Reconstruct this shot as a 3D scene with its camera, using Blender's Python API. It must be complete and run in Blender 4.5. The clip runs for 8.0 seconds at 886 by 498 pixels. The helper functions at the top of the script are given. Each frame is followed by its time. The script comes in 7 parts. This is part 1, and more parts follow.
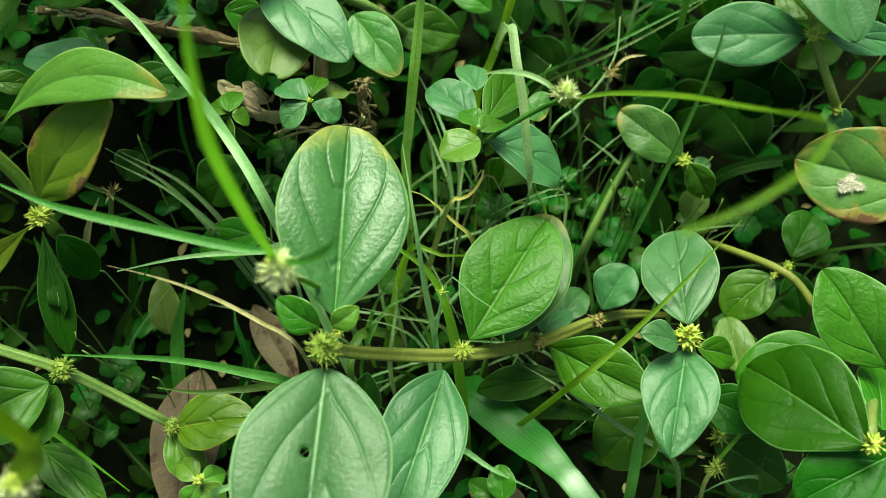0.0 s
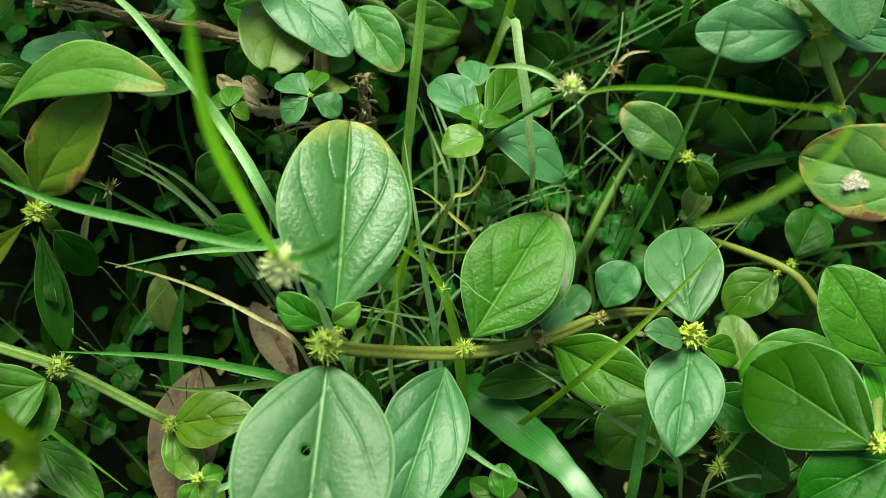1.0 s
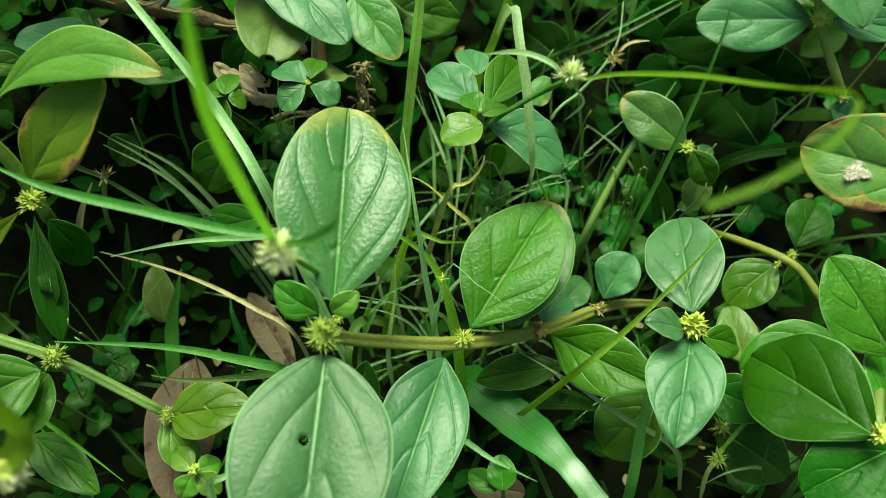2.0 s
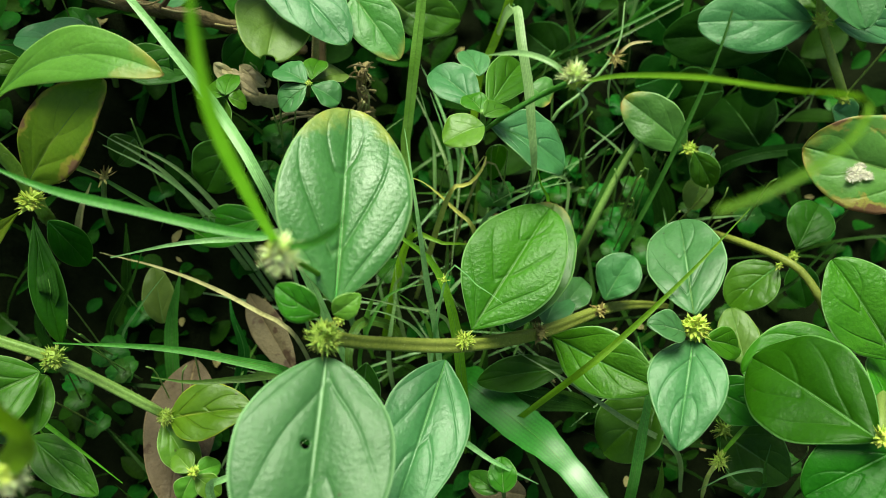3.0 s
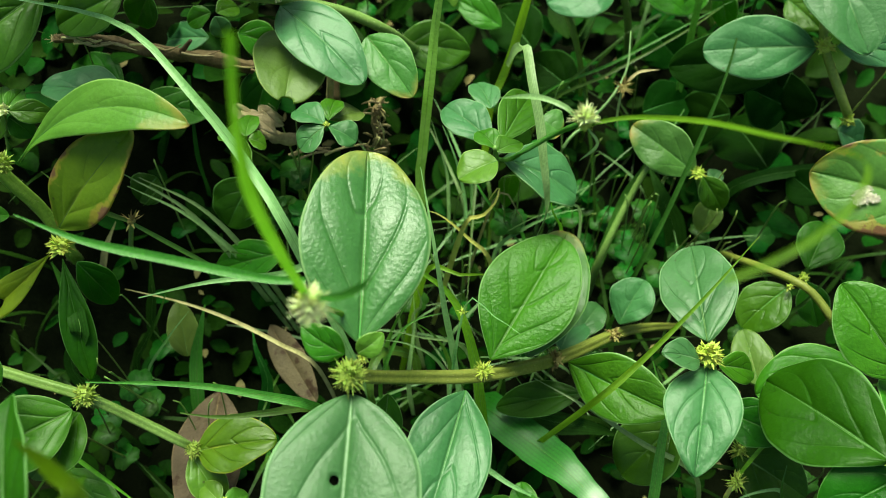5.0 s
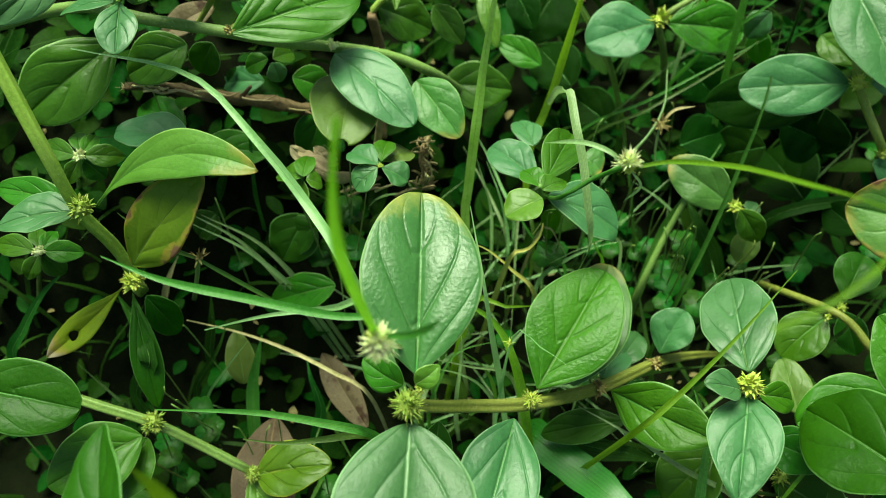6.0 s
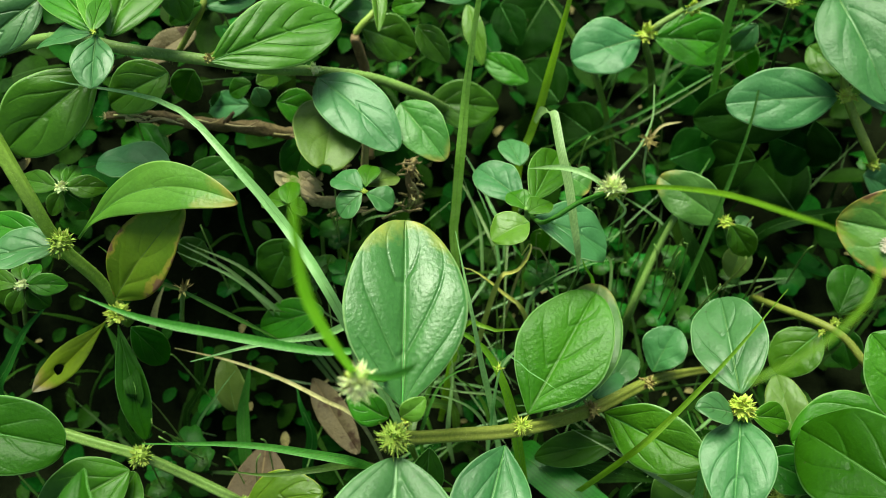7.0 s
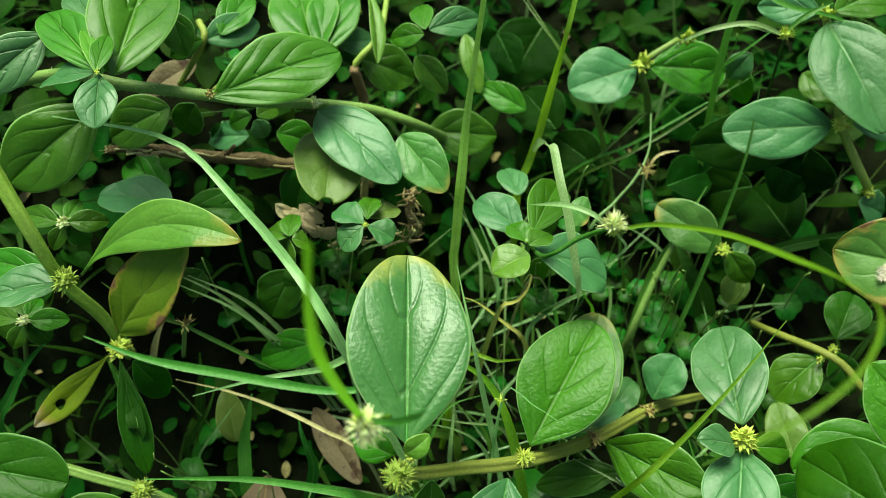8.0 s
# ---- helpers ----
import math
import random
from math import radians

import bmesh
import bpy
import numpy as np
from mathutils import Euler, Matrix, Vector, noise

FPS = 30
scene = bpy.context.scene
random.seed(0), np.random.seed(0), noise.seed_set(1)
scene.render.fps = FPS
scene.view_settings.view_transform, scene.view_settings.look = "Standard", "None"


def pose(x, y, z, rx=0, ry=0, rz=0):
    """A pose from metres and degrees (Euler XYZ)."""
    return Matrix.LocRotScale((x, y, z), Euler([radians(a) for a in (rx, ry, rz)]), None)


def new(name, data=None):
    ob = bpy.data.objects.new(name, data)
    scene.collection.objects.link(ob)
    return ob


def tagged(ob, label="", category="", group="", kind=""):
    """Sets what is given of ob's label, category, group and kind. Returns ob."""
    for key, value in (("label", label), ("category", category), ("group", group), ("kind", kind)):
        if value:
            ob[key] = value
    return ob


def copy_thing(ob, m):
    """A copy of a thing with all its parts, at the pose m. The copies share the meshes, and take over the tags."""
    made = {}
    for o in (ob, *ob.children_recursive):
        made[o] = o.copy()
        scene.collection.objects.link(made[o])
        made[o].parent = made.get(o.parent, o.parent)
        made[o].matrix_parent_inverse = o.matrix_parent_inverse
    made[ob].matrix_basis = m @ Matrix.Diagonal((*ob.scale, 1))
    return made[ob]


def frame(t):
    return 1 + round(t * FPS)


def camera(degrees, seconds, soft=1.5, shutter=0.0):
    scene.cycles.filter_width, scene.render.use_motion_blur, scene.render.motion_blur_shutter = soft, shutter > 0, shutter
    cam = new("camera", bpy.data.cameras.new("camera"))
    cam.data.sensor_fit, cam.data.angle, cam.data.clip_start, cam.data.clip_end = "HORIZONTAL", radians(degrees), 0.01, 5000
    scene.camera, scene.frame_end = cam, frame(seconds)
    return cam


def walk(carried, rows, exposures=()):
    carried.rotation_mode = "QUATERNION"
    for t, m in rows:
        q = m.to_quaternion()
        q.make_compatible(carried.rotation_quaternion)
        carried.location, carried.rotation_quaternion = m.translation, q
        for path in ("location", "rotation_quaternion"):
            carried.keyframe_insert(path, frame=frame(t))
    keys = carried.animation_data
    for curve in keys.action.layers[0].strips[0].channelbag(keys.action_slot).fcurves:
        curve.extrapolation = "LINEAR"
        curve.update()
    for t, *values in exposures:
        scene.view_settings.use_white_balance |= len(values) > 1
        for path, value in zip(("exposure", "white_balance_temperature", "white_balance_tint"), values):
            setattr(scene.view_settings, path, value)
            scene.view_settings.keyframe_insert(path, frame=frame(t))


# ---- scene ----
cam = camera(58.9, 8.0, soft=0.6)
METRES, EYE, TILT, LEAN, TURN = 0.045, 0.235, -60.0, 0.0, 0.0
ROWS = [
    (0.0, 0.0, 0.0, 0.0, 0.0, 0.0, 0.0),
    (0.5, -0.0169, 0.0243, -0.0108, -0.14, -0.0, -0.15),
    (1.0, -0.0257, 0.0417, -0.0101, -0.22, -0.11, -0.14),
    (1.5, -0.0314, 0.0595, -0.0341, -0.31, -0.4, -0.18),
    (3.0, -0.0537, 0.0965, -0.028, -0.59, -0.52, -0.31),
    (3.5, -0.0767, 0.0761, -0.03, -0.6, -0.46, -0.35),
    (4.0, -0.1016, 0.0582, -0.0164, -0.53, -0.45, -0.25),
    (4.2, -0.1147, 0.0429, -0.0006, -0.26, -0.01, 0.12),
    (5.3, -0.0845, -0.0272, 0.1187, 0.13, 0.17, 1.12),
    (5.5, -0.0829, -0.0239, 0.113, 0.21, 0.27, 1.08),
    (5.7, -0.1729, -0.1409, 0.1355, 1.32, 0.84, 1.27),
    (6.0, -0.196, -0.2455, 0.1797, 2.3, 1.74, 1.31),
    (6.5, -0.1689, -0.2415, 0.2115, 2.49, 1.95, 1.63),
    (7.0, -0.1118, -0.1968, 0.2931, 2.39, 2.13, 2.57),
    (7.5, -0.1222, -0.1573, 0.2701, 1.82, 2.08, 2.16),
    (8.0, -0.1438, -0.232, 0.4073, 2.0, 3.05, 3.02),
]
walk(cam, [(t, pose(0, 0, EYE, TILT, LEAN, TURN) @ pose(METRES * x, METRES * y, METRES * z, 90 + pitch, roll, yaw)) for t, x, y, z, yaw, pitch, roll in ROWS], [(0.0, 1.16, 7700, -11)])
cam.data.dof.use_dof = True
cam.data.dof.focus_distance = 0.188
cam.data.dof.aperture_fstop = 17.0

# ---- light: open shade under a bright overcast sky ----
SUN_TURN, SUN_HIGH = radians(-10), radians(67)
world = bpy.data.worlds.new("sky")
scene.world = world
world.use_nodes = True
sky = world.node_tree.nodes.new("ShaderNodeTexSky")
sky.sky_type, sky.sun_disc = "NISHITA", False
sky.sun_elevation, sky.sun_rotation = SUN_HIGH, SUN_TURN
sky.air_density, sky.dust_density, sky.ozone_density = 1.0, 3.0, 1.0
backing = world.node_tree.nodes["Background"]
world.node_tree.links.new(sky.outputs[0], backing.inputs[0])
backing.inputs[1].default_value = 0.058
sun = new("sun", bpy.data.lights.new("sun", "SUN"))
sun.data.energy, sun.data.angle, sun.data.color = 3.3, radians(38), (0.96, 1.0, 0.97)
sun.rotation_euler = (Vector((math.sin(SUN_TURN) * math.cos(SUN_HIGH), math.cos(SUN_TURN) * math.cos(SUN_HIGH), math.sin(SUN_HIGH)))).to_track_quat("Z", "Y").to_euler()


# ---- materials ----
def nodes_of(name):
    m = bpy.data.materials.new(name)
    m.use_nodes = True
    t = m.node_tree
    return m, t, t.nodes["Principled BSDF"], t.nodes["Material Output"]


def node(t, kind, blend=""):
    n = t.nodes.new(kind)
    if blend:
        n.data_type, n.blend_type = "RGBA", blend
    return n


def math_node(t, op, a, b=None):
    n = t.nodes.new("ShaderNodeMath")
    n.operation = op
    for i, v in enumerate((a, b)):
        if v is None:
            continue
        if isinstance(v, (int, float)):
            n.inputs[i].default_value = v
        else:
            t.links.new(v, n.inputs[i])
    return n.outputs[0]


def mix_node(t, fac, a, b, blend="MIX"):
    n = node(t, "ShaderNodeMix", blend=blend)
    for i, v in ((0, fac), (6, a), (7, b)):
        if isinstance(v, (int, float)):
            n.inputs[i].default_value = v
        elif isinstance(v, tuple):
            n.inputs[i].default_value = (*v, 1)
        else:
            t.links.new(v, n.inputs[i])
    return n.outputs[2]


def ramp_node(t, value, low, high):
    n = t.nodes.new("ShaderNodeMapRange")
    n.inputs[1].default_value, n.inputs[2].default_value = low, high
    t.links.new(value, n.inputs[0])
    return n.outputs[0]


def noise_node(t, coords, scale, detail=3.0, rough=0.55):
    n = t.nodes.new("ShaderNodeTexNoise")
    n.inputs["Scale"].default_value, n.inputs["Detail"].default_value, n.inputs["Roughness"].default_value = scale, detail, rough
    t.links.new(coords, n.inputs["Vector"])
    return n.outputs[0]


def net_cells(t, coords, scale):
    """Small cushions between the finest veins."""
    n = t.nodes.new("ShaderNodeTexVoronoi")
    n.feature = "SMOOTH_F1"
    n.inputs["Scale"].default_value = scale
    t.links.new(coords, n.inputs["Vector"])
    return math_node(t, "SUBTRACT", 1.0, n.outputs["Distance"])


def leaf_material(name, dark, light, vein, gloss=0.42, glow=0.36, tip=None, spot=None, rim=0.7, pores=0.3, sheen=0.45, rot=None, veined=0.00010):
    """Leaf skin: midrib and side veins follow the blade's own length and width; tip and spot: yellowed or browned tissue."""
    m, t, skin, out = nodes_of(name)
    tc, info = t.nodes.new("ShaderNodeTexCoord"), t.nodes.new("ShaderNodeObjectInfo")
    sep = t.nodes.new("ShaderNodeSeparateXYZ")
    t.links.new(tc.outputs["UV"], sep.inputs[0])
    u, v = sep.outputs[0], sep.outputs[1]
    across = math_node(t, "ABSOLUTE", math_node(t, "MULTIPLY_ADD", v, 2.0))
    across.node.inputs[0].links[0].from_node.inputs[2].default_value = -1.0
    moved = t.nodes.new("ShaderNodeVectorMath")
    moved.operation = "ADD"
    shift = t.nodes.new("ShaderNodeCombineXYZ")
    t.links.new(info.outputs["Random"], shift.inputs[0])
    t.links.new(tc.outputs["Object"], moved.inputs[0])
    t.links.new(shift.outputs[0], moved.inputs[1])
    place = moved.outputs[0]
    big, small = noise_node(t, place, 70, 3), noise_node(t, place, 900, 4, 0.65)
    col = mix_node(t, ramp_node(t, big, 0.3, 0.7), dark, light)
    col = mix_node(t, math_node(t, "MULTIPLY", ramp_node(t, small, 0.35, 0.75), 0.35), col, tuple(c * 1.5 for c in light))
    tint = t.nodes.new("ShaderNodeHueSaturation")
    t.links.new(col, tint.inputs["Color"])
    t.links.new(math_node(t, "ADD", math_node(t, "MULTIPLY", info.outputs["Random"], 0.03), 0.485), tint.inputs["Hue"])
    t.links.new(math_node(t, "ADD", math_node(t, "MULTIPLY", info.outputs["Random"], 0.35), 0.82), tint.inputs["Value"])
    col = tint.outputs[0]
    ribs = t.nodes.new("ShaderNodeUVMap")
    ribs.uv_map = "veins"
    lines = t.nodes.new("ShaderNodeSeparateXYZ")
    t.links.new(ribs.outputs[0], lines.inputs[0])
    phase = math_node(t, "MULTIPLY", lines.outputs[0], 16.0)
    off = math_node(t, "ABSOLUTE", math_node(t, "SUBTRACT", math_node(t, "FRACT", phase), 0.5))
    side = ramp_node(t, off, 0.032, 0.004)
    side = math_node(t, "MULTIPLY", side, ramp_node(t, across, 0.95, 0.3))
    mid = ramp_node(t, math_node(t, "MULTIPLY", across, math_node(t, "ADD", u, 0.25)), 0.022, 0.008)
    # Side veins darken towards the tip: crease shade put into the colour.
    col = mix_node(t, math_node(t, "MULTIPLY", math_node(t, "MULTIPLY", side, u), 0.5), col, tuple(c * 0.45 for c in dark))
    col = mix_node(t, math_node(t, "MULTIPLY", math_node(t, "MULTIPLY", side, ramp_node(t, u, 0.55, 0.1)), 0.3), col, vein)
    col = mix_node(t, math_node(t, "MULTIPLY", mid, ramp_node(t, u, 0.9, 0.1)), col, vein)
    edge = math_node(t, "MULTIPLY", ramp_node(t, across, 0.955, 0.985), min(1.0, rim * 1.3))
    col = mix_node(t, edge, col, tuple(min(1.0, c * 1.25) for c in vein))
    blotch = noise_node(t, place, 160, 4, 0.6)
    dots = t.nodes.new("ShaderNodeTexVoronoi")
    dots.inputs["Scale"].default_value = 210
    t.links.new(place, dots.inputs["Vector"])
    speck = math_node(t, "MULTIPLY", ramp_node(t, dots.outputs["Distance"], 0.10, 0.05), ramp_node(t, noise_node(t, place, 45, 1), 0.55, 0.62))
    col = mix_node(t, math_node(t, "MULTIPLY", speck, 0.7), col, (0.05, 0.05, 0.02))
    if tip:
        way = math_node(t, "ADD", u, math_node(t, "MULTIPLY", math_node(t, "SUBTRACT", blotch, 0.5), 0.5))
        edgeward = math_node(t, "ADD", way, math_node(t, "MULTIPLY", across, 0.12))
        col = mix_node(t, ramp_node(t, edgeward, tip[0], tip[0] + 0.2), col, tip[1])
        if len(tip) > 2:
            col = mix_node(t, ramp_node(t, edgeward, tip[0] + 0.16, tip[0] + 0.28), col, tip[2])
    if rot:
        outward = math_node(t, "ADD", across, math_node(t, "MULTIPLY", math_node(t, "SUBTRACT", blotch, 0.5), 1.6))
        col = mix_node(t, ramp_node(t, outward, rot[0], rot[0] + 0.12), col, rot[1])
        col = mix_node(t, ramp_node(t, outward, rot[0] + 0.2, rot[0] + 0.3), col, rot[2])
    if spot:
        col = mix_node(t, ramp_node(t, blotch, spot[0], spot[0] + 0.06), col, spot[1])
    t.links.new(col, skin.inputs["Base Color"])
    skin.inputs["Roughness"].default_value = gloss
    t.links.new(math_node(t, "ADD", math_node(t, "MULTIPLY", big, 0.25), gloss - 0.12), skin.inputs["Roughness"])
    skin.inputs["Specular IOR Level"].default_value = sheen
    bump = t.nodes.new("ShaderNodeBump")
    bump.inputs["Strength"].default_value, bump.inputs["Distance"].default_value = pores, 0.0004
    t.links.new(math_node(t, "ADD", noise_node(t, place, 1300, 3), math_node(t, "ADD", math_node(t, "MULTIPLY", net_cells(t, place, 850), 0.7), math_node(t, "MULTIPLY", big, 0.6))), bump.inputs["Height"])
    furrow = t.nodes.new("ShaderNodeMapRange")
    furrow.interpolation_type = "SMOOTHSTEP"
    furrow.inputs[1].default_value, furrow.inputs[2].default_value = 0.0, 0.09
    t.links.new(off, furrow.inputs[0])
    margin = math_node(t, "MULTIPLY", math_node(t, "MULTIPLY", ramp_node(t, across, 1.0, 0.55), ramp_node(t, u, 0.02, 0.2)), ramp_node(t, u, 0.98, 0.6))
    sunk = math_node(t, "MULTIPLY", math_node(t, "SUBTRACT", furrow.outputs[0], 1.0), margin)
    rib = t.nodes.new("ShaderNodeMapRange")
    rib.interpolation_type = "SMOOTHSTEP"
    rib.inputs[1].default_value, rib.inputs[2].default_value = 0.0, 0.09
    t.links.new(across, rib.inputs[0])
    relief = t.nodes.new("ShaderNodeBump")
    relief.inputs["Strength"].default_value, relief.inputs["Distance"].default_value = 1.0, veined
    t.links.new(math_node(t, "ADD", sunk, rib.outputs[0]), relief.inputs["Height"])
    t.links.new(relief.outputs[0], bump.inputs["Normal"])
    t.links.new(bump.outputs[0], skin.inputs["Normal"])
    through_light = t.nodes.new("ShaderNodeBsdfTranslucent")
    clear = t.nodes.new("ShaderNodeGamma")
    clear.inputs[1].default_value = 0.55
    t.links.new(col, clear.inputs[0])
    t.links.new(mix_node(t, 1.0, clear.outputs[0], (0.95, 1.0, 0.35), "MULTIPLY"), through_light.inputs[0])
    both = t.nodes.new("ShaderNodeMixShader")
    both.inputs[0].default_value = glow
    t.links.new(skin.outputs[0], both.inputs[1])
    t.links.new(through_light.outputs[0], both.inputs[2])
    t.links.new(both.outputs[0], out.inputs[0])
    return m


def plain_material(name, dark, light, scale, gloss=0.55, fine=900, stretch=(1, 1, 1), glow=0.0, island=False, rise=0.3, sheen=0.3, stripes=0):
    """Two-scale mottled skin for stems, grass, straw, bark and soil."""
    m, t, skin, out = nodes_of(name)
    tc, info = t.nodes.new("ShaderNodeTexCoord"), t.nodes.new("ShaderNodeObjectInfo")
    maps = t.nodes.new("ShaderNodeMapping")
    maps.inputs["Scale"].default_value = stretch
    t.links.new(tc.outputs["Object"], maps.inputs[0])
    place = maps.outputs[0]
    big, small = noise_node(t, place, scale, 3), noise_node(t, place, fine, 4, 0.65)
    col = mix_node(t, ramp_node(t, big, 0.3, 0.7), dark, light)
    col = mix_node(t, math_node(t, "MULTIPLY", ramp_node(t, small, 0.4, 0.75), 0.5), col, tuple(min(1, c * 1.6) for c in light))
    if stripes:
        cut = t.nodes.new("ShaderNodeSeparateXYZ")
        t.links.new(tc.outputs["UV"], cut.inputs[0])
        fibre = math_node(t, "SINE", math_node(t, "MULTIPLY", math_node(t, "ADD", cut.outputs[1], math_node(t, "MULTIPLY", big, 0.06)), stripes))
        col = mix_node(t, math_node(t, "MULTIPLY", ramp_node(t, fibre, -0.2, 0.9), 0.3), col, tuple(c * 0.45 for c in dark))
    each = info.outputs["Random"]
    if island:
        each = t.nodes.new("ShaderNodeNewGeometry").outputs["Random Per Island"]
    tint = t.nodes.new("ShaderNodeHueSaturation")
    t.links.new(col, tint.inputs["Color"])
    t.links.new(math_node(t, "ADD", math_node(t, "MULTIPLY", each, 0.05), 0.475), tint.inputs["Hue"])
    t.links.new(math_node(t, "ADD", math_node(t, "MULTIPLY", each, 0.6), 0.7), tint.inputs["Value"])
    t.links.new(tint.outputs[0], skin.inputs["Base Color"])
    skin.inputs["Roughness"].default_value = gloss
    skin.inputs["Specular IOR Level"].default_value = sheen
    bump = t.nodes.new("ShaderNodeBump")
    bump.inputs["Strength"].default_value, bump.inputs["Distance"].default_value = rise, 0.0005
    t.links.new(small, bump.inputs["Height"])
    t.links.new(bump.outputs[0], skin.inputs["Normal"])
    if glow:
        lit = t.nodes.new("ShaderNodeBsdfTranslucent")
        t.links.new(tint.outputs[0], lit.inputs[0])
        both = t.nodes.new("ShaderNodeMixShader")
        both.inputs[0].default_value = glow
        t.links.new(skin.outputs[0], both.inputs[1])
        t.links.new(lit.outputs[0], both.inputs[2])
        t.links.new(both.outputs[0], out.inputs[0])
    return m


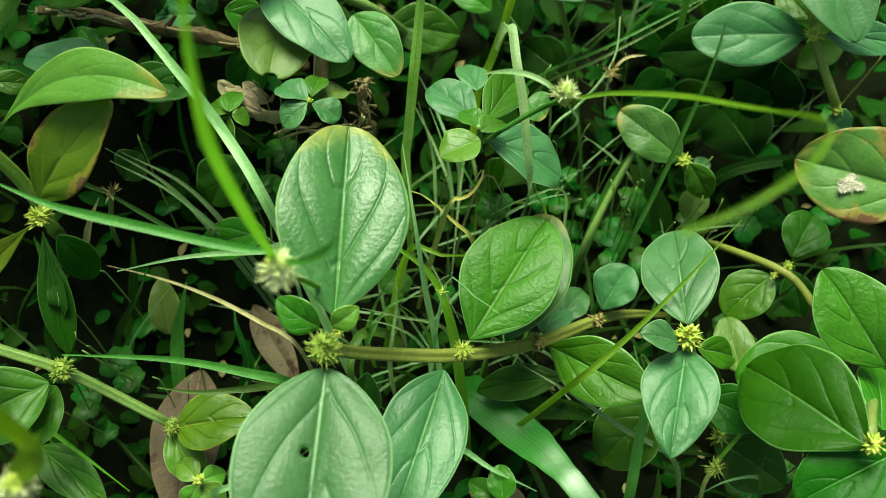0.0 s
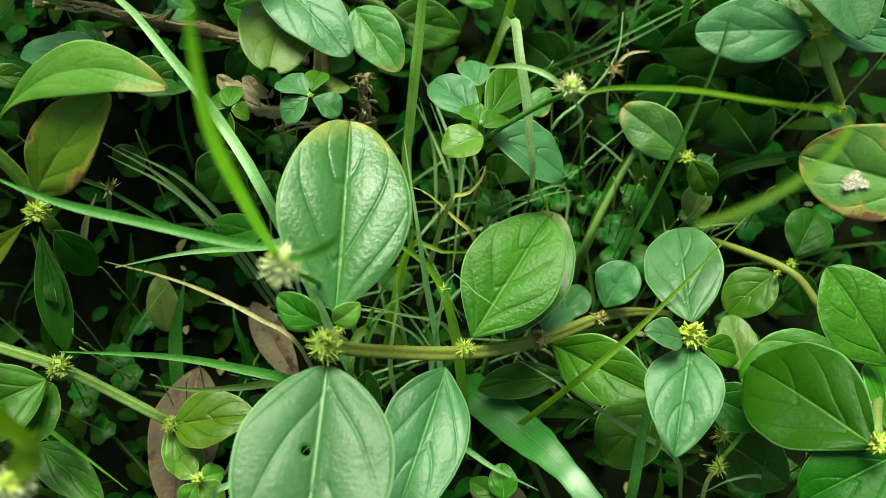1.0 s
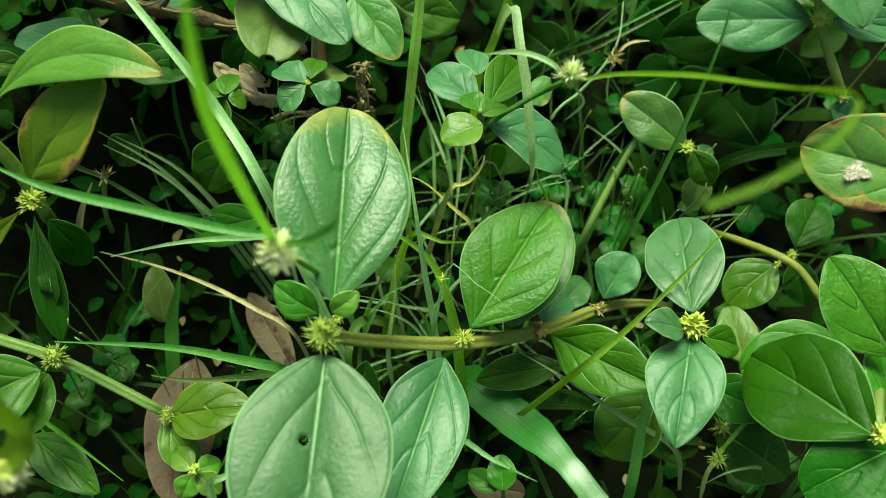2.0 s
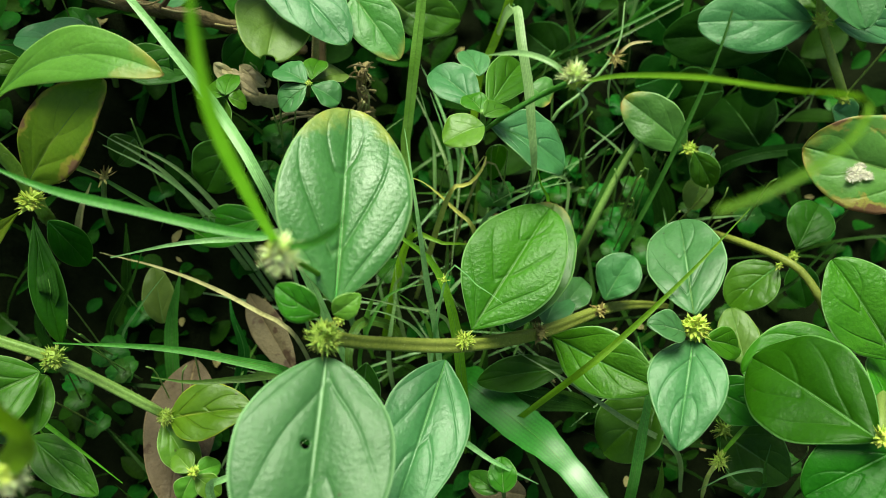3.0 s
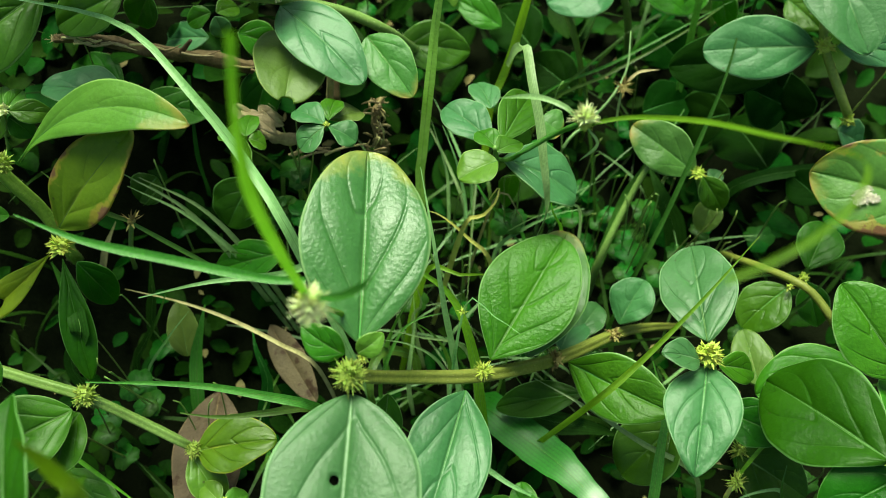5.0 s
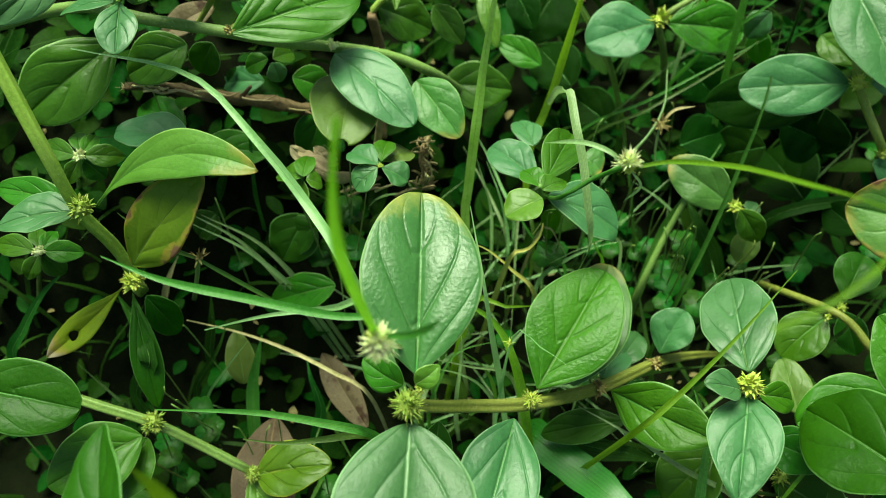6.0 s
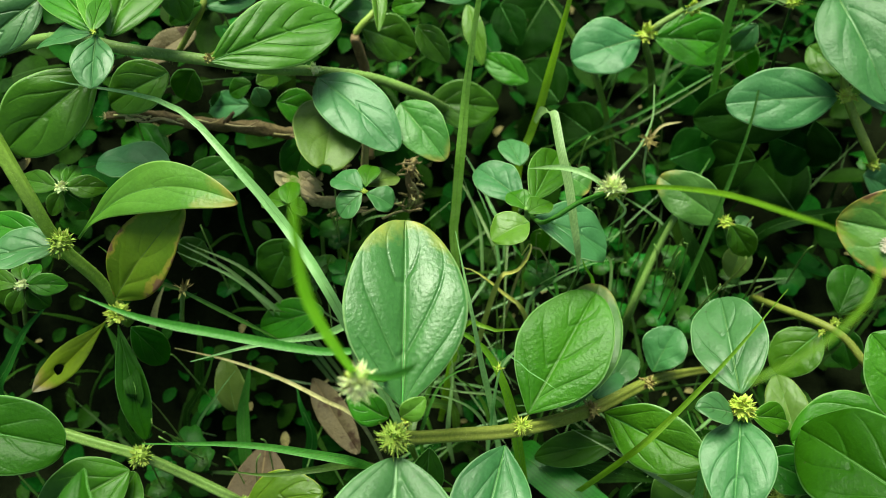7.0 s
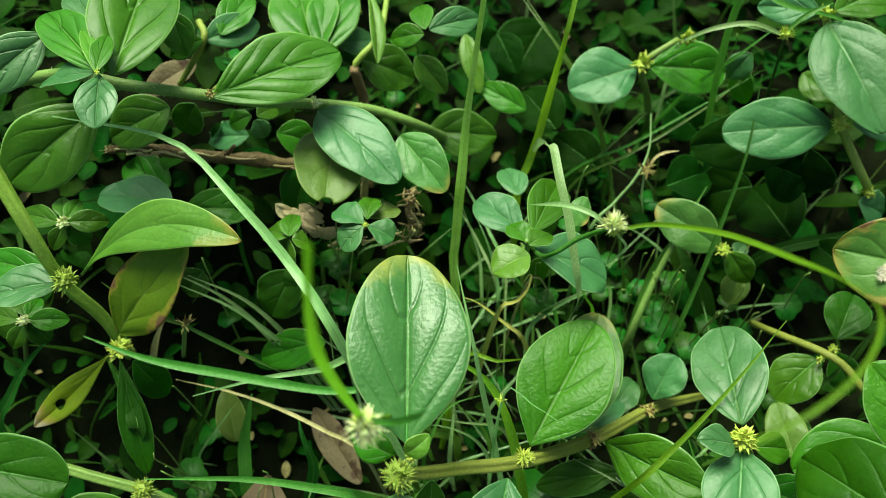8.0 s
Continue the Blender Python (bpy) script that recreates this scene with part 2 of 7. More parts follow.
PALE_VEIN = (0.16, 0.34, 0.09)
M = {
    # Blue raised in the base to stand in for sky sheen.
    "pale": leaf_material("pale_leaf", (0.0407, 0.1568, 0.0420), (0.0697, 0.2195, 0.0714), (0.24, 0.42, 0.20), 0.42, 0.3, sheen=0.6, pores=0.3, veined=0.00015),
    "mid": leaf_material("mid_leaf", (0.0329, 0.1418, 0.0050), (0.0586, 0.2041, 0.0101), (0.22, 0.40, 0.12), 0.40, sheen=0.42, veined=0.00012),
    "dark": leaf_material("dark_leaf", (0.0140, 0.0825, 0.0026), (0.0260, 0.1266, 0.0051), (0.13, 0.30, 0.08), 0.44, sheen=0.25, veined=0.0001),
    "deep": leaf_material("deep_green_leaf", (0.0289, 0.1472, 0.0055), (0.0553, 0.2128, 0.0096), (0.22, 0.40, 0.14), 0.40, 0.3, pores=0.5, sheen=0.42, veined=0.00016),
    "ribbed": leaf_material("ribbed_leaf", (0.0314, 0.1470, 0.0058), (0.0604, 0.2117, 0.0108), (0.22, 0.40, 0.12), 0.42, 0.32, veined=0.0002, sheen=0.42, pores=0.22),
    "blue": leaf_material("bluish_leaf", (0.0340, 0.1458, 0.0371), (0.0580, 0.1998, 0.0590), (0.20, 0.36, 0.17), 0.46, 0.3, sheen=0.5, veined=0.00004),
    # Shaded copy of the green leaf skins; the shade is in its colour.
    "shade": leaf_material("shade_toned_leaf", (0.0030, 0.0195, 0.0014), (0.0067, 0.0330, 0.0023), (0.022, 0.075, 0.014), 0.6, 0.2, sheen=0.03, veined=0.00003),
    "lime": leaf_material("young_leaf", (0.075, 0.215, 0.016), (0.115, 0.275, 0.028), (0.34, 0.50, 0.16), 0.40, 0.3, sheen=0.45, veined=0.00004),
    # Base blue raised here too, for the sky's reflection on the blade.
    "big": leaf_material("yellow_tipped_leaf", (0.0426, 0.1338, 0.0246), (0.0682, 0.1829, 0.0431), (0.24, 0.40, 0.16), 0.38, 0.34, (0.88, (0.36, 0.38, 0.07)), sheen=0.75, pores=0.36, veined=0.0002),
    "ylw": leaf_material("orange_tipped_leaf", (0.070, 0.215, 0.016), (0.110, 0.275, 0.030), (0.24, 0.42, 0.10), 0.42, 0.34, (0.91, (0.36, 0.32, 0.06), (0.44, 0.24, 0.10)), sheen=0.6, pores=0.25, veined=0.00002),
    "red": leaf_material("red_tipped_leaf", (0.042, 0.140, 0.020), (0.070, 0.192, 0.034), (0.20, 0.38, 0.12), 0.42, 0.25, (0.90, (0.26, 0.26, 0.05), (0.30, 0.16, 0.06)), sheen=0.45, veined=0.00005),
    "sick": leaf_material("withering_leaf", (0.075, 0.180, 0.026), (0.120, 0.240, 0.042), (0.27, 0.36, 0.09), 0.46, 0.4, (0.88, (0.30, 0.26, 0.04), (0.22, 0.11, 0.05)), None, 0.3, rot=(0.70, (0.32, 0.29, 0.06), (0.20, 0.10, 0.045)), sheen=0.6, veined=0.00012),
    "wilt": leaf_material("wilting_leaf", (0.0950, 0.2450, 0.0130), (0.1650, 0.3250, 0.0230), (0.34, 0.42, 0.08), 0.5, 0.45, (1.0, (0.36, 0.33, 0.05), (0.26, 0.14, 0.08)), None, 0.3, rot=(0.80, (0.36, 0.33, 0.05), (0.24, 0.13, 0.075)), veined=0.00003),
    "torn": leaf_material("torn_yellow_leaf", (0.120, 0.250, 0.008), (0.210, 0.330, 0.016), (0.36, 0.42, 0.06), 0.45, 0.4, (0.74, (0.34, 0.28, 0.06), (0.42, 0.36, 0.26)), None, 0.3, sheen=0.4, veined=0.00004),
    "rib_lime": leaf_material("yellow_green_leaf", (0.060, 0.185, 0.008), (0.110, 0.260, 0.014), (0.36, 0.42, 0.05), 0.40, 0.4, rot=(1.10, (0.36, 0.38, 0.03), (0.24, 0.20, 0.06)), sheen=0.6, veined=0.0002),
    "olive": leaf_material("olive_leaf", (0.080, 0.150, 0.020), (0.120, 0.200, 0.034), (0.26, 0.34, 0.10), 0.45, 0.35, None, (0.74, (0.16, 0.12, 0.05)), sheen=0.5, veined=0.00005),
    "dead": leaf_material("dead_leaf_skin", (0.072, 0.054, 0.028), (0.140, 0.106, 0.058), (0.22, 0.16, 0.08), 0.65, 0.08, None, (0.57, (0.060, 0.034, 0.018)), 0.3, 0.7, 0.3, veined=0.00004),
    "papery": leaf_material("papery_leaf_skin", (0.3000, 0.2400, 0.1275), (0.5100, 0.4320, 0.2550), (0.40, 0.32, 0.18), 0.7, 0.15, None, (0.60, (0.10, 0.066, 0.032)), 0.3, 0.7, 0.3, veined=0.00008),
    "grass": plain_material("grass_skin", (0.060, 0.190, 0.018), (0.105, 0.265, 0.034), 120, 0.42, 1500, (1, 1, 1), 0.4, sheen=0.6, stripes=38),
    "grass_pale": plain_material("pale_grass_skin", (0.22, 0.43, 0.13), (0.33, 0.56, 0.22), 120, 0.40, 1500, (1, 1, 1), 0.4, sheen=0.6, stripes=38),
    "grass_lime": plain_material("lime_grass_skin", (0.15, 0.37, 0.015), (0.22, 0.46, 0.03), 120, 0.42, 1500, (1, 1, 1), 0.5, sheen=0.6, stripes=38),
    # Dark grass, lowered further so the gaps' shade sits in its colour.
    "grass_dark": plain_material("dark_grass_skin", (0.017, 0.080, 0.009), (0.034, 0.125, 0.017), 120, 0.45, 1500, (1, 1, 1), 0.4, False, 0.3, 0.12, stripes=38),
    "grass_fresh": plain_material("fresh_grass_skin", (0.16, 0.38, 0.045), (0.25, 0.50, 0.10), 120, 0.42, 1500, (1, 1, 1), 0.45),
    "grass_mid": plain_material("mid_grass_skin", (0.115, 0.340, 0.010), (0.170, 0.430, 0.020), 120, 0.45, 1500, (1, 1, 1), 0.45, sheen=0.6, stripes=38),
    "grass_rib": plain_material("grass_rib_skin", (0.075, 0.200, 0.030), (0.120, 0.270, 0.055), 120, 0.4, 1500, (1, 1, 1), 0.1),
    "strap": plain_material("glossy_strap_skin", (0.026, 0.125, 0.008), (0.044, 0.170, 0.016), 120, 0.33, 1500, (1, 1, 1), 0.3, False, 0.12, 1.0, stripes=60),
    "fibre": plain_material("dry_fibre_skin", (0.130, 0.096, 0.040), (0.270, 0.210, 0.095), 300, 0.7, 1500),
    "straw": plain_material("straw_skin", (0.56, 0.52, 0.09), (0.74, 0.69, 0.20), 200, 0.5, 1200),
    "drystalk": plain_material("dry_stalk_skin", (0.28, 0.24, 0.10), (0.46, 0.40, 0.20), 200, 0.6, 1200),
    "stem": plain_material("green_stem_skin", (0.110, 0.190, 0.040), (0.175, 0.260, 0.065), 160, 0.45, 1400),
    "stem_lime": plain_material("lime_stem_skin", (0.170, 0.285, 0.032), (0.250, 0.370, 0.060), 160, 0.42, 1400),
    "stem_brown": plain_material("olive_stem_skin", (0.165, 0.235, 0.036), (0.255, 0.320, 0.066), 160, 0.45, 1400),
    "bark": plain_material("dead_twig_bark", (0.055, 0.038, 0.016), (0.150, 0.108, 0.050), 260, 0.75, 1200, (1, 1, 1), 0, False, 0.9),
    "cluster": plain_material("flower_cluster_skin", (0.34, 0.45, 0.05), (0.54, 0.62, 0.13), 500, 0.5, 2500, (1, 1, 1), 0.2, True),
    "cluster_brown": plain_material("seed_cluster_skin", (0.22, 0.17, 0.05), (0.36, 0.30, 0.11), 500, 0.6, 2500, (1, 1, 1), 0.1, True),
    "node": plain_material("stem_node_skin", (0.23, 0.33, 0.045), (0.35, 0.45, 0.095), 500, 0.5, 2500, (1, 1, 1), 0.3, True),
    "white": plain_material("white_floret_skin", (0.72, 0.78, 0.36), (0.88, 0.91, 0.60), 500, 0.6, 2500, (1, 1, 1), 0.5, True),
    "cotton": plain_material("cotton_skin", (0.50, 0.46, 0.35), (0.74, 0.70, 0.58), 500, 0.8, 2500, (1, 1, 1), 0.45, True),
    "hair": plain_material("hair_skin", (0.40, 0.46, 0.20), (0.60, 0.64, 0.36), 400, 0.5, 2500, (1, 1, 1), 0.4),
    "vein": plain_material("midrib_skin", (0.052, 0.165, 0.028), (0.078, 0.210, 0.044), 200, 0.5, 1500),
    "clover": plain_material("clover_skin", (0.013, 0.082, 0.005), (0.026, 0.122, 0.010), 150, 0.45, 1500, (1, 1, 1), 0.2),
    # Near-black leaf tone: the deep shade of the gaps put into the colour.
    "under": plain_material("shade_toned_undergrowth", (0.004, 0.024, 0.002), (0.013, 0.055, 0.005), 60, 0.55, 900, (1, 1, 1), 0.15, True, 0.3, 0.04),
    # Far below soil's own tone: shade under the plants is put into the colour.
    "soil": plain_material("shade_darkened_soil", (0.0020, 0.0034, 0.0012), (0.0060, 0.0080, 0.0030), 45, 0.95, 700, (1, 1, 1), 0, False, 0.9, 0.03),
}


# ---- ground ----
def smooth(a, b, x):
    s = min(1.0, max(0.0, (x - a) / (b - a)))
    return s * s * (3 - 2 * s)


def ground_height(x, y):
    """Soil level: a low bank rises behind and towards -x, and dies away further out."""
    bank = 0.055 * smooth(0.0, -0.11, x) * smooth(0.085, 0.16, y) + 0.022 * smooth(0.13, 0.22, y)
    bank *= 1 - smooth(0.4, 1.2, math.hypot(x, y))
    return -0.012 + bank + 0.004 * noise.noise((x * 22, y * 22, 1.7)) + 0.0015 * noise.noise((x * 90, y * 90, 4.1))


def mesh_of(name, verts, faces, uvs=None, flat=False):
    me = bpy.data.meshes.new(name)
    me.from_pydata(verts, [], faces)
    if not flat:
        me.polygons.foreach_set("use_smooth", [True] * len(me.polygons))
    if uvs is not None:
        add_uv(me, "uv", uvs)
    me.update()
    return me


def add_uv(me, name, uvs):
    layer = me.uv_layers.new(name=name)
    index = np.zeros(len(me.loops), dtype=np.int32)
    me.loops.foreach_get("vertex_index", index)
    layer.data.foreach_set("uv", np.asarray(uvs, dtype=np.float32)[index].ravel())


def build_ground():
    steps = [math.sinh(k / 60 * 9.3) / math.sinh(9.3) * 250 for k in range(-60, 61)]
    fine = sorted(set([s for s in steps if abs(s) > 0.45] + [k * 0.008 for k in range(-56, 57)]))
    n = len(fine)
    verts = [(x, y + 0.12, ground_height(x, y + 0.12)) for y in fine for x in fine]
    faces = [(j * n + i, j * n + i + 1, (j + 1) * n + i + 1, (j + 1) * n + i) for j in range(n - 1) for i in range(n - 1)]
    me = mesh_of("ground", verts, faces)
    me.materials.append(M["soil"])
    return tagged(new("ground", me), "dark soil under the weeds, blackened in colour for gap shade", "ground", kind="structure")


build_ground()


# ---- builders ----
def thing(name, at, label, category, group=""):
    ob = new(name)
    ob.empty_display_size = 0.005
    ob.location = at
    return tagged(ob, label, category, group)


def part(name, me, material, parent, at=(0, 0, 0), label=""):
    """A mesh, given round the world point at, as a part of parent."""
    me.materials.append(M[material])
    ob = new(name, me)
    home = Vector((0, 0, 0))
    above = parent
    while above:
        home += above.location
        above = above.parent
    ob.parent, ob.location = parent, Vector(at) - home
    return tagged(ob, label)


def curve_points(points, n):
    """n + 1 points evenly along a smooth line through the given ones."""
    p = [np.array(q, dtype=float) for q in points]
    p = [2 * p[0] - p[1]] + p + [2 * p[-1] - p[-2]]
    fine = []
    for k in range(1, len(p) - 2):
        a, b, c, d = p[k - 1:k + 3]
        for s in np.linspace(0, 1, 16, endpoint=False):
            fine.append(0.5 * (2 * b + (c - a) * s + (2 * a - 5 * b + 4 * c - d) * s * s + (3 * b - a - 3 * c + d) * s ** 3))
    fine.append(p[-2])
    fine = np.array(fine)
    run = np.concatenate(([0], np.cumsum(np.linalg.norm(np.diff(fine, axis=0), axis=1))))
    want = np.linspace(0, run[-1], n + 1)
    return np.stack([np.interp(want, run, fine[:, k]) for k in range(3)], axis=1)


def unit(v):
    v = np.array(v, dtype=float)
    return v / max(1e-9, np.linalg.norm(v))


def crease_depth(s, size, quilt):
    """How far the midrib is sunk below the blade."""
    return 0.013 * size * quilt * min(1, 5 * s) * min(1, 1.4 * (1 - s))


def leaf_mesh(base, tip, width, face, peak=0.45, round_=0.72, bend=0.06, fold=0.2, quilt=1.0, veins=2.7, sweep=0.62, wave=0.045, curve=0.0, nu=36, nv=11, hole=None, taper=0.0):
    """A leaf blade from base to tip, with folded midrib, sunken veins and thickness, round base."""
    if width > 0.0085:
        nu, nv = 84, 16
    quilt *= min(1.0, width / 0.013)
    base, tip = np.array(base), np.array(tip)
    axis = tip - base
    size = np.linalg.norm(axis)
    axis = axis / size
    up = np.array(face) - axis * np.dot(face, axis)
    up = unit(up)
    side = np.cross(axis, up)
    power = math.log(0.5) / math.log(peak)
    seed = random.random() * 50
    swing = random.uniform(-0.3, 0.3)
    stagger = random.uniform(0.2, 0.45)
    start = random.uniform(-0.15, 0.15)
    tops, uv, ribs = [], [], []
    for i in range(nu + 1):
        u = i / nu
        s = 0.5 - 0.5 * math.cos(math.pi * u)
        s = 0.6 * u + 0.4 * s
        ends = round_ + 0.14 - 0.22 * s + taper * (1 - s) ** 3
        half = width / 2 * math.sin(math.pi * min(1, max(0, s ** power))) ** ends + width * 0.012
        mid = axis * (s * size) + up * (bend * size * (4 * s * (1 - s) - 0.6 * s * s)) + side * (curve * size * 4 * s * (1 - s))
        roll = swing * (s - 0.25)
        sway, lift_way = side * math.cos(roll) + up * math.sin(roll), up * math.cos(roll) - side * math.sin(roll)
        for j in range(-nv, nv + 1):
            v = math.copysign(abs(j / nv) ** 1.25, j)
            a = abs(v)
            rag = 1 + wave * 1.0 * noise.noise((s * 5 + seed, np.sign(v) * 3, 0)) * a
            lift = 1.9 * fold * half * (a - 0.55 * a * a)
            bow = sweep * (a ** 1.25 + 0.05 * noise.noise((a * 3 + seed, s * 2, np.sign(v))))
            phase = (s - bow) * veins + 8 + start + (stagger * min(1, a * 6) if v < 0 else 0)
            off = abs(phase % 1.0 - 0.5)
            fade = min(1, 6 * s) * min(1, 2.2 * (1 - s))
            pillow = 0.5 * math.sin(math.pi * off) - 0.5 - 0.5 * math.exp(-(off / 0.07) ** 2)
            groove = 0.0105 * size * quilt * pillow * (1 - a ** 3) * min(1, a * 7) * fade
            groove -= crease_depth(s, size, quilt) * math.exp(-a / 0.11)
            ripple = wave * width * noise.noise((s * 4 + seed, v * 1.2, 7.0)) * (0.3 + a)
            p = mid + sway * (v * half * rag) + lift_way * (lift + groove + ripple)
            tops.append(p)
            uv.append((s, 0.5 + 0.5 * v))
            ribs.append((phase / 16, a))
    m = 2 * nv + 1
    thick = min(0.00035, width * 0.02)
    if hole:
        gap = tops[min(range(len(tops)), key=lambda k: abs(uv[k][0] - hole[0]) + abs(uv[k][1] - hole[1]))]
    count = len(tops)
    inside = lambda a: hole and np.linalg.norm(tops[a] + tops[a + m + 1] - 2 * gap) < 2 * hole[2]
    if hole:
        cells = [i * m + j for i in range(nu) for j in range(m - 1) if inside(i * m + j)]
        near = [{a, a + 1, a + m, a + m + 1} for a in cells]
        cut = set(cells)
        for k in set().union(*near):
            if not {k, k - 1, k - m, k - m - 1} <= cut:
                away = tops[k] - gap
                tops[k] = gap + away / max(1e-6, np.linalg.norm(away)) * hole[2]
    verts = [tuple(p) for p in tops] + [tuple(p - up * thick) for p in tops]
    faces = []
    for i in range(nu):
        for j in range(m - 1):
            a = i * m + j
            if hole and a in cut:
                continue
            faces.append((a, a + 1, a + m + 1, a + m))
            faces.append((count + a, count + a + m, count + a + m + 1, count + a + 1))
    if hole:
        loose = {}
        for f in faces:
            for a, b in zip(f, f[1:] + f[:1]):
                loose[(a, b)] = loose.get((a, b), 0) + 1
        for a, b in list(loose):
            i, j = divmod(a % count, m)
            k, n = divmod(b % count, m)
            if a < count and (b, a) not in loose and not (i == k and i in (0, nu)) and not (j == n and j in (0, m - 1)):
                faces.append((b, a, count + a, count + b))
    rim = [i * m for i in range(nu + 1)] + [nu * m + j for j in range(1, m)] + [i * m + m - 1 for i in range(nu - 1, -1, -1)] + [j for j in range(m - 2, 0, -1)]
    kept = {edge for q in faces for edge in zip(q, q[1:] + q[:1])} if hole else None
    for a, b in zip(rim, rim[1:] + rim[:1]):
        if not hole or (a, b) in kept or (b, a) in kept:
            faces.append((a, b, count + b, count + a))
    me = mesh_of("leaf", verts, faces, uv + uv)
    add_uv(me, "veins", ribs + ribs)
    return me


def leaf(plant, base, tip, width, face, material="mid", label="", **shape):
    """One leaf of a plant; leaves wider than 8 mm carry a midrib of their own along the fold."""
    blade = part("leaf", leaf_mesh(base, tip, width, face, **shape), material, plant, base, label)
    if width > 0.008 and "hole" not in shape:
        base, tip = np.array(base), np.array(tip)
        axis = tip - base
        size = np.linalg.norm(axis)
        axis = axis / size
        up = unit(np.array(face) - axis * np.dot(face, axis))
        bend, quilt, curve = shape.get("bend", 0.06), shape.get("quilt", 1.0) * min(1.0, width / 0.013), shape.get("curve", 0.0)
        line = []
        for s in (0.0, 0.08, 0.2, 0.35, 0.5, 0.65, 0.8, 0.9):
            line.append(base + axis * (s * size) + up * (bend * size * (4 * s * (1 - s) - 0.6 * s * s) - crease_depth(s, size, quilt) - 0.002 * width) + np.cross(axis, up) * (curve * size * 4 * s * (1 - s)))
        part("midrib", tube_mesh(line, [0.009 * width, 0.0055 * width, 0.0035 * width, 0.0015 * width], 6), "vein", blade, base)
    return blade


def tube_mesh(points, radii, sides=10, ridges=0.0, rough=0.0):
    origin = np.array(points[0])
    n = max(8, int(6 * len(points)))
    line = curve_points(points, n)
    width = np.interp(np.linspace(0, 1, n + 1), np.linspace(0, 1, len(radii)), radii)
    verts, faces, ref = [], [], np.array((0.3, 0.2, 0.93))
    for i in range(n + 1):
        along = unit(line[min(n, i + 1)] - line[max(0, i - 1)])
        a = unit(np.cross(along, ref))
        b = np.cross(along, a)
        for k in range(sides):
            turn = 2 * math.pi * k / sides
            r = width[i] * (1 + ridges * math.cos(4 * turn) + rough * noise.noise((i * 0.7, k * 1.3, origin[0] * 300)))
            verts.append(tuple(line[i] + (a * math.cos(turn) + b * math.sin(turn)) * r - origin))
    for i in range(n):
        for k in range(sides):
            q = (k + 1) % sides
            faces.append((i * sides + k, i * sides + q, (i + 1) * sides + q, (i + 1) * sides + k))
    faces.append(tuple(range(sides - 1, -1, -1)))
    faces.append(tuple(n * sides + k for k in range(sides)))
    return mesh_of("stem", verts, faces)


def stem(plant, points, radii, material="stem", name="stem", label="", **shape):
    return part(name, tube_mesh(points, radii, **shape), material, plant, points[0], label)


def blade_mesh(points, width, face=(0, -0.5, 0.87), fold=0.25, tip=0.08, root=0.7, n=26, twist=0.0, wave=0.0):
    """A grass blade: a keeled, tapering strip along a smooth line from root to tip."""
    origin = np.array(points[0])
    line = curve_points(points, n)
    verts, faces, uv = [], [], []
    for i in range(n + 1):
        s = i / n
        along = unit(line[min(n, i + 1)] - line[max(0, i - 1)])
        up = unit(np.array(face) - along * np.dot(face, along))
        side = np.cross(along, up)
        if twist:
            up, side = up * math.cos(twist * s) + side * math.sin(twist * s), side * math.cos(twist * s) - up * math.sin(twist * s)
        half = width / 2 * min(1, root + (1 - root) * s * 4) * min(1, max(tip, (1 - s) * 2.6) ** 0.8)
        p = line[i] - origin + up * wave * width * noise.noise((s * 9, 2.0, origin[0] * 90))
        half *= 1 + wave * noise.noise((s * 14, 5.0, origin[0] * 90))
        rib = 0.06 * half
        uv += [(s, k / 6) for k in range(7)]
        verts += [tuple(p + side * half * w + up * (half * fold * abs(w) - (rib if k % 2 else 0))) for k, w in enumerate((-1, -0.66, -0.33, 0, 0.33, 0.66, 1))]
    for i in range(n):
        for k in range(6):
            a = i * 7 + k
            faces.append((a, a + 1, a + 8, a + 7))
    return mesh_of("grass_blade", verts, faces, uv)


def grass(points, width, material="grass", label="narrow green grass blade rooted in the soil", **shape):
    me = blade_mesh(points, width, **shape)
    me.materials.append(M[material])
    ob = new("grass_blade", me)
    ob.location = points[0]
    tagged(ob, label, "grass blade", "grass blades")
    if width > 0.002:
        thin = 1.0 if width < 0.006 else 0.3
        line = curve_points(points, 12)
        up = unit(shape.get("face", (0, -0.5, 0.87)))
        part("midrib", tube_mesh([tuple(p - up * width * 0.012) for p in line[:11]], [width * 0.03 * thin, width * 0.022 * thin, width * 0.012 * thin], 5), "grass_rib", ob, points[0])
    return ob


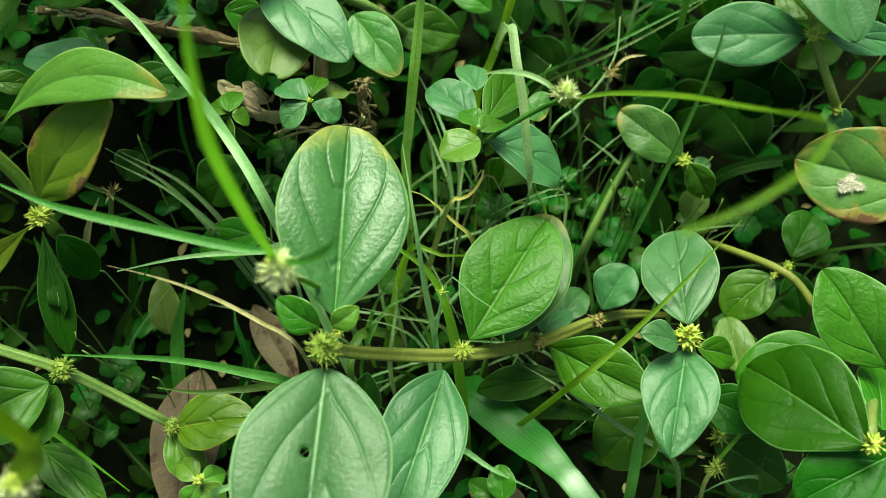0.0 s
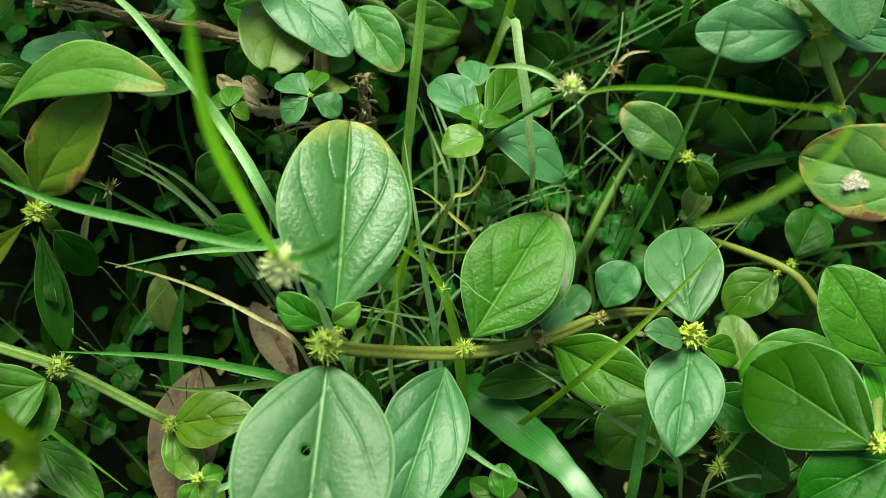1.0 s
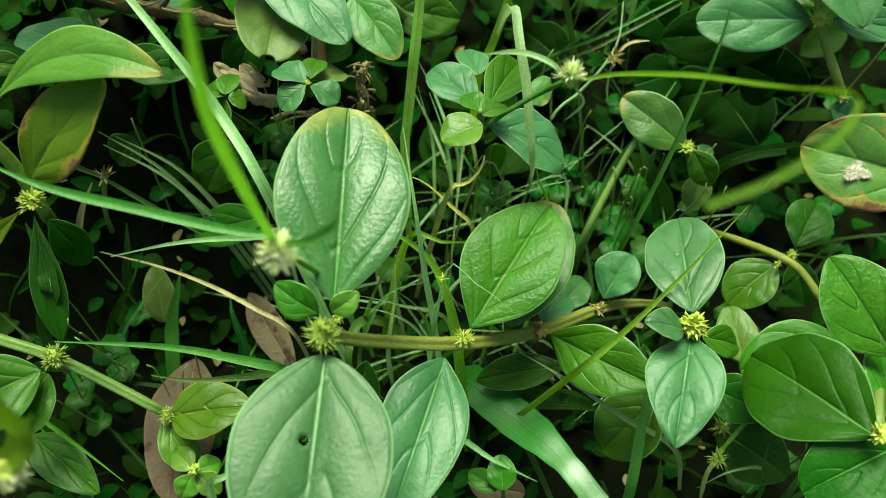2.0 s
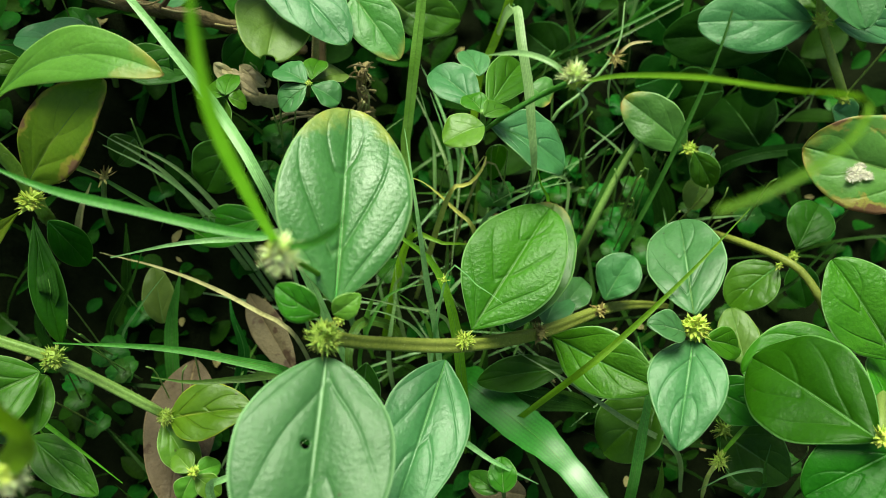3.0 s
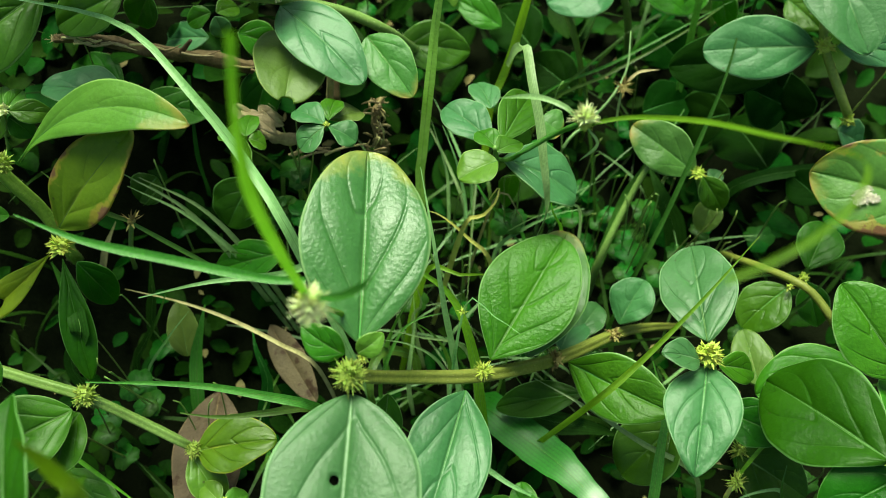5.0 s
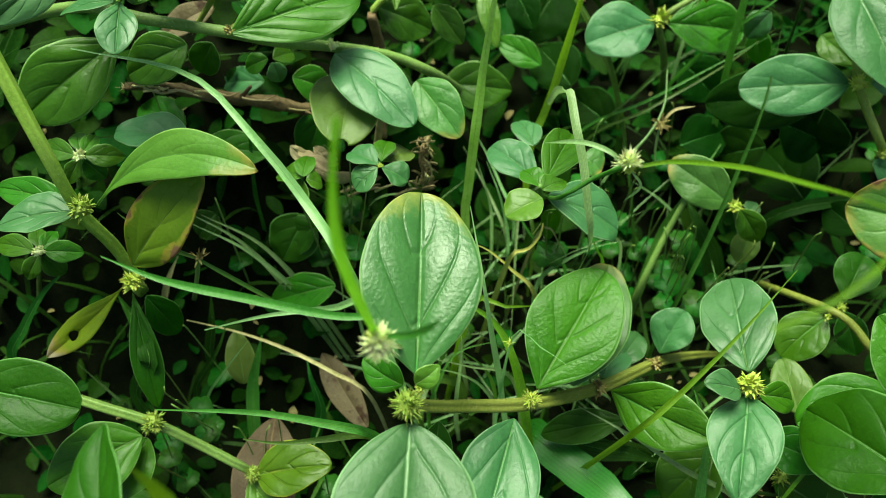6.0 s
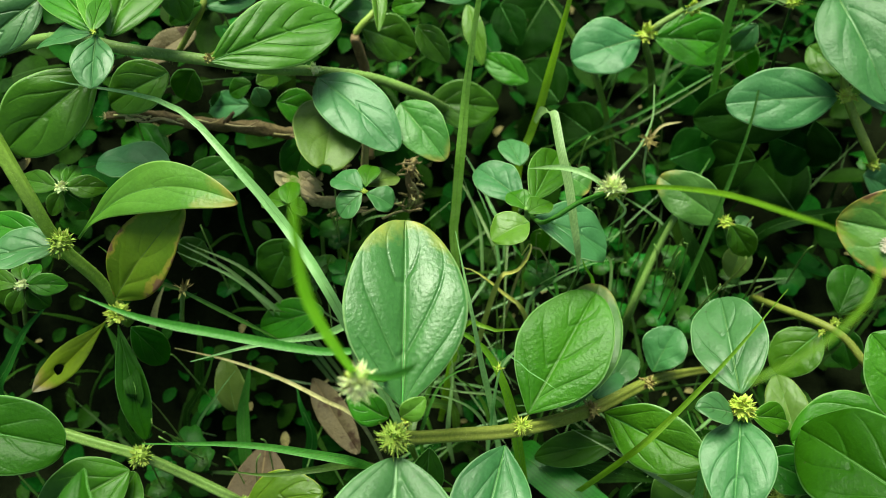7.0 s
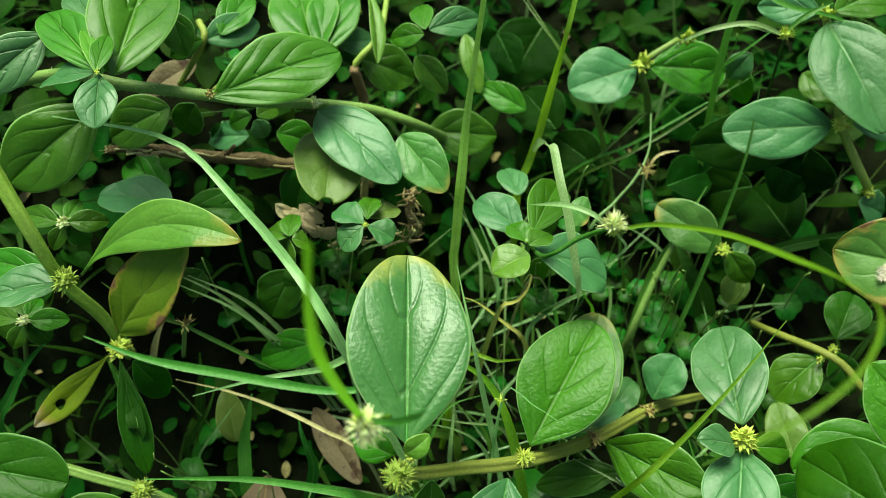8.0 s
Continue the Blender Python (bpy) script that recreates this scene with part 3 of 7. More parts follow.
def spikes_mesh(radius, count, length, thick, up=(0, 0, 1), spread=-0.3, core=0.55, bulge=1.0):
    """A tuft of pointed bracts or florets round a small lumpy core."""
    verts, faces = [], []
    up = unit(up)
    ring, sides = 6, 8
    for i in range(ring + 1):
        for k in range(sides):
            a, b = math.pi * i / ring, 2 * math.pi * k / sides
            r = radius * core * (1 + 0.25 * random.uniform(-1, 1))
            verts.append((r * math.sin(a) * math.cos(b), r * math.sin(a) * math.sin(b), r * math.cos(a)))
    for i in range(ring):
        for k in range(sides):
            q = (k + 1) % sides
            faces.append((i * sides + k, (i + 1) * sides + k, (i + 1) * sides + q, i * sides + q))
    for c in range(count):
        while True:
            d = unit([random.gauss(0, 1) for _ in range(3)])
            if np.dot(d, up) > spread:
                break
        a = unit(np.cross(d, (0.31, 0.77, 0.55)))
        b = np.cross(d, a)
        size = length * random.uniform(0.6, 1.15)
        root = d * radius * core * 0.8
        bow = np.array([random.gauss(0, 1) for _ in range(3)]) * size * 0.16
        start = len(verts)
        for s, w in ((0, 0.7), (0.45, bulge), (1, 0.12)):
            for k in range(4):
                t = math.pi / 2 * k
                flat = 1.0 if k % 2 == 0 else 0.45
                verts.append(tuple(root + d * size * s + bow * s * s + (a * math.cos(t) + b * math.sin(t)) * thick * w * flat))
        for i in range(2):
            for k in range(4):
                q = (k + 1) % 4
                faces.append((start + i * 4 + k, start + i * 4 + q, start + i * 4 + 4 + q, start + i * 4 + 4 + k))
        faces.append((start + 8, start + 9, start + 10, start + 11))
    return mesh_of("cluster", verts, faces, flat=True)


def cluster(plant, at, radius, material="cluster", count=46, name="flower_tuft", label="", length=0.6, thick=0.18, **shape):
    return part(name, spikes_mesh(radius, count, radius * length, radius * thick, **shape), material, plant, at, label)


def clover_leaflet(size):
    """A heart-shaped leaflet, folded slightly along the middle."""
    verts, faces, n = [(0, 0, 0)], [], 14
    for k in range(n + 1):
        a = -1.25 + 2.5 * k / n
        r = size * (1.0 - 0.16 * math.exp(-(a / 0.22) ** 2)) * (0.55 + 0.45 * math.cos(a * 0.9) ** 0.5)
        verts.append((r * math.cos(a), r * math.sin(a) * 0.8, 0.18 * abs(r * math.sin(a))))
    count = len(verts)
    verts += [(x, y, z - 0.0002) for x, y, z in verts]
    for k in range(1, n + 1):
        faces.append((0, k, k + 1))
        faces.append((count, count + k + 1, count + k))
        faces.append((k, count + k, count + k + 1, k + 1))
    return mesh_of("leaflet", verts, faces)


def rooted(x, y):
    return (x, y, ground_height(x, y) - 0.002)


def hairs(plant, points, radius, count, length=0.0008):
    """Short pale hairs standing out all round a stem."""
    origin, line = np.array(points[0]), curve_points(points, 80)
    verts, faces = [], []
    for _ in range(count):
        i = random.randrange(2, 79)
        along = unit(line[i + 1] - line[i - 1])
        out = unit(np.cross(along, [random.gauss(0, 1) for _ in range(3)]))
        side = np.cross(along, out) * 0.00005
        foot = line[i] - origin + out * radius * 0.9 + along * random.uniform(-0.0005, 0.0005)
        tip = foot + (out + along * random.uniform(-0.4, 0.4)) * length * random.uniform(0.5, 1.1)
        k = len(verts)
        verts += [tuple(foot + side), tuple(foot - side), tuple(foot + along * 0.00008), tuple(tip)]
        faces += [(k, k + 1, k + 3), (k + 1, k + 2, k + 3), (k + 2, k, k + 3)]
    return part("stem_hairs", mesh_of("hairs", verts, faces), "hair", plant, points[0], "fine pale hairs")


# ---- weeds, one plant after the other ----

weed = thing("trailing_weed", (0.0718, 0.1098, 0.0040), "trailing weed with olive stem and broad pale green leaves", "weed", "broad-leaved weeds")
stem(weed, [rooted(0.0798, 0.1183), (0.0584, 0.1034, 0.0160), (0.0459, 0.0982, 0.0230), (0.0260, 0.0854, 0.0360), (0.0050, 0.0739, 0.0550), (-0.0108, 0.0686, 0.0680), (-0.0205, 0.0632, 0.0830), (-0.0235, 0.0615, 0.0900)], [0.00091, 0.00122, 0.00134, 0.00155, 0.00167, 0.00168, 0.00153, 0.00146], "stem_brown", ridges=0.2, sides=24)
hairs(weed, [(0.0584, 0.1034, 0.0160), (0.0459, 0.0982, 0.0230), (0.0260, 0.0854, 0.0360), (0.0050, 0.0739, 0.0550), (-0.0108, 0.0686, 0.0680), (-0.0205, 0.0632, 0.0830), (-0.0235, 0.0615, 0.0900)], 0.00160, 420)
leaf(weed, (-0.0218, 0.0672, 0.0915), (-0.0206, 0.1098, 0.0998), 0.0266, (0.1694, -0.1932, 0.9664), "big", label="large pale green leaf with a yellowed tip", peak=0.49, round_=0.58, bend=0.05, fold=0.22, quilt=1.3, wave=0.015, taper=0.18, veins=2.5, sweep=0.72)
leaf(weed, (-0.0246, 0.0645, 0.0920), (-0.0330, 0.0689, 0.0958), 0.0073, (-0.0148, -0.6713, 0.7411), "mid", peak=0.45, bend=0.1)
leaf(weed, (-0.0219, 0.0643, 0.0930), (-0.0166, 0.0670, 0.0959), 0.0050, (-0.0113, -0.7171, 0.6969), "lime", bend=0.12)
leaf(weed, (-0.0232, 0.0573, 0.0885), (-0.0252, 0.0154, 0.0875), 0.0285, (0.1133, -0.0279, 0.9932), "pale", label="broad pale green leaf with a small round hole", peak=0.47, round_=0.56, bend=0.05, fold=0.2, quilt=1.2, wave=0.02, taper=0.05, veins=2.3, sweep=0.7, hole=(0.41, 0.55, 0.0010))
leaf(weed, (0.0003, 0.0686, 0.0585), (-0.0115, 0.0308, 0.0610), 0.0192, (0.1992, 0.0969, 0.9751), "pale", peak=0.45, round_=0.62, fold=0.2, bend=0.05, taper=0.3, quilt=1.0, veins=2.4)
leaf(weed, (0.0067, 0.0774, 0.0560), (0.0269, 0.1082, 0.0631), 0.0239, (0.0096, -0.2297, 0.9732), "deep", label="broad matt green leaf with raised veins", peak=0.5, round_=0.6, fold=0.2, bend=0.05, quilt=1.2, wave=0.02, taper=0.25, veins=3.2, sweep=0.5)
leaf(weed, (0.0172, 0.0825, 0.0450), (0.0302, 0.1170, 0.0520), 0.0203, (-0.0608, -0.2855, 0.9564), "red", peak=0.5, round_=0.62)
leaf(weed, (0.0289, 0.0840, 0.0370), (0.0511, 0.0653, 0.0490), 0.0167, (-0.6158, -0.2519, 0.7466), "deep", peak=0.55, round_=0.7, fold=0.3)
leaf(weed, (0.0336, 0.0775, 0.0300), (0.0093, 0.0768, 0.0220), 0.0100, (-0.3089, -0.0864, 0.9472), "dark", peak=0.5)
leaf(weed, (0.0469, 0.1001, 0.0260), (0.0542, 0.1105, 0.0340), 0.0131, (-0.4644, -0.3133, 0.8284), "blue", peak=0.55, round_=0.6, fold=0.25)
leaf(weed, (0.0340, 0.0968, 0.0260), (0.0427, 0.1089, 0.0220), 0.0096, (0.2355, 0.1500, 0.9602), "blue", round_=0.6)
leaf(weed, (0.0283, 0.0907, 0.0300), (0.0365, 0.1083, 0.0200), 0.0115, (0.2456, 0.3890, 0.8879), "blue", round_=0.6)
cluster(weed, (-0.0235, 0.0603, 0.0910), 0.00368, "node", 170, length=0.55, thick=0.08, core=0.7, spread=-0.8)
cluster(weed, (-0.0212, 0.0657, 0.0880), 0.00161, "cluster", 20, name="bud")
cluster(weed, (0.0047, 0.0736, 0.0580), 0.00260, "cluster", 80, length=0.7, thick=0.08)
cluster(weed, (0.0254, 0.0845, 0.0380), 0.00307, "cluster_brown", 28)
cluster(weed, (0.0450, 0.0973, 0.0250), 0.00282, "cluster_brown", 26)

pair_weed = thing("weed", (0.0825, 0.0721, 0.0000), "weed with two opposite pale leaves round a yellow-green flower tuft", "weed", "broad-leaved weeds")
stem(pair_weed, [rooted(0.0852, 0.0910), (0.0700, 0.0788, 0.0300), (0.0571, 0.0725, 0.0660)], [0.00160, 0.00141, 0.00118], "stem")
leaf(pair_weed, (0.0568, 0.0761, 0.0680), (0.0599, 0.1064, 0.0610), 0.0182, (-0.2533, 0.2419, 0.9367), "pale", label="pale rounded upper leaf with dark specks", peak=0.52, round_=0.58, fold=0.1, bend=0.04)
leaf(pair_weed, (0.0553, 0.0696, 0.0690), (0.0478, 0.0447, 0.0700), 0.0163, (-0.1851, 0.0948, 0.9781), "pale", peak=0.42, round_=0.82, fold=0.2, bend=0.05)
leaf(pair_weed, (0.0528, 0.0699, 0.0720), (0.0437, 0.0704, 0.0760), 0.0079, (0.4056, 0.1118, 0.9072), "pale")
leaf(pair_weed, (0.0606, 0.0725, 0.0620), (0.0738, 0.0754, 0.0500), 0.0080, (0.6801, -0.2298, 0.6962), "mid")
leaf(pair_weed, (0.0674, 0.0695, 0.0380), (0.0838, 0.0623, 0.0360), 0.0125, (-0.0253, -0.3191, 0.9474), "dark")
leaf(pair_weed, (0.0604, 0.0706, 0.0280), (0.0438, 0.0584, 0.0160), 0.0182, (-0.4656, -0.2109, 0.8595), "mid", peak=0.55, round_=0.6)
leaf(pair_weed, (0.0762, 0.0628, 0.0200), (0.0923, 0.0505, 0.0200), 0.0171, (-0.1764, -0.2306, 0.9569), "dark")
cluster(pair_weed, (0.0553, 0.0715, 0.0710), 0.00333, "cluster", 90, length=0.5, thick=0.15, core=0.75)

right_weed = thing("weed", (0.1308, 0.0552, 0.0000), "dark green broad-leaved weed with paired leaves", "weed", "broad-leaved weeds")
stem(right_weed, [rooted(0.1379, 0.0697), (0.1087, 0.0552, 0.0400), (0.0925, 0.0482, 0.0680), (0.0960, 0.0557, 0.0640), (0.1068, 0.0667, 0.0500)], [0.00170, 0.00142, 0.00121, 0.00120, 0.00125], "stem")
leaf(right_weed, (0.0904, 0.0473, 0.0690), (0.0757, 0.0734, 0.0500), 0.0252, (-0.6099, 0.2123, 0.7635), "dark", peak=0.5, round_=0.62, fold=0.16, quilt=1.2)
leaf(right_weed, (0.1030, 0.0776, 0.0460), (0.0769, 0.0731, 0.0400), 0.0174, (-0.2153, -0.0546, 0.9750), "mid", peak=0.5, round_=0.6)
leaf(right_weed, (0.1038, 0.0679, 0.0620), (0.0900, 0.0884, 0.0720), 0.0189, (-0.1903, -0.5316, 0.8254), "deep", peak=0.5, round_=0.66)
leaf(right_weed, (0.0986, 0.0469, 0.0660), (0.0776, 0.0379, 0.0580), 0.0166, (-0.2986, -0.1447, 0.9434), "dark", peak=0.5, round_=0.6)
leaf(right_weed, (0.0997, 0.0537, 0.0600), (0.1081, 0.0742, 0.0500), 0.0127, (0.3304, 0.3013, 0.8945), "mid")
cluster(right_weed, (0.0907, 0.0469, 0.0710), 0.00286, "cluster", 34)

creeper = thing("creeping_weed", (0.1266, 0.0981, -0.0000), "creeping weed with arched olive stem and round leaves", "weed", "broad-leaved weeds")
stem(creeper, [rooted(0.1339, 0.0990), (0.1081, 0.0957, 0.0300), (0.1012, 0.1025, 0.0370), (0.0960, 0.1079, 0.0370), (0.0887, 0.1187, 0.0280), (0.0877, 0.1311, 0.0120)], [0.00002, 0.00123, 0.00125, 0.00117, 0.00113, 0.00112], "stem_brown")
leaf(creeper, (0.0954, 0.1071, 0.0340), (0.0826, 0.0986, 0.0260), 0.0143, (-0.4645, -0.1248, 0.8767), "mid", label="round dull green leaf", round_=0.55, peak=0.5)
leaf(creeper, (0.1027, 0.1132, 0.0340), (0.1115, 0.1273, 0.0360), 0.0131, (-0.1328, -0.0573, 0.9895), "dark", round_=0.55, peak=0.55)
leaf(creeper, (0.1030, 0.1108, 0.0300), (0.1084, 0.1007, 0.0200), 0.0095, (-0.1403, -0.7338, 0.6647), "dark")
cluster(creeper, (0.0987, 0.1083, 0.0380), 0.00194, "cluster", 18, name="bud")
cluster(creeper, (0.0944, 0.1057, 0.0370), 0.00145, "cluster", 14, name="bud")

small_weed = thing("weed", (0.0907, 0.1451, -0.0000), "slender weed with a red-tipped oval leaf", "weed", "broad-leaved weeds")
stem(small_weed, [rooted(0.0925, 0.1443), (0.0798, 0.1425, 0.0250), (0.0730, 0.1414, 0.0430)], [0.00001, 0.00109, 0.00102], "stem")
leaf(small_weed, (0.0717, 0.1411, 0.0440), (0.0532, 0.1536, 0.0520), 0.0143, (-0.0250, -0.5645, 0.8250), "red", peak=0.52, round_=0.58, fold=0.2, quilt=0.5)
leaf(small_weed, (0.0743, 0.1406, 0.0430), (0.0826, 0.1352, 0.0320), 0.0087, (-0.2, -0.55, 0.8), "mid")
leaf(small_weed, (0.0807, 0.1399, 0.0320), (0.0773, 0.1324, 0.0240), 0.0086, (-0.1, -0.3, 0.95), "olive", round_=0.55)
leaf(small_weed, (0.0797, 0.1442, 0.0350), (0.0831, 0.1486, 0.0350), 0.0052, (0.0638, -0.0494, 0.9967), "blue")
stem(small_weed, [rooted(0.0455, 0.1275), (0.0452, 0.1259, 0.0180), (0.0526, 0.1374, 0.0340), (0.0582, 0.1442, 0.0460)], [0.0013, 0.0013, 0.0011, 0.0009], "stem", "side_stem")
cluster(small_weed, (0.0719, 0.1394, 0.0460), 0.00269, "cluster", 26)

yellowing_weed = thing("weed", (0.1688, 0.1405, 0.0000), "weed with a yellowing brown-edged leaf", "weed", "broad-leaved weeds")
stem(yellowing_weed, [rooted(0.1786, 0.1573), (0.1363, 0.1217, 0.0500), (0.1278, 0.1174, 0.0620)], [0.00002, 0.00127, 0.00120], "stem")
leaf(yellowing_weed, (0.1275, 0.1158, 0.0630), (0.0948, 0.1263, 0.0650), 0.0252, (-0.1004, -0.4786, 0.8723), "sick", label="yellowing leaf with brown edges and a white fuzzy spot", peak=0.5, round_=0.62, bend=0.03, quilt=1.3)
fuzz = cluster(yellowing_weed, (0.1069, 0.1183, 0.0645), 0.00281, "cotton", 150, name="white_fuzz", length=0.7, thick=0.09, core=0.4, label="white cottony spot")
fuzz.scale = (1.15, 0.95, 0.22)
fuzz = cluster(yellowing_weed, (0.1094, 0.1175, 0.0645), 0.00177, "cotton", 150, name="white_fuzz", length=0.7, thick=0.09, core=0.4, label="white cottony spot")
fuzz.scale = (1.15, 0.95, 0.22)
fuzz = cluster(yellowing_weed, (0.1085, 0.1208, 0.0645), 0.00149, "cotton", 150, name="white_fuzz", length=0.7, thick=0.09, core=0.4, label="white cottony spot")
fuzz.scale = (1.15, 0.95, 0.22)
fuzz = cluster(yellowing_weed, (0.1050, 0.1165, 0.0645), 0.00147, "cotton", 150, name="white_fuzz", length=0.7, thick=0.09, core=0.4, label="white cottony spot")
fuzz.scale = (1.15, 0.95, 0.22)

bluish_weed = thing("weed", (0.1449, 0.1722, 0.0100), "bluish green weed with upright olive stem", "weed", "broad-leaved weeds")
stem(bluish_weed, [rooted(0.1489, 0.1924), (0.1196, 0.1566, 0.0500), (0.1104, 0.1640, 0.0640), (0.1065, 0.1682, 0.0710), (0.1046, 0.1744, 0.0800), (0.1040, 0.1934, 0.0880)], [0.00191, 0.00155, 0.00146, 0.00134, 0.00121, 0.00118], "stem_brown")
leaf(bluish_weed, (0.1036, 0.1655, 0.0710), (0.0719, 0.1661, 0.0700), 0.0181, (-0.0362, -0.5207, 0.8530), "blue", peak=0.52, round_=0.56, fold=0.1)
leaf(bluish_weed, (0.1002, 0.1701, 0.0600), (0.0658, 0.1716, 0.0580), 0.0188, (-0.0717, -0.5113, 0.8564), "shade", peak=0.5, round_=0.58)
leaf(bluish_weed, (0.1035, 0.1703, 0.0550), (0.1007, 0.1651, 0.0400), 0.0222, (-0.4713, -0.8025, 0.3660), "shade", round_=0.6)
leaf(bluish_weed, (0.1098, 0.1655, 0.0710), (0.1343, 0.1645, 0.0680), 0.0099, (0.0795, -0.5470, 0.8333), "pale")
leaf(bluish_weed, (0.1038, 0.1904, 0.0880), (0.1118, 0.1547, 0.0800), 0.0225, (-0.2552, -0.2656, 0.9297), "blue", label="large pale bluish leaf", peak=0.45, round_=0.62, fold=0.18)
leaf(bluish_weed, (0.1048, 0.1994, 0.0850), (0.0898, 0.2094, 0.0800), 0.0104, (-0.5205, -0.4028, 0.7529), "pale")
leaf(bluish_weed, (0.1094, 0.1989, 0.0850), (0.1338, 0.2097, 0.0850), 0.0143, (0.1598, -0.3619, 0.9184), "mid")
cluster(bluish_weed, (0.1049, 0.1635, 0.0730), 0.00320, "cluster", 30)
cluster(bluish_weed, (0.1180, 0.1538, 0.0520), 0.00271, "cluster", 24)
leaf(bluish_weed, (0.1151, 0.1514, 0.0500), (0.1276, 0.1533, 0.0400), 0.0113, (0.5880, -0.5004, 0.6355), "blue")
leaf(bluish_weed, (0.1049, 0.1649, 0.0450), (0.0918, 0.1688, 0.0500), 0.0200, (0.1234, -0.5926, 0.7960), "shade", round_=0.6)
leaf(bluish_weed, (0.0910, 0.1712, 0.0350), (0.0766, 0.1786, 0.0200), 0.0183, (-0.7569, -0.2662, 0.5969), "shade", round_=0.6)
cluster(bluish_weed, (0.1031, 0.1924, 0.0900), 0.00301, "cluster", 30)

far_weed = thing("weed", (0.0653, 0.2209, 0.0200), "weed with dull rounded leaves, many shade-toned, and spiky green tufts", "weed", "broad-leaved weeds")
stem(far_weed, [(0.0675, 0.2163, 0.0150), (0.0583, 0.2015, 0.0500), (0.0543, 0.2004, 0.0660), (0.0662, 0.2070, 0.0700)], [0.00156, 0.00137, 0.00118, 0.00093], "stem")
leaf(far_weed, (0.0516, 0.1983, 0.0670), (0.0291, 0.1915, 0.0660), 0.0194, (0.0613, -0.3406, 0.9382), "blue", peak=0.52, round_=0.58)
leaf(far_weed, (0.0587, 0.2055, 0.0600), (0.0857, 0.2066, 0.0540), 0.0178, (0.2046, -0.5396, 0.8167), "deep", peak=0.5, round_=0.58)
leaf(far_weed, (0.0881, 0.1984, 0.0700), (0.0828, 0.1976, 0.0600), 0.0083, (-0.6313, -0.6685, 0.3931), "pale")
leaf(far_weed, (0.0888, 0.2089, 0.0550), (0.0955, 0.2040, 0.0400), 0.0084, (0.0300, -0.9464, 0.3216), "mid")
cluster(far_weed, (0.0528, 0.1964, 0.0700), 0.00401, "cluster", 34)
cluster(far_weed, (0.0683, 0.2046, 0.0720), 0.00331, "cluster", 36)

rosette = thing("weed_shoot", (0.0137, 0.1695, 0.0000), "leafy rosette of fresh rounded leaves", "weed", "broad-leaved weeds")
stem(rosette, [rooted(0.0139, 0.1777), (0.0104, 0.1339, 0.0600), (0.0089, 0.1224, 0.0830)], [0.00001, 0.00094, 0.00069], "stem")
leaf(rosette, (0.0084, 0.1291, 0.0770), (-0.0033, 0.1414, 0.0770), 0.0114, (-0.0401, -0.0379, 0.9985), "blue", round_=0.58, peak=0.55, fold=0.2)
leaf(rosette, (0.0110, 0.1282, 0.0780), (0.0213, 0.1529, 0.0680), 0.0113, (0.1907, 0.0147, 0.9815), "mid", round_=0.58, peak=0.52, fold=0.25)
leaf(rosette, (0.0112, 0.1236, 0.0770), (0.0312, 0.1197, 0.0660), 0.0182, (0.1903, 0.0504, 0.9804), "pale", round_=0.5, peak=0.57)
leaf(rosette, (0.0091, 0.1184, 0.0830), (-0.0005, 0.1140, 0.0820), 0.0111, (-0.1264, 0.0425, 0.9911), "lime", round_=0.58, peak=0.5, quilt=0.6)
leaf(rosette, (0.0092, 0.1227, 0.0820), (0.0049, 0.1303, 0.0800), 0.0066, (-0.0219, 0.2502, 0.9680), "mid", peak=0.5, quilt=0.6)
leaf(rosette, (0.0091, 0.1212, 0.0830), (0.0154, 0.1256, 0.0810), 0.0072, (0.1701, 0.2077, 0.9633), "mid", peak=0.5, quilt=0.6)
leaf(rosette, (0.0101, 0.1545, 0.0600), (0.0066, 0.1693, 0.0550), 0.0089, (0.0050, 0.3205, 0.9472), "pale", round_=0.55)
leaf(rosette, (0.0225, 0.1416, 0.0700), (0.0283, 0.1384, 0.0680), 0.0112, (0.3131, -0.0195, 0.9495), "red", round_=0.55)
leaf(rosette, (0.0158, 0.1375, 0.0500), (0.0153, 0.1402, 0.0300), 0.0062, (0.1043, 0.9858, 0.1316), "mid", round_=0.55)

seedling = thing("seedling", (-0.0463, 0.1719, 0.0200), "small four-leaved seedling with pale green centre", "seedling")
stem(seedling, [rooted(-0.0466, 0.1805), (-0.0337, 0.1313, 0.0820)], [0.00084, 0.00057], "stem")
leaf(seedling, (-0.0338, 0.1310, 0.0830), (-0.0419, 0.1366, 0.0820), 0.0082, (-0.0107, 0.1620, 0.9867), "blue", peak=0.6, round_=0.55, fold=0.25)
leaf(seedling, (-0.0340, 0.1301, 0.0830), (-0.0403, 0.1254, 0.0800), 0.0089, (-0.3268, -0.1561, 0.9321), "pale", peak=0.6, round_=0.55, fold=0.15)
leaf(seedling, (-0.0328, 0.1299, 0.0830), (-0.0260, 0.1275, 0.0800), 0.0083, (0.4011, 0.0077, 0.9160), "blue", peak=0.6, round_=0.55, fold=0.25)
leaf(seedling, (-0.0330, 0.1320, 0.0830), (-0.0323, 0.1417, 0.0800), 0.0060, (0.0626, 0.2907, 0.9548), "mid", peak=0.6, round_=0.55)
leaf(seedling, (-0.0335, 0.1363, 0.0780), (-0.0259, 0.1417, 0.0750), 0.0096, (0.2100, 0.2348, 0.9491), "olive", peak=0.6, round_=0.55)
cluster(seedling, (-0.0328, 0.1283, 0.0860), 0.00111, "cluster", 14, name="bud")

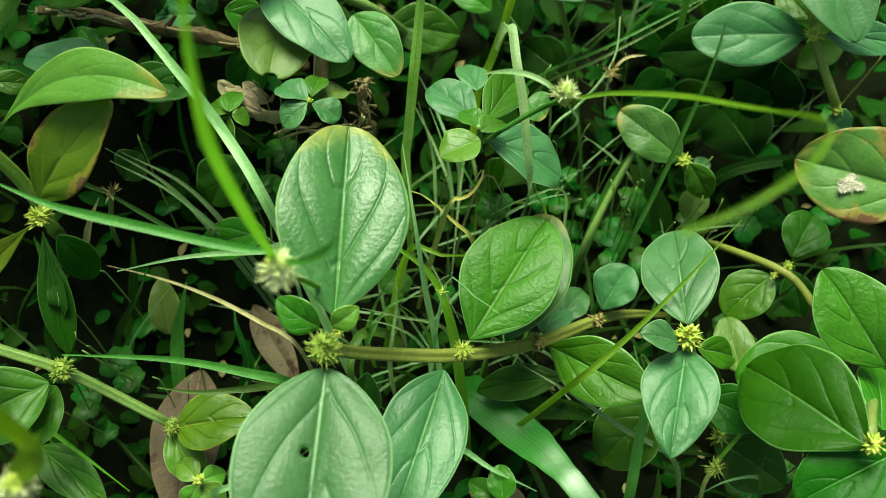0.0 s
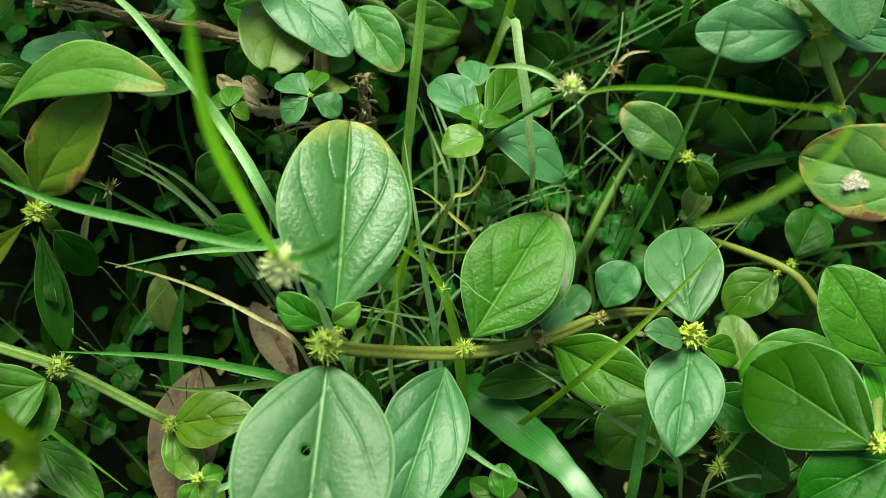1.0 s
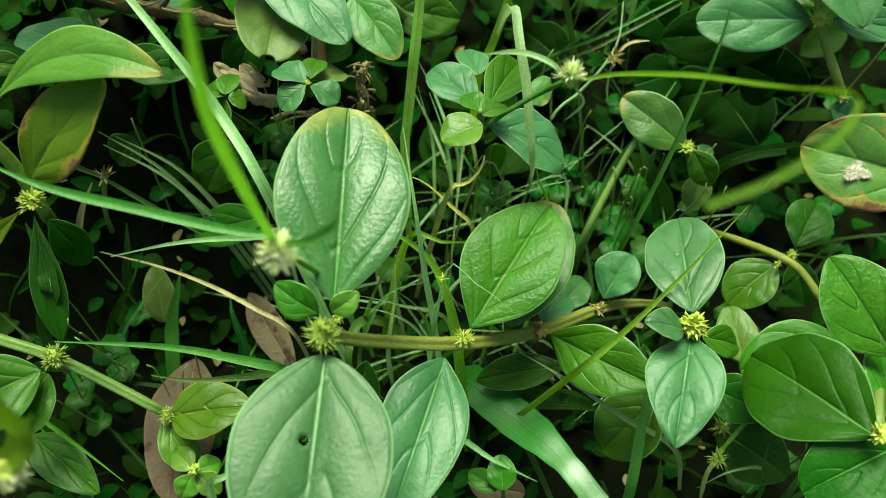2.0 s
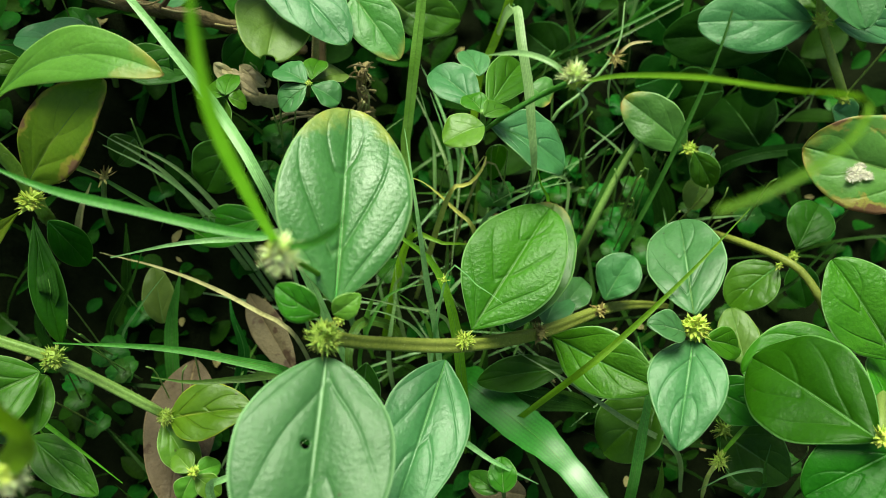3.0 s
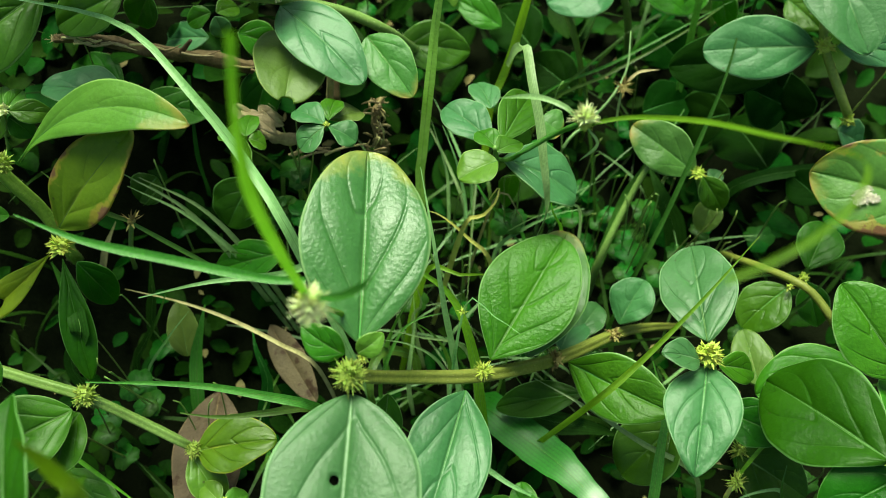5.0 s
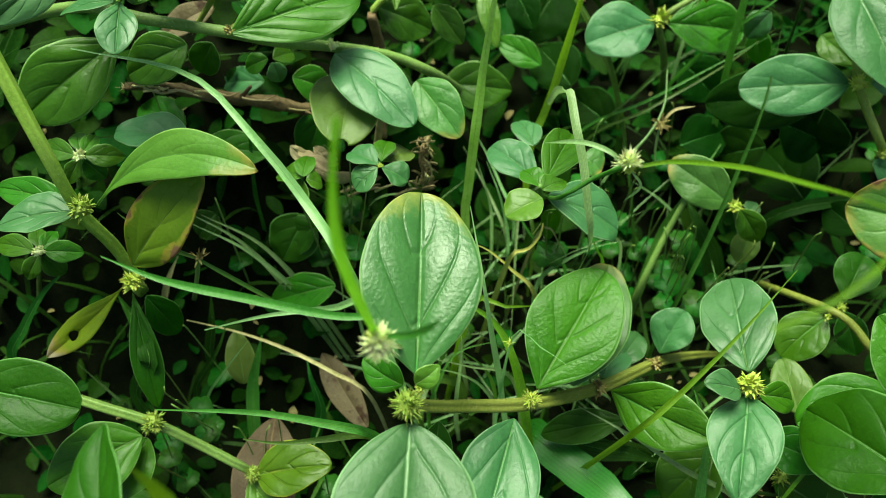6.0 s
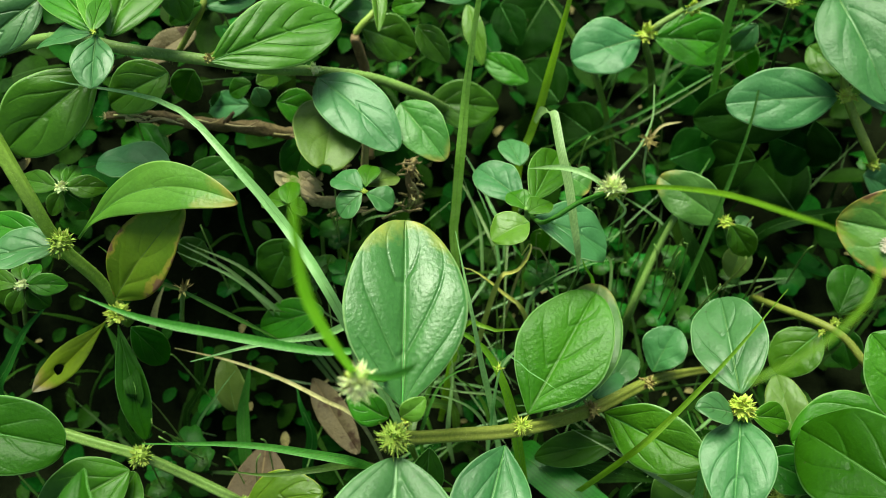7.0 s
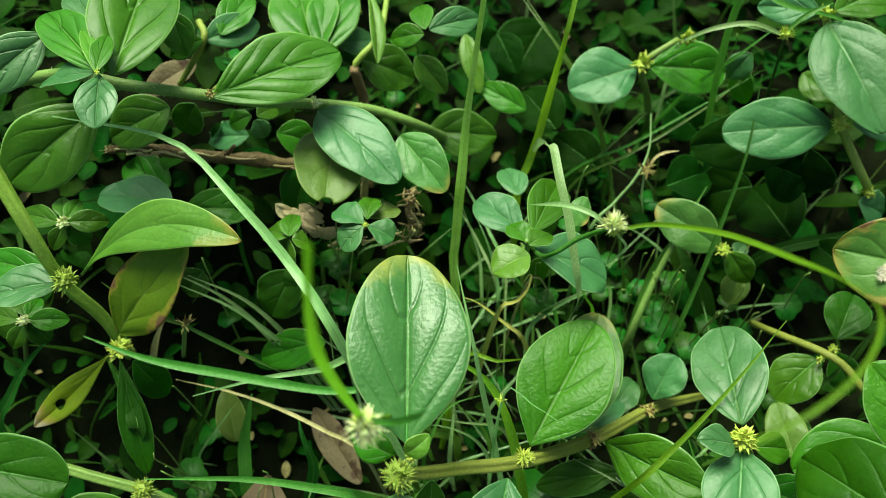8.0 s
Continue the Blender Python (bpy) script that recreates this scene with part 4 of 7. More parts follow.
seedling_b = thing("seedling", (-0.0708, 0.1639, 0.0300), "tiny round-leaved seedling on the bank", "seedling")
stem(seedling_b, [(-0.0736, 0.1670, 0.0200), (-0.0560, 0.1335, 0.0750)], [0.00078, 0.00059], "stem")
leaf(seedling_b, (-0.0557, 0.1327, 0.0760), (-0.0634, 0.1380, 0.0720), 0.0086, (-0.2442, 0.3329, 0.9108), "mid", round_=0.55)
leaf(seedling_b, (-0.0554, 0.1322, 0.0770), (-0.0555, 0.1421, 0.0740), 0.0058, (0.0493, 0.2898, 0.9558), "mid", round_=0.55)
leaf(seedling_b, (-0.0559, 0.1326, 0.0750), (-0.0580, 0.1301, 0.0680), 0.0103, (-0.6665, -0.6171, 0.4183), "mid", round_=0.55)
leaf(seedling_b, (-0.0545, 0.1313, 0.0770), (-0.0505, 0.1315, 0.0740), 0.0066, (0.5849, 0.1727, 0.7925), "mid", round_=0.55)

bank_weed = thing("trailing_weed", (-0.1646, 0.2131, 0.0600), "trailing weed on the bank with glossy ribbed leaves", "weed", "broad-leaved weeds")
stem(bank_weed, [(-0.1489, 0.1753, 0.0950), (-0.1143, 0.1677, 0.1080), (-0.0931, 0.1618, 0.1080), (-0.0727, 0.1603, 0.1040), (-0.0603, 0.1644, 0.0960), (-0.0482, 0.1715, 0.0870), (-0.0327, 0.1743, 0.0800), (-0.0199, 0.1762, 0.0700), (-0.0101, 0.1949, 0.0400)], [0.00163, 0.00159, 0.00164, 0.00158, 0.00156, 0.00156, 0.00152, 0.00149, 0.00161], "stem")
hairs(bank_weed, [(-0.1489, 0.1753, 0.0950), (-0.1143, 0.1677, 0.1080), (-0.0931, 0.1618, 0.1080), (-0.0727, 0.1603, 0.1040), (-0.0603, 0.1644, 0.0960), (-0.0482, 0.1715, 0.0870), (-0.0327, 0.1743, 0.0800), (-0.0199, 0.1762, 0.0700), (-0.0101, 0.1949, 0.0400)], 0.00160, 300)
stem(bank_weed, [(-0.0275, 0.2287, 0.0850), (-0.0305, 0.2017, 0.0850), (-0.0388, 0.1932, 0.0800), (-0.0393, 0.1974, 0.0600), (-0.0398, 0.1806, 0.0350)], [0.00075, 0.00097, 0.00115, 0.00133, 0.00139], "stem_brown")
stem(bank_weed, [(-0.0374, 0.2188, 0.0800), (-0.0520, 0.2120, 0.0800), (-0.0677, 0.1950, 0.0850), (-0.0735, 0.1663, 0.1000)], [0.00093, 0.00105, 0.00105, 0.00093], "stem_brown", "branch")
leaf(bank_weed, (-0.0716, 0.1588, 0.1050), (-0.0392, 0.1781, 0.1010), 0.0198, (0.3187, -0.3519, 0.8801), "ribbed", label="large glossy green leaf with deep veins", peak=0.55, round_=0.6, fold=0.12, quilt=1.4, veins=4.4, sweep=0.5)
leaf(bank_weed, (-0.0472, 0.1678, 0.0880), (-0.0247, 0.1442, 0.0840), 0.0178, (0.05, -0.12, 0.99), "pale", label="pale oval leaf with clear midrib", peak=0.45, round_=0.62, fold=0.1, quilt=0.5, veins=2.6)
leaf(bank_weed, (-0.0242, 0.1610, 0.0830), (-0.0120, 0.1440, 0.0780), 0.0135, (-0.0679, -0.3262, 0.9429), "red", peak=0.45, round_=0.62)
leaf(bank_weed, (-0.0435, 0.1709, 0.0770), (-0.0449, 0.1391, 0.0830), 0.0205, (0.0736, -0.3741, 0.9254), "olive", label="dull olive leaf with a nibbled edge", round_=0.5, peak=0.52, quilt=0.8, hole=(0.99, 0.42, 0.0019))
leaf(bank_weed, (-0.0549, 0.1675, 0.0650), (-0.0620, 0.1592, 0.0500), 0.0124, (-0.0826, -0.8545, 0.5128), "dark", round_=0.6)
leaf(bank_weed, (-0.0903, 0.1481, 0.1260), (-0.1132, 0.1772, 0.1220), 0.0116, (-0.1391, 0.0269, 0.9899), "ribbed", peak=0.5, round_=0.62, quilt=1.5)
leaf(bank_weed, (-0.0884, 0.1492, 0.1240), (-0.0868, 0.1943, 0.1220), 0.0201, (0.3712, 0.0278, 0.9282), "ribbed", peak=0.45, round_=0.6, quilt=1.3)
leaf(bank_weed, (-0.0920, 0.1479, 0.1260), (-0.1073, 0.1495, 0.1220), 0.0093, (-0.2357, 0.1556, 0.9593), "blue")
leaf(bank_weed, (-0.0891, 0.1452, 0.1280), (-0.0873, 0.1300, 0.1270), 0.0089, (0.2956, -0.0279, 0.9549), "pale", peak=0.6, round_=0.6, fold=0.25)
leaf(bank_weed, (-0.0884, 0.1435, 0.1300), (-0.0968, 0.1615, 0.1280), 0.0039, (0.3511, 0.2624, 0.8988), "lime")
leaf(bank_weed, (-0.0888, 0.1442, 0.1300), (-0.0901, 0.1589, 0.1280), 0.0049, (0.3342, 0.1558, 0.9295), "mid")
leaf(bank_weed, (-0.1063, 0.1646, 0.0980), (-0.1310, 0.1459, 0.0900), 0.0199, (0.1902, -0.5885, 0.7858), "mid", label="large dull green leaf in the shade", peak=0.55, round_=0.56)
leaf(bank_weed, (-0.0878, 0.1659, 0.0950), (-0.1068, 0.1620, 0.0880), 0.0142, (-0.1496, -0.6346, 0.7582), "mid", round_=0.58)
leaf(bank_weed, (-0.0830, 0.1713, 0.0900), (-0.0895, 0.1698, 0.0800), 0.0097, (-0.2666, -0.9139, 0.3060), "dark", round_=0.55)
leaf(bank_weed, (-0.0748, 0.1885, 0.1000), (-0.0684, 0.2092, 0.0980), 0.0097, (0.4361, -0.0474, 0.8986), "mid")
leaf(bank_weed, (-0.0500, 0.1944, 0.0850), (-0.0599, 0.2320, 0.0850), 0.0218, (-0.0161, -0.0042, 0.9999), "ribbed", quilt=1.3)
leaf(bank_weed, (-0.0483, 0.1952, 0.0850), (-0.0422, 0.2273, 0.0850), 0.0161, (0.2549, -0.0487, 0.9657), "ribbed", quilt=1.3)
leaf(bank_weed, (-0.0442, 0.2033, 0.0800), (-0.0332, 0.2105, 0.0750), 0.0092, (0.5650, -0.3504, 0.7470), "blue")
leaf(bank_weed, (-0.0861, 0.1879, 0.1100), (-0.0835, 0.1804, 0.1000), 0.0093, (0.3087, -0.7197, 0.6218), "mid")
leaf(bank_weed, (-0.0385, 0.2070, 0.0700), (-0.0214, 0.2064, 0.0600), 0.0154, (0.3949, -0.5871, 0.7066), "mid")
leaf(bank_weed, (-0.0163, 0.1948, 0.0900), (-0.0272, 0.1989, 0.0850), 0.0073, (-0.5061, -0.4633, 0.7275), "mid")
leaf(bank_weed, (-0.0160, 0.1968, 0.0900), (-0.0179, 0.2143, 0.0850), 0.0071, (-0.0810, 0.2653, 0.9608), "mid")
leaf(bank_weed, (-0.0146, 0.1966, 0.0900), (0.0013, 0.2066, 0.0850), 0.0091, (0.4781, -0.3637, 0.7995), "pale")
leaf(bank_weed, (-0.0201, 0.2014, 0.0750), (-0.0108, 0.1941, 0.0650), 0.0092, (0.1996, -0.6924, 0.6933), "mid")
leaf(bank_weed, (-0.0185, 0.1907, 0.0500), (0.0058, 0.1919, 0.0450), 0.0158, (0.1994, -0.4882, 0.8496), "mid")
cluster(bank_weed, (-0.0715, 0.1577, 0.1070), 0.00177, "cluster_brown", 20)
cluster(bank_weed, (-0.0478, 0.1691, 0.0900), 0.00226, "white", 20)
cluster(bank_weed, (-0.0878, 0.1428, 0.1310), 0.00102, "cluster", 14, name="bud")
leaf(bank_weed, (-0.0714, 0.1798, 0.0750), (-0.0800, 0.1810, 0.0700), 0.0065, (-0.4737, -0.5475, 0.6899), "mid")
leaf(bank_weed, (-0.0689, 0.1777, 0.0770), (-0.0646, 0.1856, 0.0720), 0.0062, (0.6948, 0.0792, 0.7149), "mid")
leaf(bank_weed, (-0.0692, 0.1761, 0.0770), (-0.0677, 0.1746, 0.0700), 0.0062, (0.4414, -0.8514, 0.2832), "blue")
leaf(bank_weed, (-0.0643, 0.1767, 0.0700), (-0.0539, 0.1798, 0.0600), 0.0111, (0.6886, -0.4423, 0.5746), "mid", round_=0.6)
leaf(bank_weed, (-0.0768, 0.1852, 0.0600), (-0.0932, 0.1896, 0.0550), 0.0097, (-0.3658, -0.4110, 0.8350), "blue")
leaf(bank_weed, (-0.1080, 0.1635, 0.1250), (-0.1250, 0.1491, 0.1200), 0.0114, (0.2782, -0.5921, 0.7563), "pale")

left_weed = thing("weed", (-0.1307, 0.1343, 0.0000), "tall weed with stout hairy stem and yellow-tipped leaf", "weed", "broad-leaved weeds")
stem(left_weed, [rooted(-0.1212, 0.1283), (-0.1175, 0.1237, 0.0300), (-0.1026, 0.1082, 0.0600), (-0.1024, 0.1096, 0.0780), (-0.1053, 0.1106, 0.0940), (-0.1072, 0.1156, 0.1100), (-0.1125, 0.1262, 0.1250), (-0.1190, 0.1390, 0.1400), (-0.1260, 0.1530, 0.1540)], [0.0018, 0.0018, 0.0017, 0.0016, 0.0016, 0.0016, 0.0016, 0.0016, 0.0016], "stem_lime", ridges=0.16, sides=20)
hairs(left_weed, [(-0.1175, 0.1237, 0.0300), (-0.1026, 0.1082, 0.0600), (-0.1024, 0.1096, 0.0780), (-0.1053, 0.1106, 0.0940), (-0.1072, 0.1156, 0.1100), (-0.1125, 0.1262, 0.1250), (-0.1190, 0.1390, 0.1400), (-0.1260, 0.1530, 0.1540)], 0.00160, 420)
leaf(left_weed, (-0.1014, 0.1124, 0.0940), (-0.0574, 0.1077, 0.1130), 0.0118, (-0.4204, -0.3115, 0.8522), "ylw", label="long green leaf with orange withered tip", peak=0.60, round_=0.72, bend=0.06, fold=0.16, curve=-0.14, quilt=0.25, taper=0.5)
leaf(left_weed, (-0.0959, 0.1033, 0.0800), (-0.0725, 0.1118, 0.1050), 0.0165, (0.3, -0.25, 0.92), "wilt", label="yellowing leaf with brown dead patches", peak=0.5, round_=0.66, quilt=0.8, fold=0.1)
leaf(left_weed, (-0.1052, 0.1100, 0.0950), (-0.1248, 0.1065, 0.0950), 0.0122, (-0.0194, 0.1080, 0.9940), "pale")
leaf(left_weed, (-0.1080, 0.1129, 0.0930), (-0.1324, 0.1222, 0.0900), 0.0085, (-0.1893, -0.1864, 0.9641), "mid")
leaf(left_weed, (-0.1033, 0.1051, 0.0620), (-0.0970, 0.0781, 0.0450), 0.0080, (0.3393, -0.4435, 0.8296), "dark", label="narrow drooping dark leaf", peak=0.6)
leaf(left_weed, (-0.1048, 0.1041, 0.0660), (-0.1263, 0.0889, 0.0560), 0.0082, (0.1, -0.35, 0.93), "torn", label="curled yellow leaf with a torn hole and dry tip", peak=0.56, round_=0.9, curve=-0.04, bend=0.03, fold=0.35, hole=(0.62, 0.5, 0.0016))
leaf(left_weed, (-0.1004, 0.1050, 0.0600), (-0.0969, 0.1031, 0.0400), 0.0091, (0.7471, -0.6366, 0.1913), "dark")
cluster(left_weed, (-0.1019, 0.1079, 0.0990), 0.00347, "node", 70, length=0.5, thick=0.1, core=0.7)
cluster(left_weed, (-0.0976, 0.1017, 0.0740), 0.0033, "cluster", 90)

low_weed = thing("trailing_weed", (-0.0778, 0.0686, 0.0000), "low trailing weed with straight hairy stem", "weed", "broad-leaved weeds")
stem(low_weed, [rooted(-0.0820, 0.0740), (-0.0749, 0.0660, 0.0250), (-0.0865, 0.0702, 0.0360), (-0.0973, 0.0735, 0.0460), (-0.1092, 0.0764, 0.0500), (-0.1315, 0.0835, 0.0500)], [0.00116, 0.00119, 0.00128, 0.00131, 0.00132, 0.00134], "stem", ridges=0.2, sides=20)
hairs(low_weed, [(-0.0749, 0.0660, 0.0250), (-0.0865, 0.0702, 0.0360), (-0.0973, 0.0735, 0.0460), (-0.1092, 0.0764, 0.0500), (-0.1315, 0.0835, 0.0500)], 0.00128, 320)
leaf(low_weed, (-0.0725, 0.0646, 0.0260), (-0.0505, 0.0657, 0.0320), 0.0153, (-0.2585, -0.0793, 0.9628), "rib_lime", label="yellow-green leaf with dark ribs", peak=0.45, round_=0.62, quilt=1.3)
leaf(low_weed, (-0.0976, 0.0691, 0.0460), (-0.1092, 0.0541, 0.0400), 0.0144, (0.1499, -0.4654, 0.8723), "mid")
leaf(low_weed, (-0.1381, 0.0746, 0.0730), (-0.1060, 0.0689, 0.0700), 0.0179, (0.0599, -0.1802, 0.9818), "dark", label="blunt leaf with yellow margin", peak=0.6, round_=0.5)
leaf(low_weed, (-0.0748, 0.0640, 0.0240), (-0.0652, 0.0509, 0.0180), 0.0099, (0.2603, -0.2374, 0.9359), "lime")
leaf(low_weed, (-0.1115, 0.0612, 0.0200), (-0.0911, 0.0464, 0.0180), 0.0109, (0.0922, -0.0075, 0.9957), "deep")
leaf(low_weed, (-0.0976, 0.0684, 0.0500), (-0.1201, 0.0556, 0.0500), 0.0179, (0.1602, -0.2801, 0.9465), "mid")
cluster(low_weed, (-0.0962, 0.0727, 0.0480), 0.00343, "node", 70, length=0.5, thick=0.1, core=0.7)
cluster(low_weed, (-0.0736, 0.0646, 0.0270), 0.00260, "node", 60, length=0.55, thick=0.1, core=0.7)

near_weed = thing("weed", (-0.1061, 0.0082, 0.0000), "dark green weed leaf rising close above the stems", "weed", "broad-leaved weeds")
stem(near_weed, [rooted(-0.0856, 0.0036), (-0.0756, 0.0136, 0.0450), (-0.0710, 0.0232, 0.1110)], [0.0016, 0.0014, 0.0010], "stem")
leaf(near_weed, (-0.0710, 0.0232, 0.1110), (-0.0769, 0.0490, 0.1150), 0.0150, (-0.3, -0.6, 0.74), "dark", peak=0.42, round_=0.85, fold=0.25)

tiny_weed_0 = thing("weed_shoot", (-0.1350, 0.1481, 0.0500), "small weed with a tight head of tiny white flowers", "weed", "small flowering weeds")
stem(tiny_weed_0, [(-0.1520, 0.1647, 0.0200), (-0.1162, 0.1363, 0.0840)], [0.00082, 0.00062], "stem")
leaf(tiny_weed_0, (-0.1146, 0.1361, 0.0840), (-0.1055, 0.1387, 0.0800), 0.0063, (0.4611, -0.3656, 0.8085), "mid")
leaf(tiny_weed_0, (-0.1165, 0.1378, 0.0840), (-0.1202, 0.1465, 0.0820), 0.0046, (0.1206, 0.2707, 0.9551), "mid")
leaf(tiny_weed_0, (-0.1174, 0.1363, 0.0840), (-0.1324, 0.1433, 0.0800), 0.0067, (-0.3236, -0.1599, 0.9326), "mid")
leaf(tiny_weed_0, (-0.1158, 0.1347, 0.0840), (-0.1209, 0.1313, 0.0780), 0.0049, (-0.0517, -0.8448, 0.5326), "mid")
leaf(tiny_weed_0, (-0.1154, 0.1370, 0.0840), (-0.1150, 0.1461, 0.0810), 0.0045, (0.4673, 0.2609, 0.8447), "mid")
leaf(tiny_weed_0, (-0.1171, 0.1376, 0.0800), (-0.1127, 0.1360, 0.0740), 0.0068, (0.6188, -0.5155, 0.5928), "dark")
cluster(tiny_weed_0, (-0.1149, 0.1348, 0.0860), 0.00228, "white", 26, length=0.5, thick=0.2)

tiny_weed_1 = thing("weed_shoot", (-0.1387, 0.1140, 0.0500), "small weed with a tight head of tiny white flowers", "weed", "small flowering weeds")
stem(tiny_weed_1, [(-0.1563, 0.1261, 0.0200), (-0.1257, 0.1119, 0.0740)], [0.00076, 0.00060], "stem")
leaf(tiny_weed_1, (-0.1242, 0.1118, 0.0740), (-0.1155, 0.1137, 0.0700), 0.0061, (0.4520, -0.2981, 0.8407), "mid")
leaf(tiny_weed_1, (-0.1261, 0.1133, 0.0740), (-0.1298, 0.1209, 0.0720), 0.0044, (0.1280, 0.3098, 0.9421), "mid")
leaf(tiny_weed_1, (-0.1270, 0.1120, 0.0740), (-0.1417, 0.1177, 0.0700), 0.0064, (-0.2983, -0.1052, 0.9487), "mid")
leaf(tiny_weed_1, (-0.1254, 0.1105, 0.0740), (-0.1306, 0.1067, 0.0680), 0.0049, (-0.0464, -0.8272, 0.5600), "mid")
leaf(tiny_weed_1, (-0.1250, 0.1125, 0.0740), (-0.1248, 0.1204, 0.0710), 0.0044, (0.4737, 0.3030, 0.8269), "mid")
leaf(tiny_weed_1, (-0.1268, 0.1127, 0.0700), (-0.1226, 0.1106, 0.0640), 0.0064, (0.6479, -0.4611, 0.6063), "dark")
cluster(tiny_weed_1, (-0.1244, 0.1108, 0.0760), 0.00223, "white", 26, length=0.5, thick=0.2)

back_weed = thing("weed_shoot", (-0.1056, 0.1715, 0.0300), "dark leafed shoot behind the yellow-tipped leaf", "weed", "broad-leaved weeds")
stem(back_weed, [(-0.1093, 0.1737, 0.0200), (-0.0908, 0.1511, 0.0700)], [0.00104, 0.00084], "stem")
leaf(back_weed, (-0.0862, 0.1394, 0.0850), (-0.1077, 0.1441, 0.0850), 0.0146, (0.0279, 0.1252, 0.9917), "blue", round_=0.6)
leaf(back_weed, (-0.0888, 0.1489, 0.0700), (-0.0701, 0.1512, 0.0650), 0.0113, (0.2835, -0.4156, 0.8643), "mid", round_=0.58)
leaf(back_weed, (-0.1001, 0.1657, 0.0600), (-0.1168, 0.1762, 0.0600), 0.0128, (-0.1355, -0.2155, 0.9671), "dark", round_=0.58)
leaf(back_weed, (-0.0603, 0.1378, 0.0500), (-0.0689, 0.1279, 0.0400), 0.0157, (-0.0602, -0.6837, 0.7273), "dark", round_=0.6)
leaf(back_weed, (-0.0908, 0.1427, 0.0450), (-0.0971, 0.1377, 0.0400), 0.0107, (-0.0598, -0.6651, 0.7443), "dark", round_=0.58)
leaf(back_weed, (-0.0562, 0.1334, 0.0500), (-0.0704, 0.1344, 0.0400), 0.0119, (-0.5180, -0.5128, 0.6846), "dark", round_=0.58)
leaf(back_weed, (-0.0491, 0.1350, 0.0450), (-0.0527, 0.1283, 0.0400), 0.0082, (0.0554, -0.6162, 0.7856), "mid", round_=0.55)
leaf(back_weed, (-0.0516, 0.1185, 0.0400), (-0.0740, 0.1186, 0.0300), 0.0119, (-0.3701, -0.4245, 0.8264), "mid", round_=0.6)

low_shoot = thing("weed_shoot", (-0.0720, 0.0535, 0.0000), "yellow-green young shoot beside a dead leaf", "weed")
stem(low_shoot, [rooted(-0.0751, 0.0529), (-0.0654, 0.0515, 0.0220)], [0.00001, 0.00076], "stem")
leaf(low_shoot, (-0.0651, 0.0510, 0.0240), (-0.0714, 0.0568, 0.0220), 0.0064, (-0.1533, 0.1686, 0.9737), "lime")
leaf(low_shoot, (-0.0643, 0.0507, 0.0240), (-0.0590, 0.0542, 0.0200), 0.0060, (0.5769, 0.0575, 0.8148), "lime")
leaf(low_shoot, (-0.0649, 0.0498, 0.0240), (-0.0682, 0.0446, 0.0200), 0.0066, (-0.0227, -0.5961, 0.8026), "lime")
leaf(low_shoot, (-0.0640, 0.0498, 0.0240), (-0.0579, 0.0460, 0.0200), 0.0061, (0.3969, -0.2786, 0.8746), "lime")
cluster(low_shoot, (-0.0638, 0.0500, 0.0270), 0.00207, "cluster", 24)

low_shoot_b = thing("weed_shoot", (0.0174, 0.0487, 0.0000), "small fresh leaf shoot in the grass", "weed")
stem(low_shoot_b, [rooted(0.0191, 0.0495), (0.0160, 0.0475, 0.0200)], [0.00001, 0.00076], "stem")
leaf(low_shoot_b, (0.0158, 0.0463, 0.0220), (0.0153, 0.0552, 0.0240), 0.0075, (-0.0466, -0.2226, 0.9738), "mid", round_=0.58)
leaf(low_shoot_b, (0.0145, 0.0468, 0.0200), (0.0071, 0.0524, 0.0180), 0.0060, (-0.2564, 0.0065, 0.9665), "mid")

sedge = thing("sedge", (-0.0343, 0.1101, -0.0000), "sedge with a round white flower head and three long bracts", "sedge", "sedges")
stem(sedge, [rooted(-0.0379, 0.1217), (-0.0263, 0.0794, 0.0788), (-0.0252, 0.0634, 0.1157), (-0.0254, 0.0579, 0.1287)], [0.00000, 0.00063, 0.00052, 0.00052], "grass_lime", "stalk")
cluster(sedge, (-0.0253, 0.0578, 0.1298), 0.00225, "cluster", 70, name="flower_head", length=0.4, thick=0.16, core=0.75, spread=-0.9, label="yellow-green round flower head")
cluster(sedge, (-0.0249, 0.0568, 0.1304), 0.00310, "white", 170, name="stamen_tuft", length=0.75, thick=0.09, core=0.5, spread=-0.9, label="short white stamens")
part("bract", blade_mesh([(-0.0255, 0.0582, 0.1312), (-0.0260, 0.0562, 0.1462), (-0.0259, 0.0539, 0.1645), (-0.0244, 0.0537, 0.1782), (-0.0221, 0.0536, 0.1897)], 0.00175, fold=0.3, tip=0.4), "grass_lime", sedge, (-0.0255, 0.0582, 0.1312))
part("bract", blade_mesh([(-0.0301, 0.0723, 0.1092), (-0.0379, 0.0726, 0.1097), (-0.0559, 0.0761, 0.1115), (-0.0718, 0.0795, 0.1131), (-0.0847, 0.0841, 0.1154)], 0.00191, fold=0.3), "grass", sedge, (-0.0301, 0.0723, 0.1092))
part("bract", blade_mesh([(-0.0237, 0.0572, 0.1318), (-0.0193, 0.0547, 0.1372), (-0.0156, 0.0531, 0.1432), (-0.0135, 0.0516, 0.1493)], 0.00122), "grass", sedge, (-0.0237, 0.0572, 0.1318))

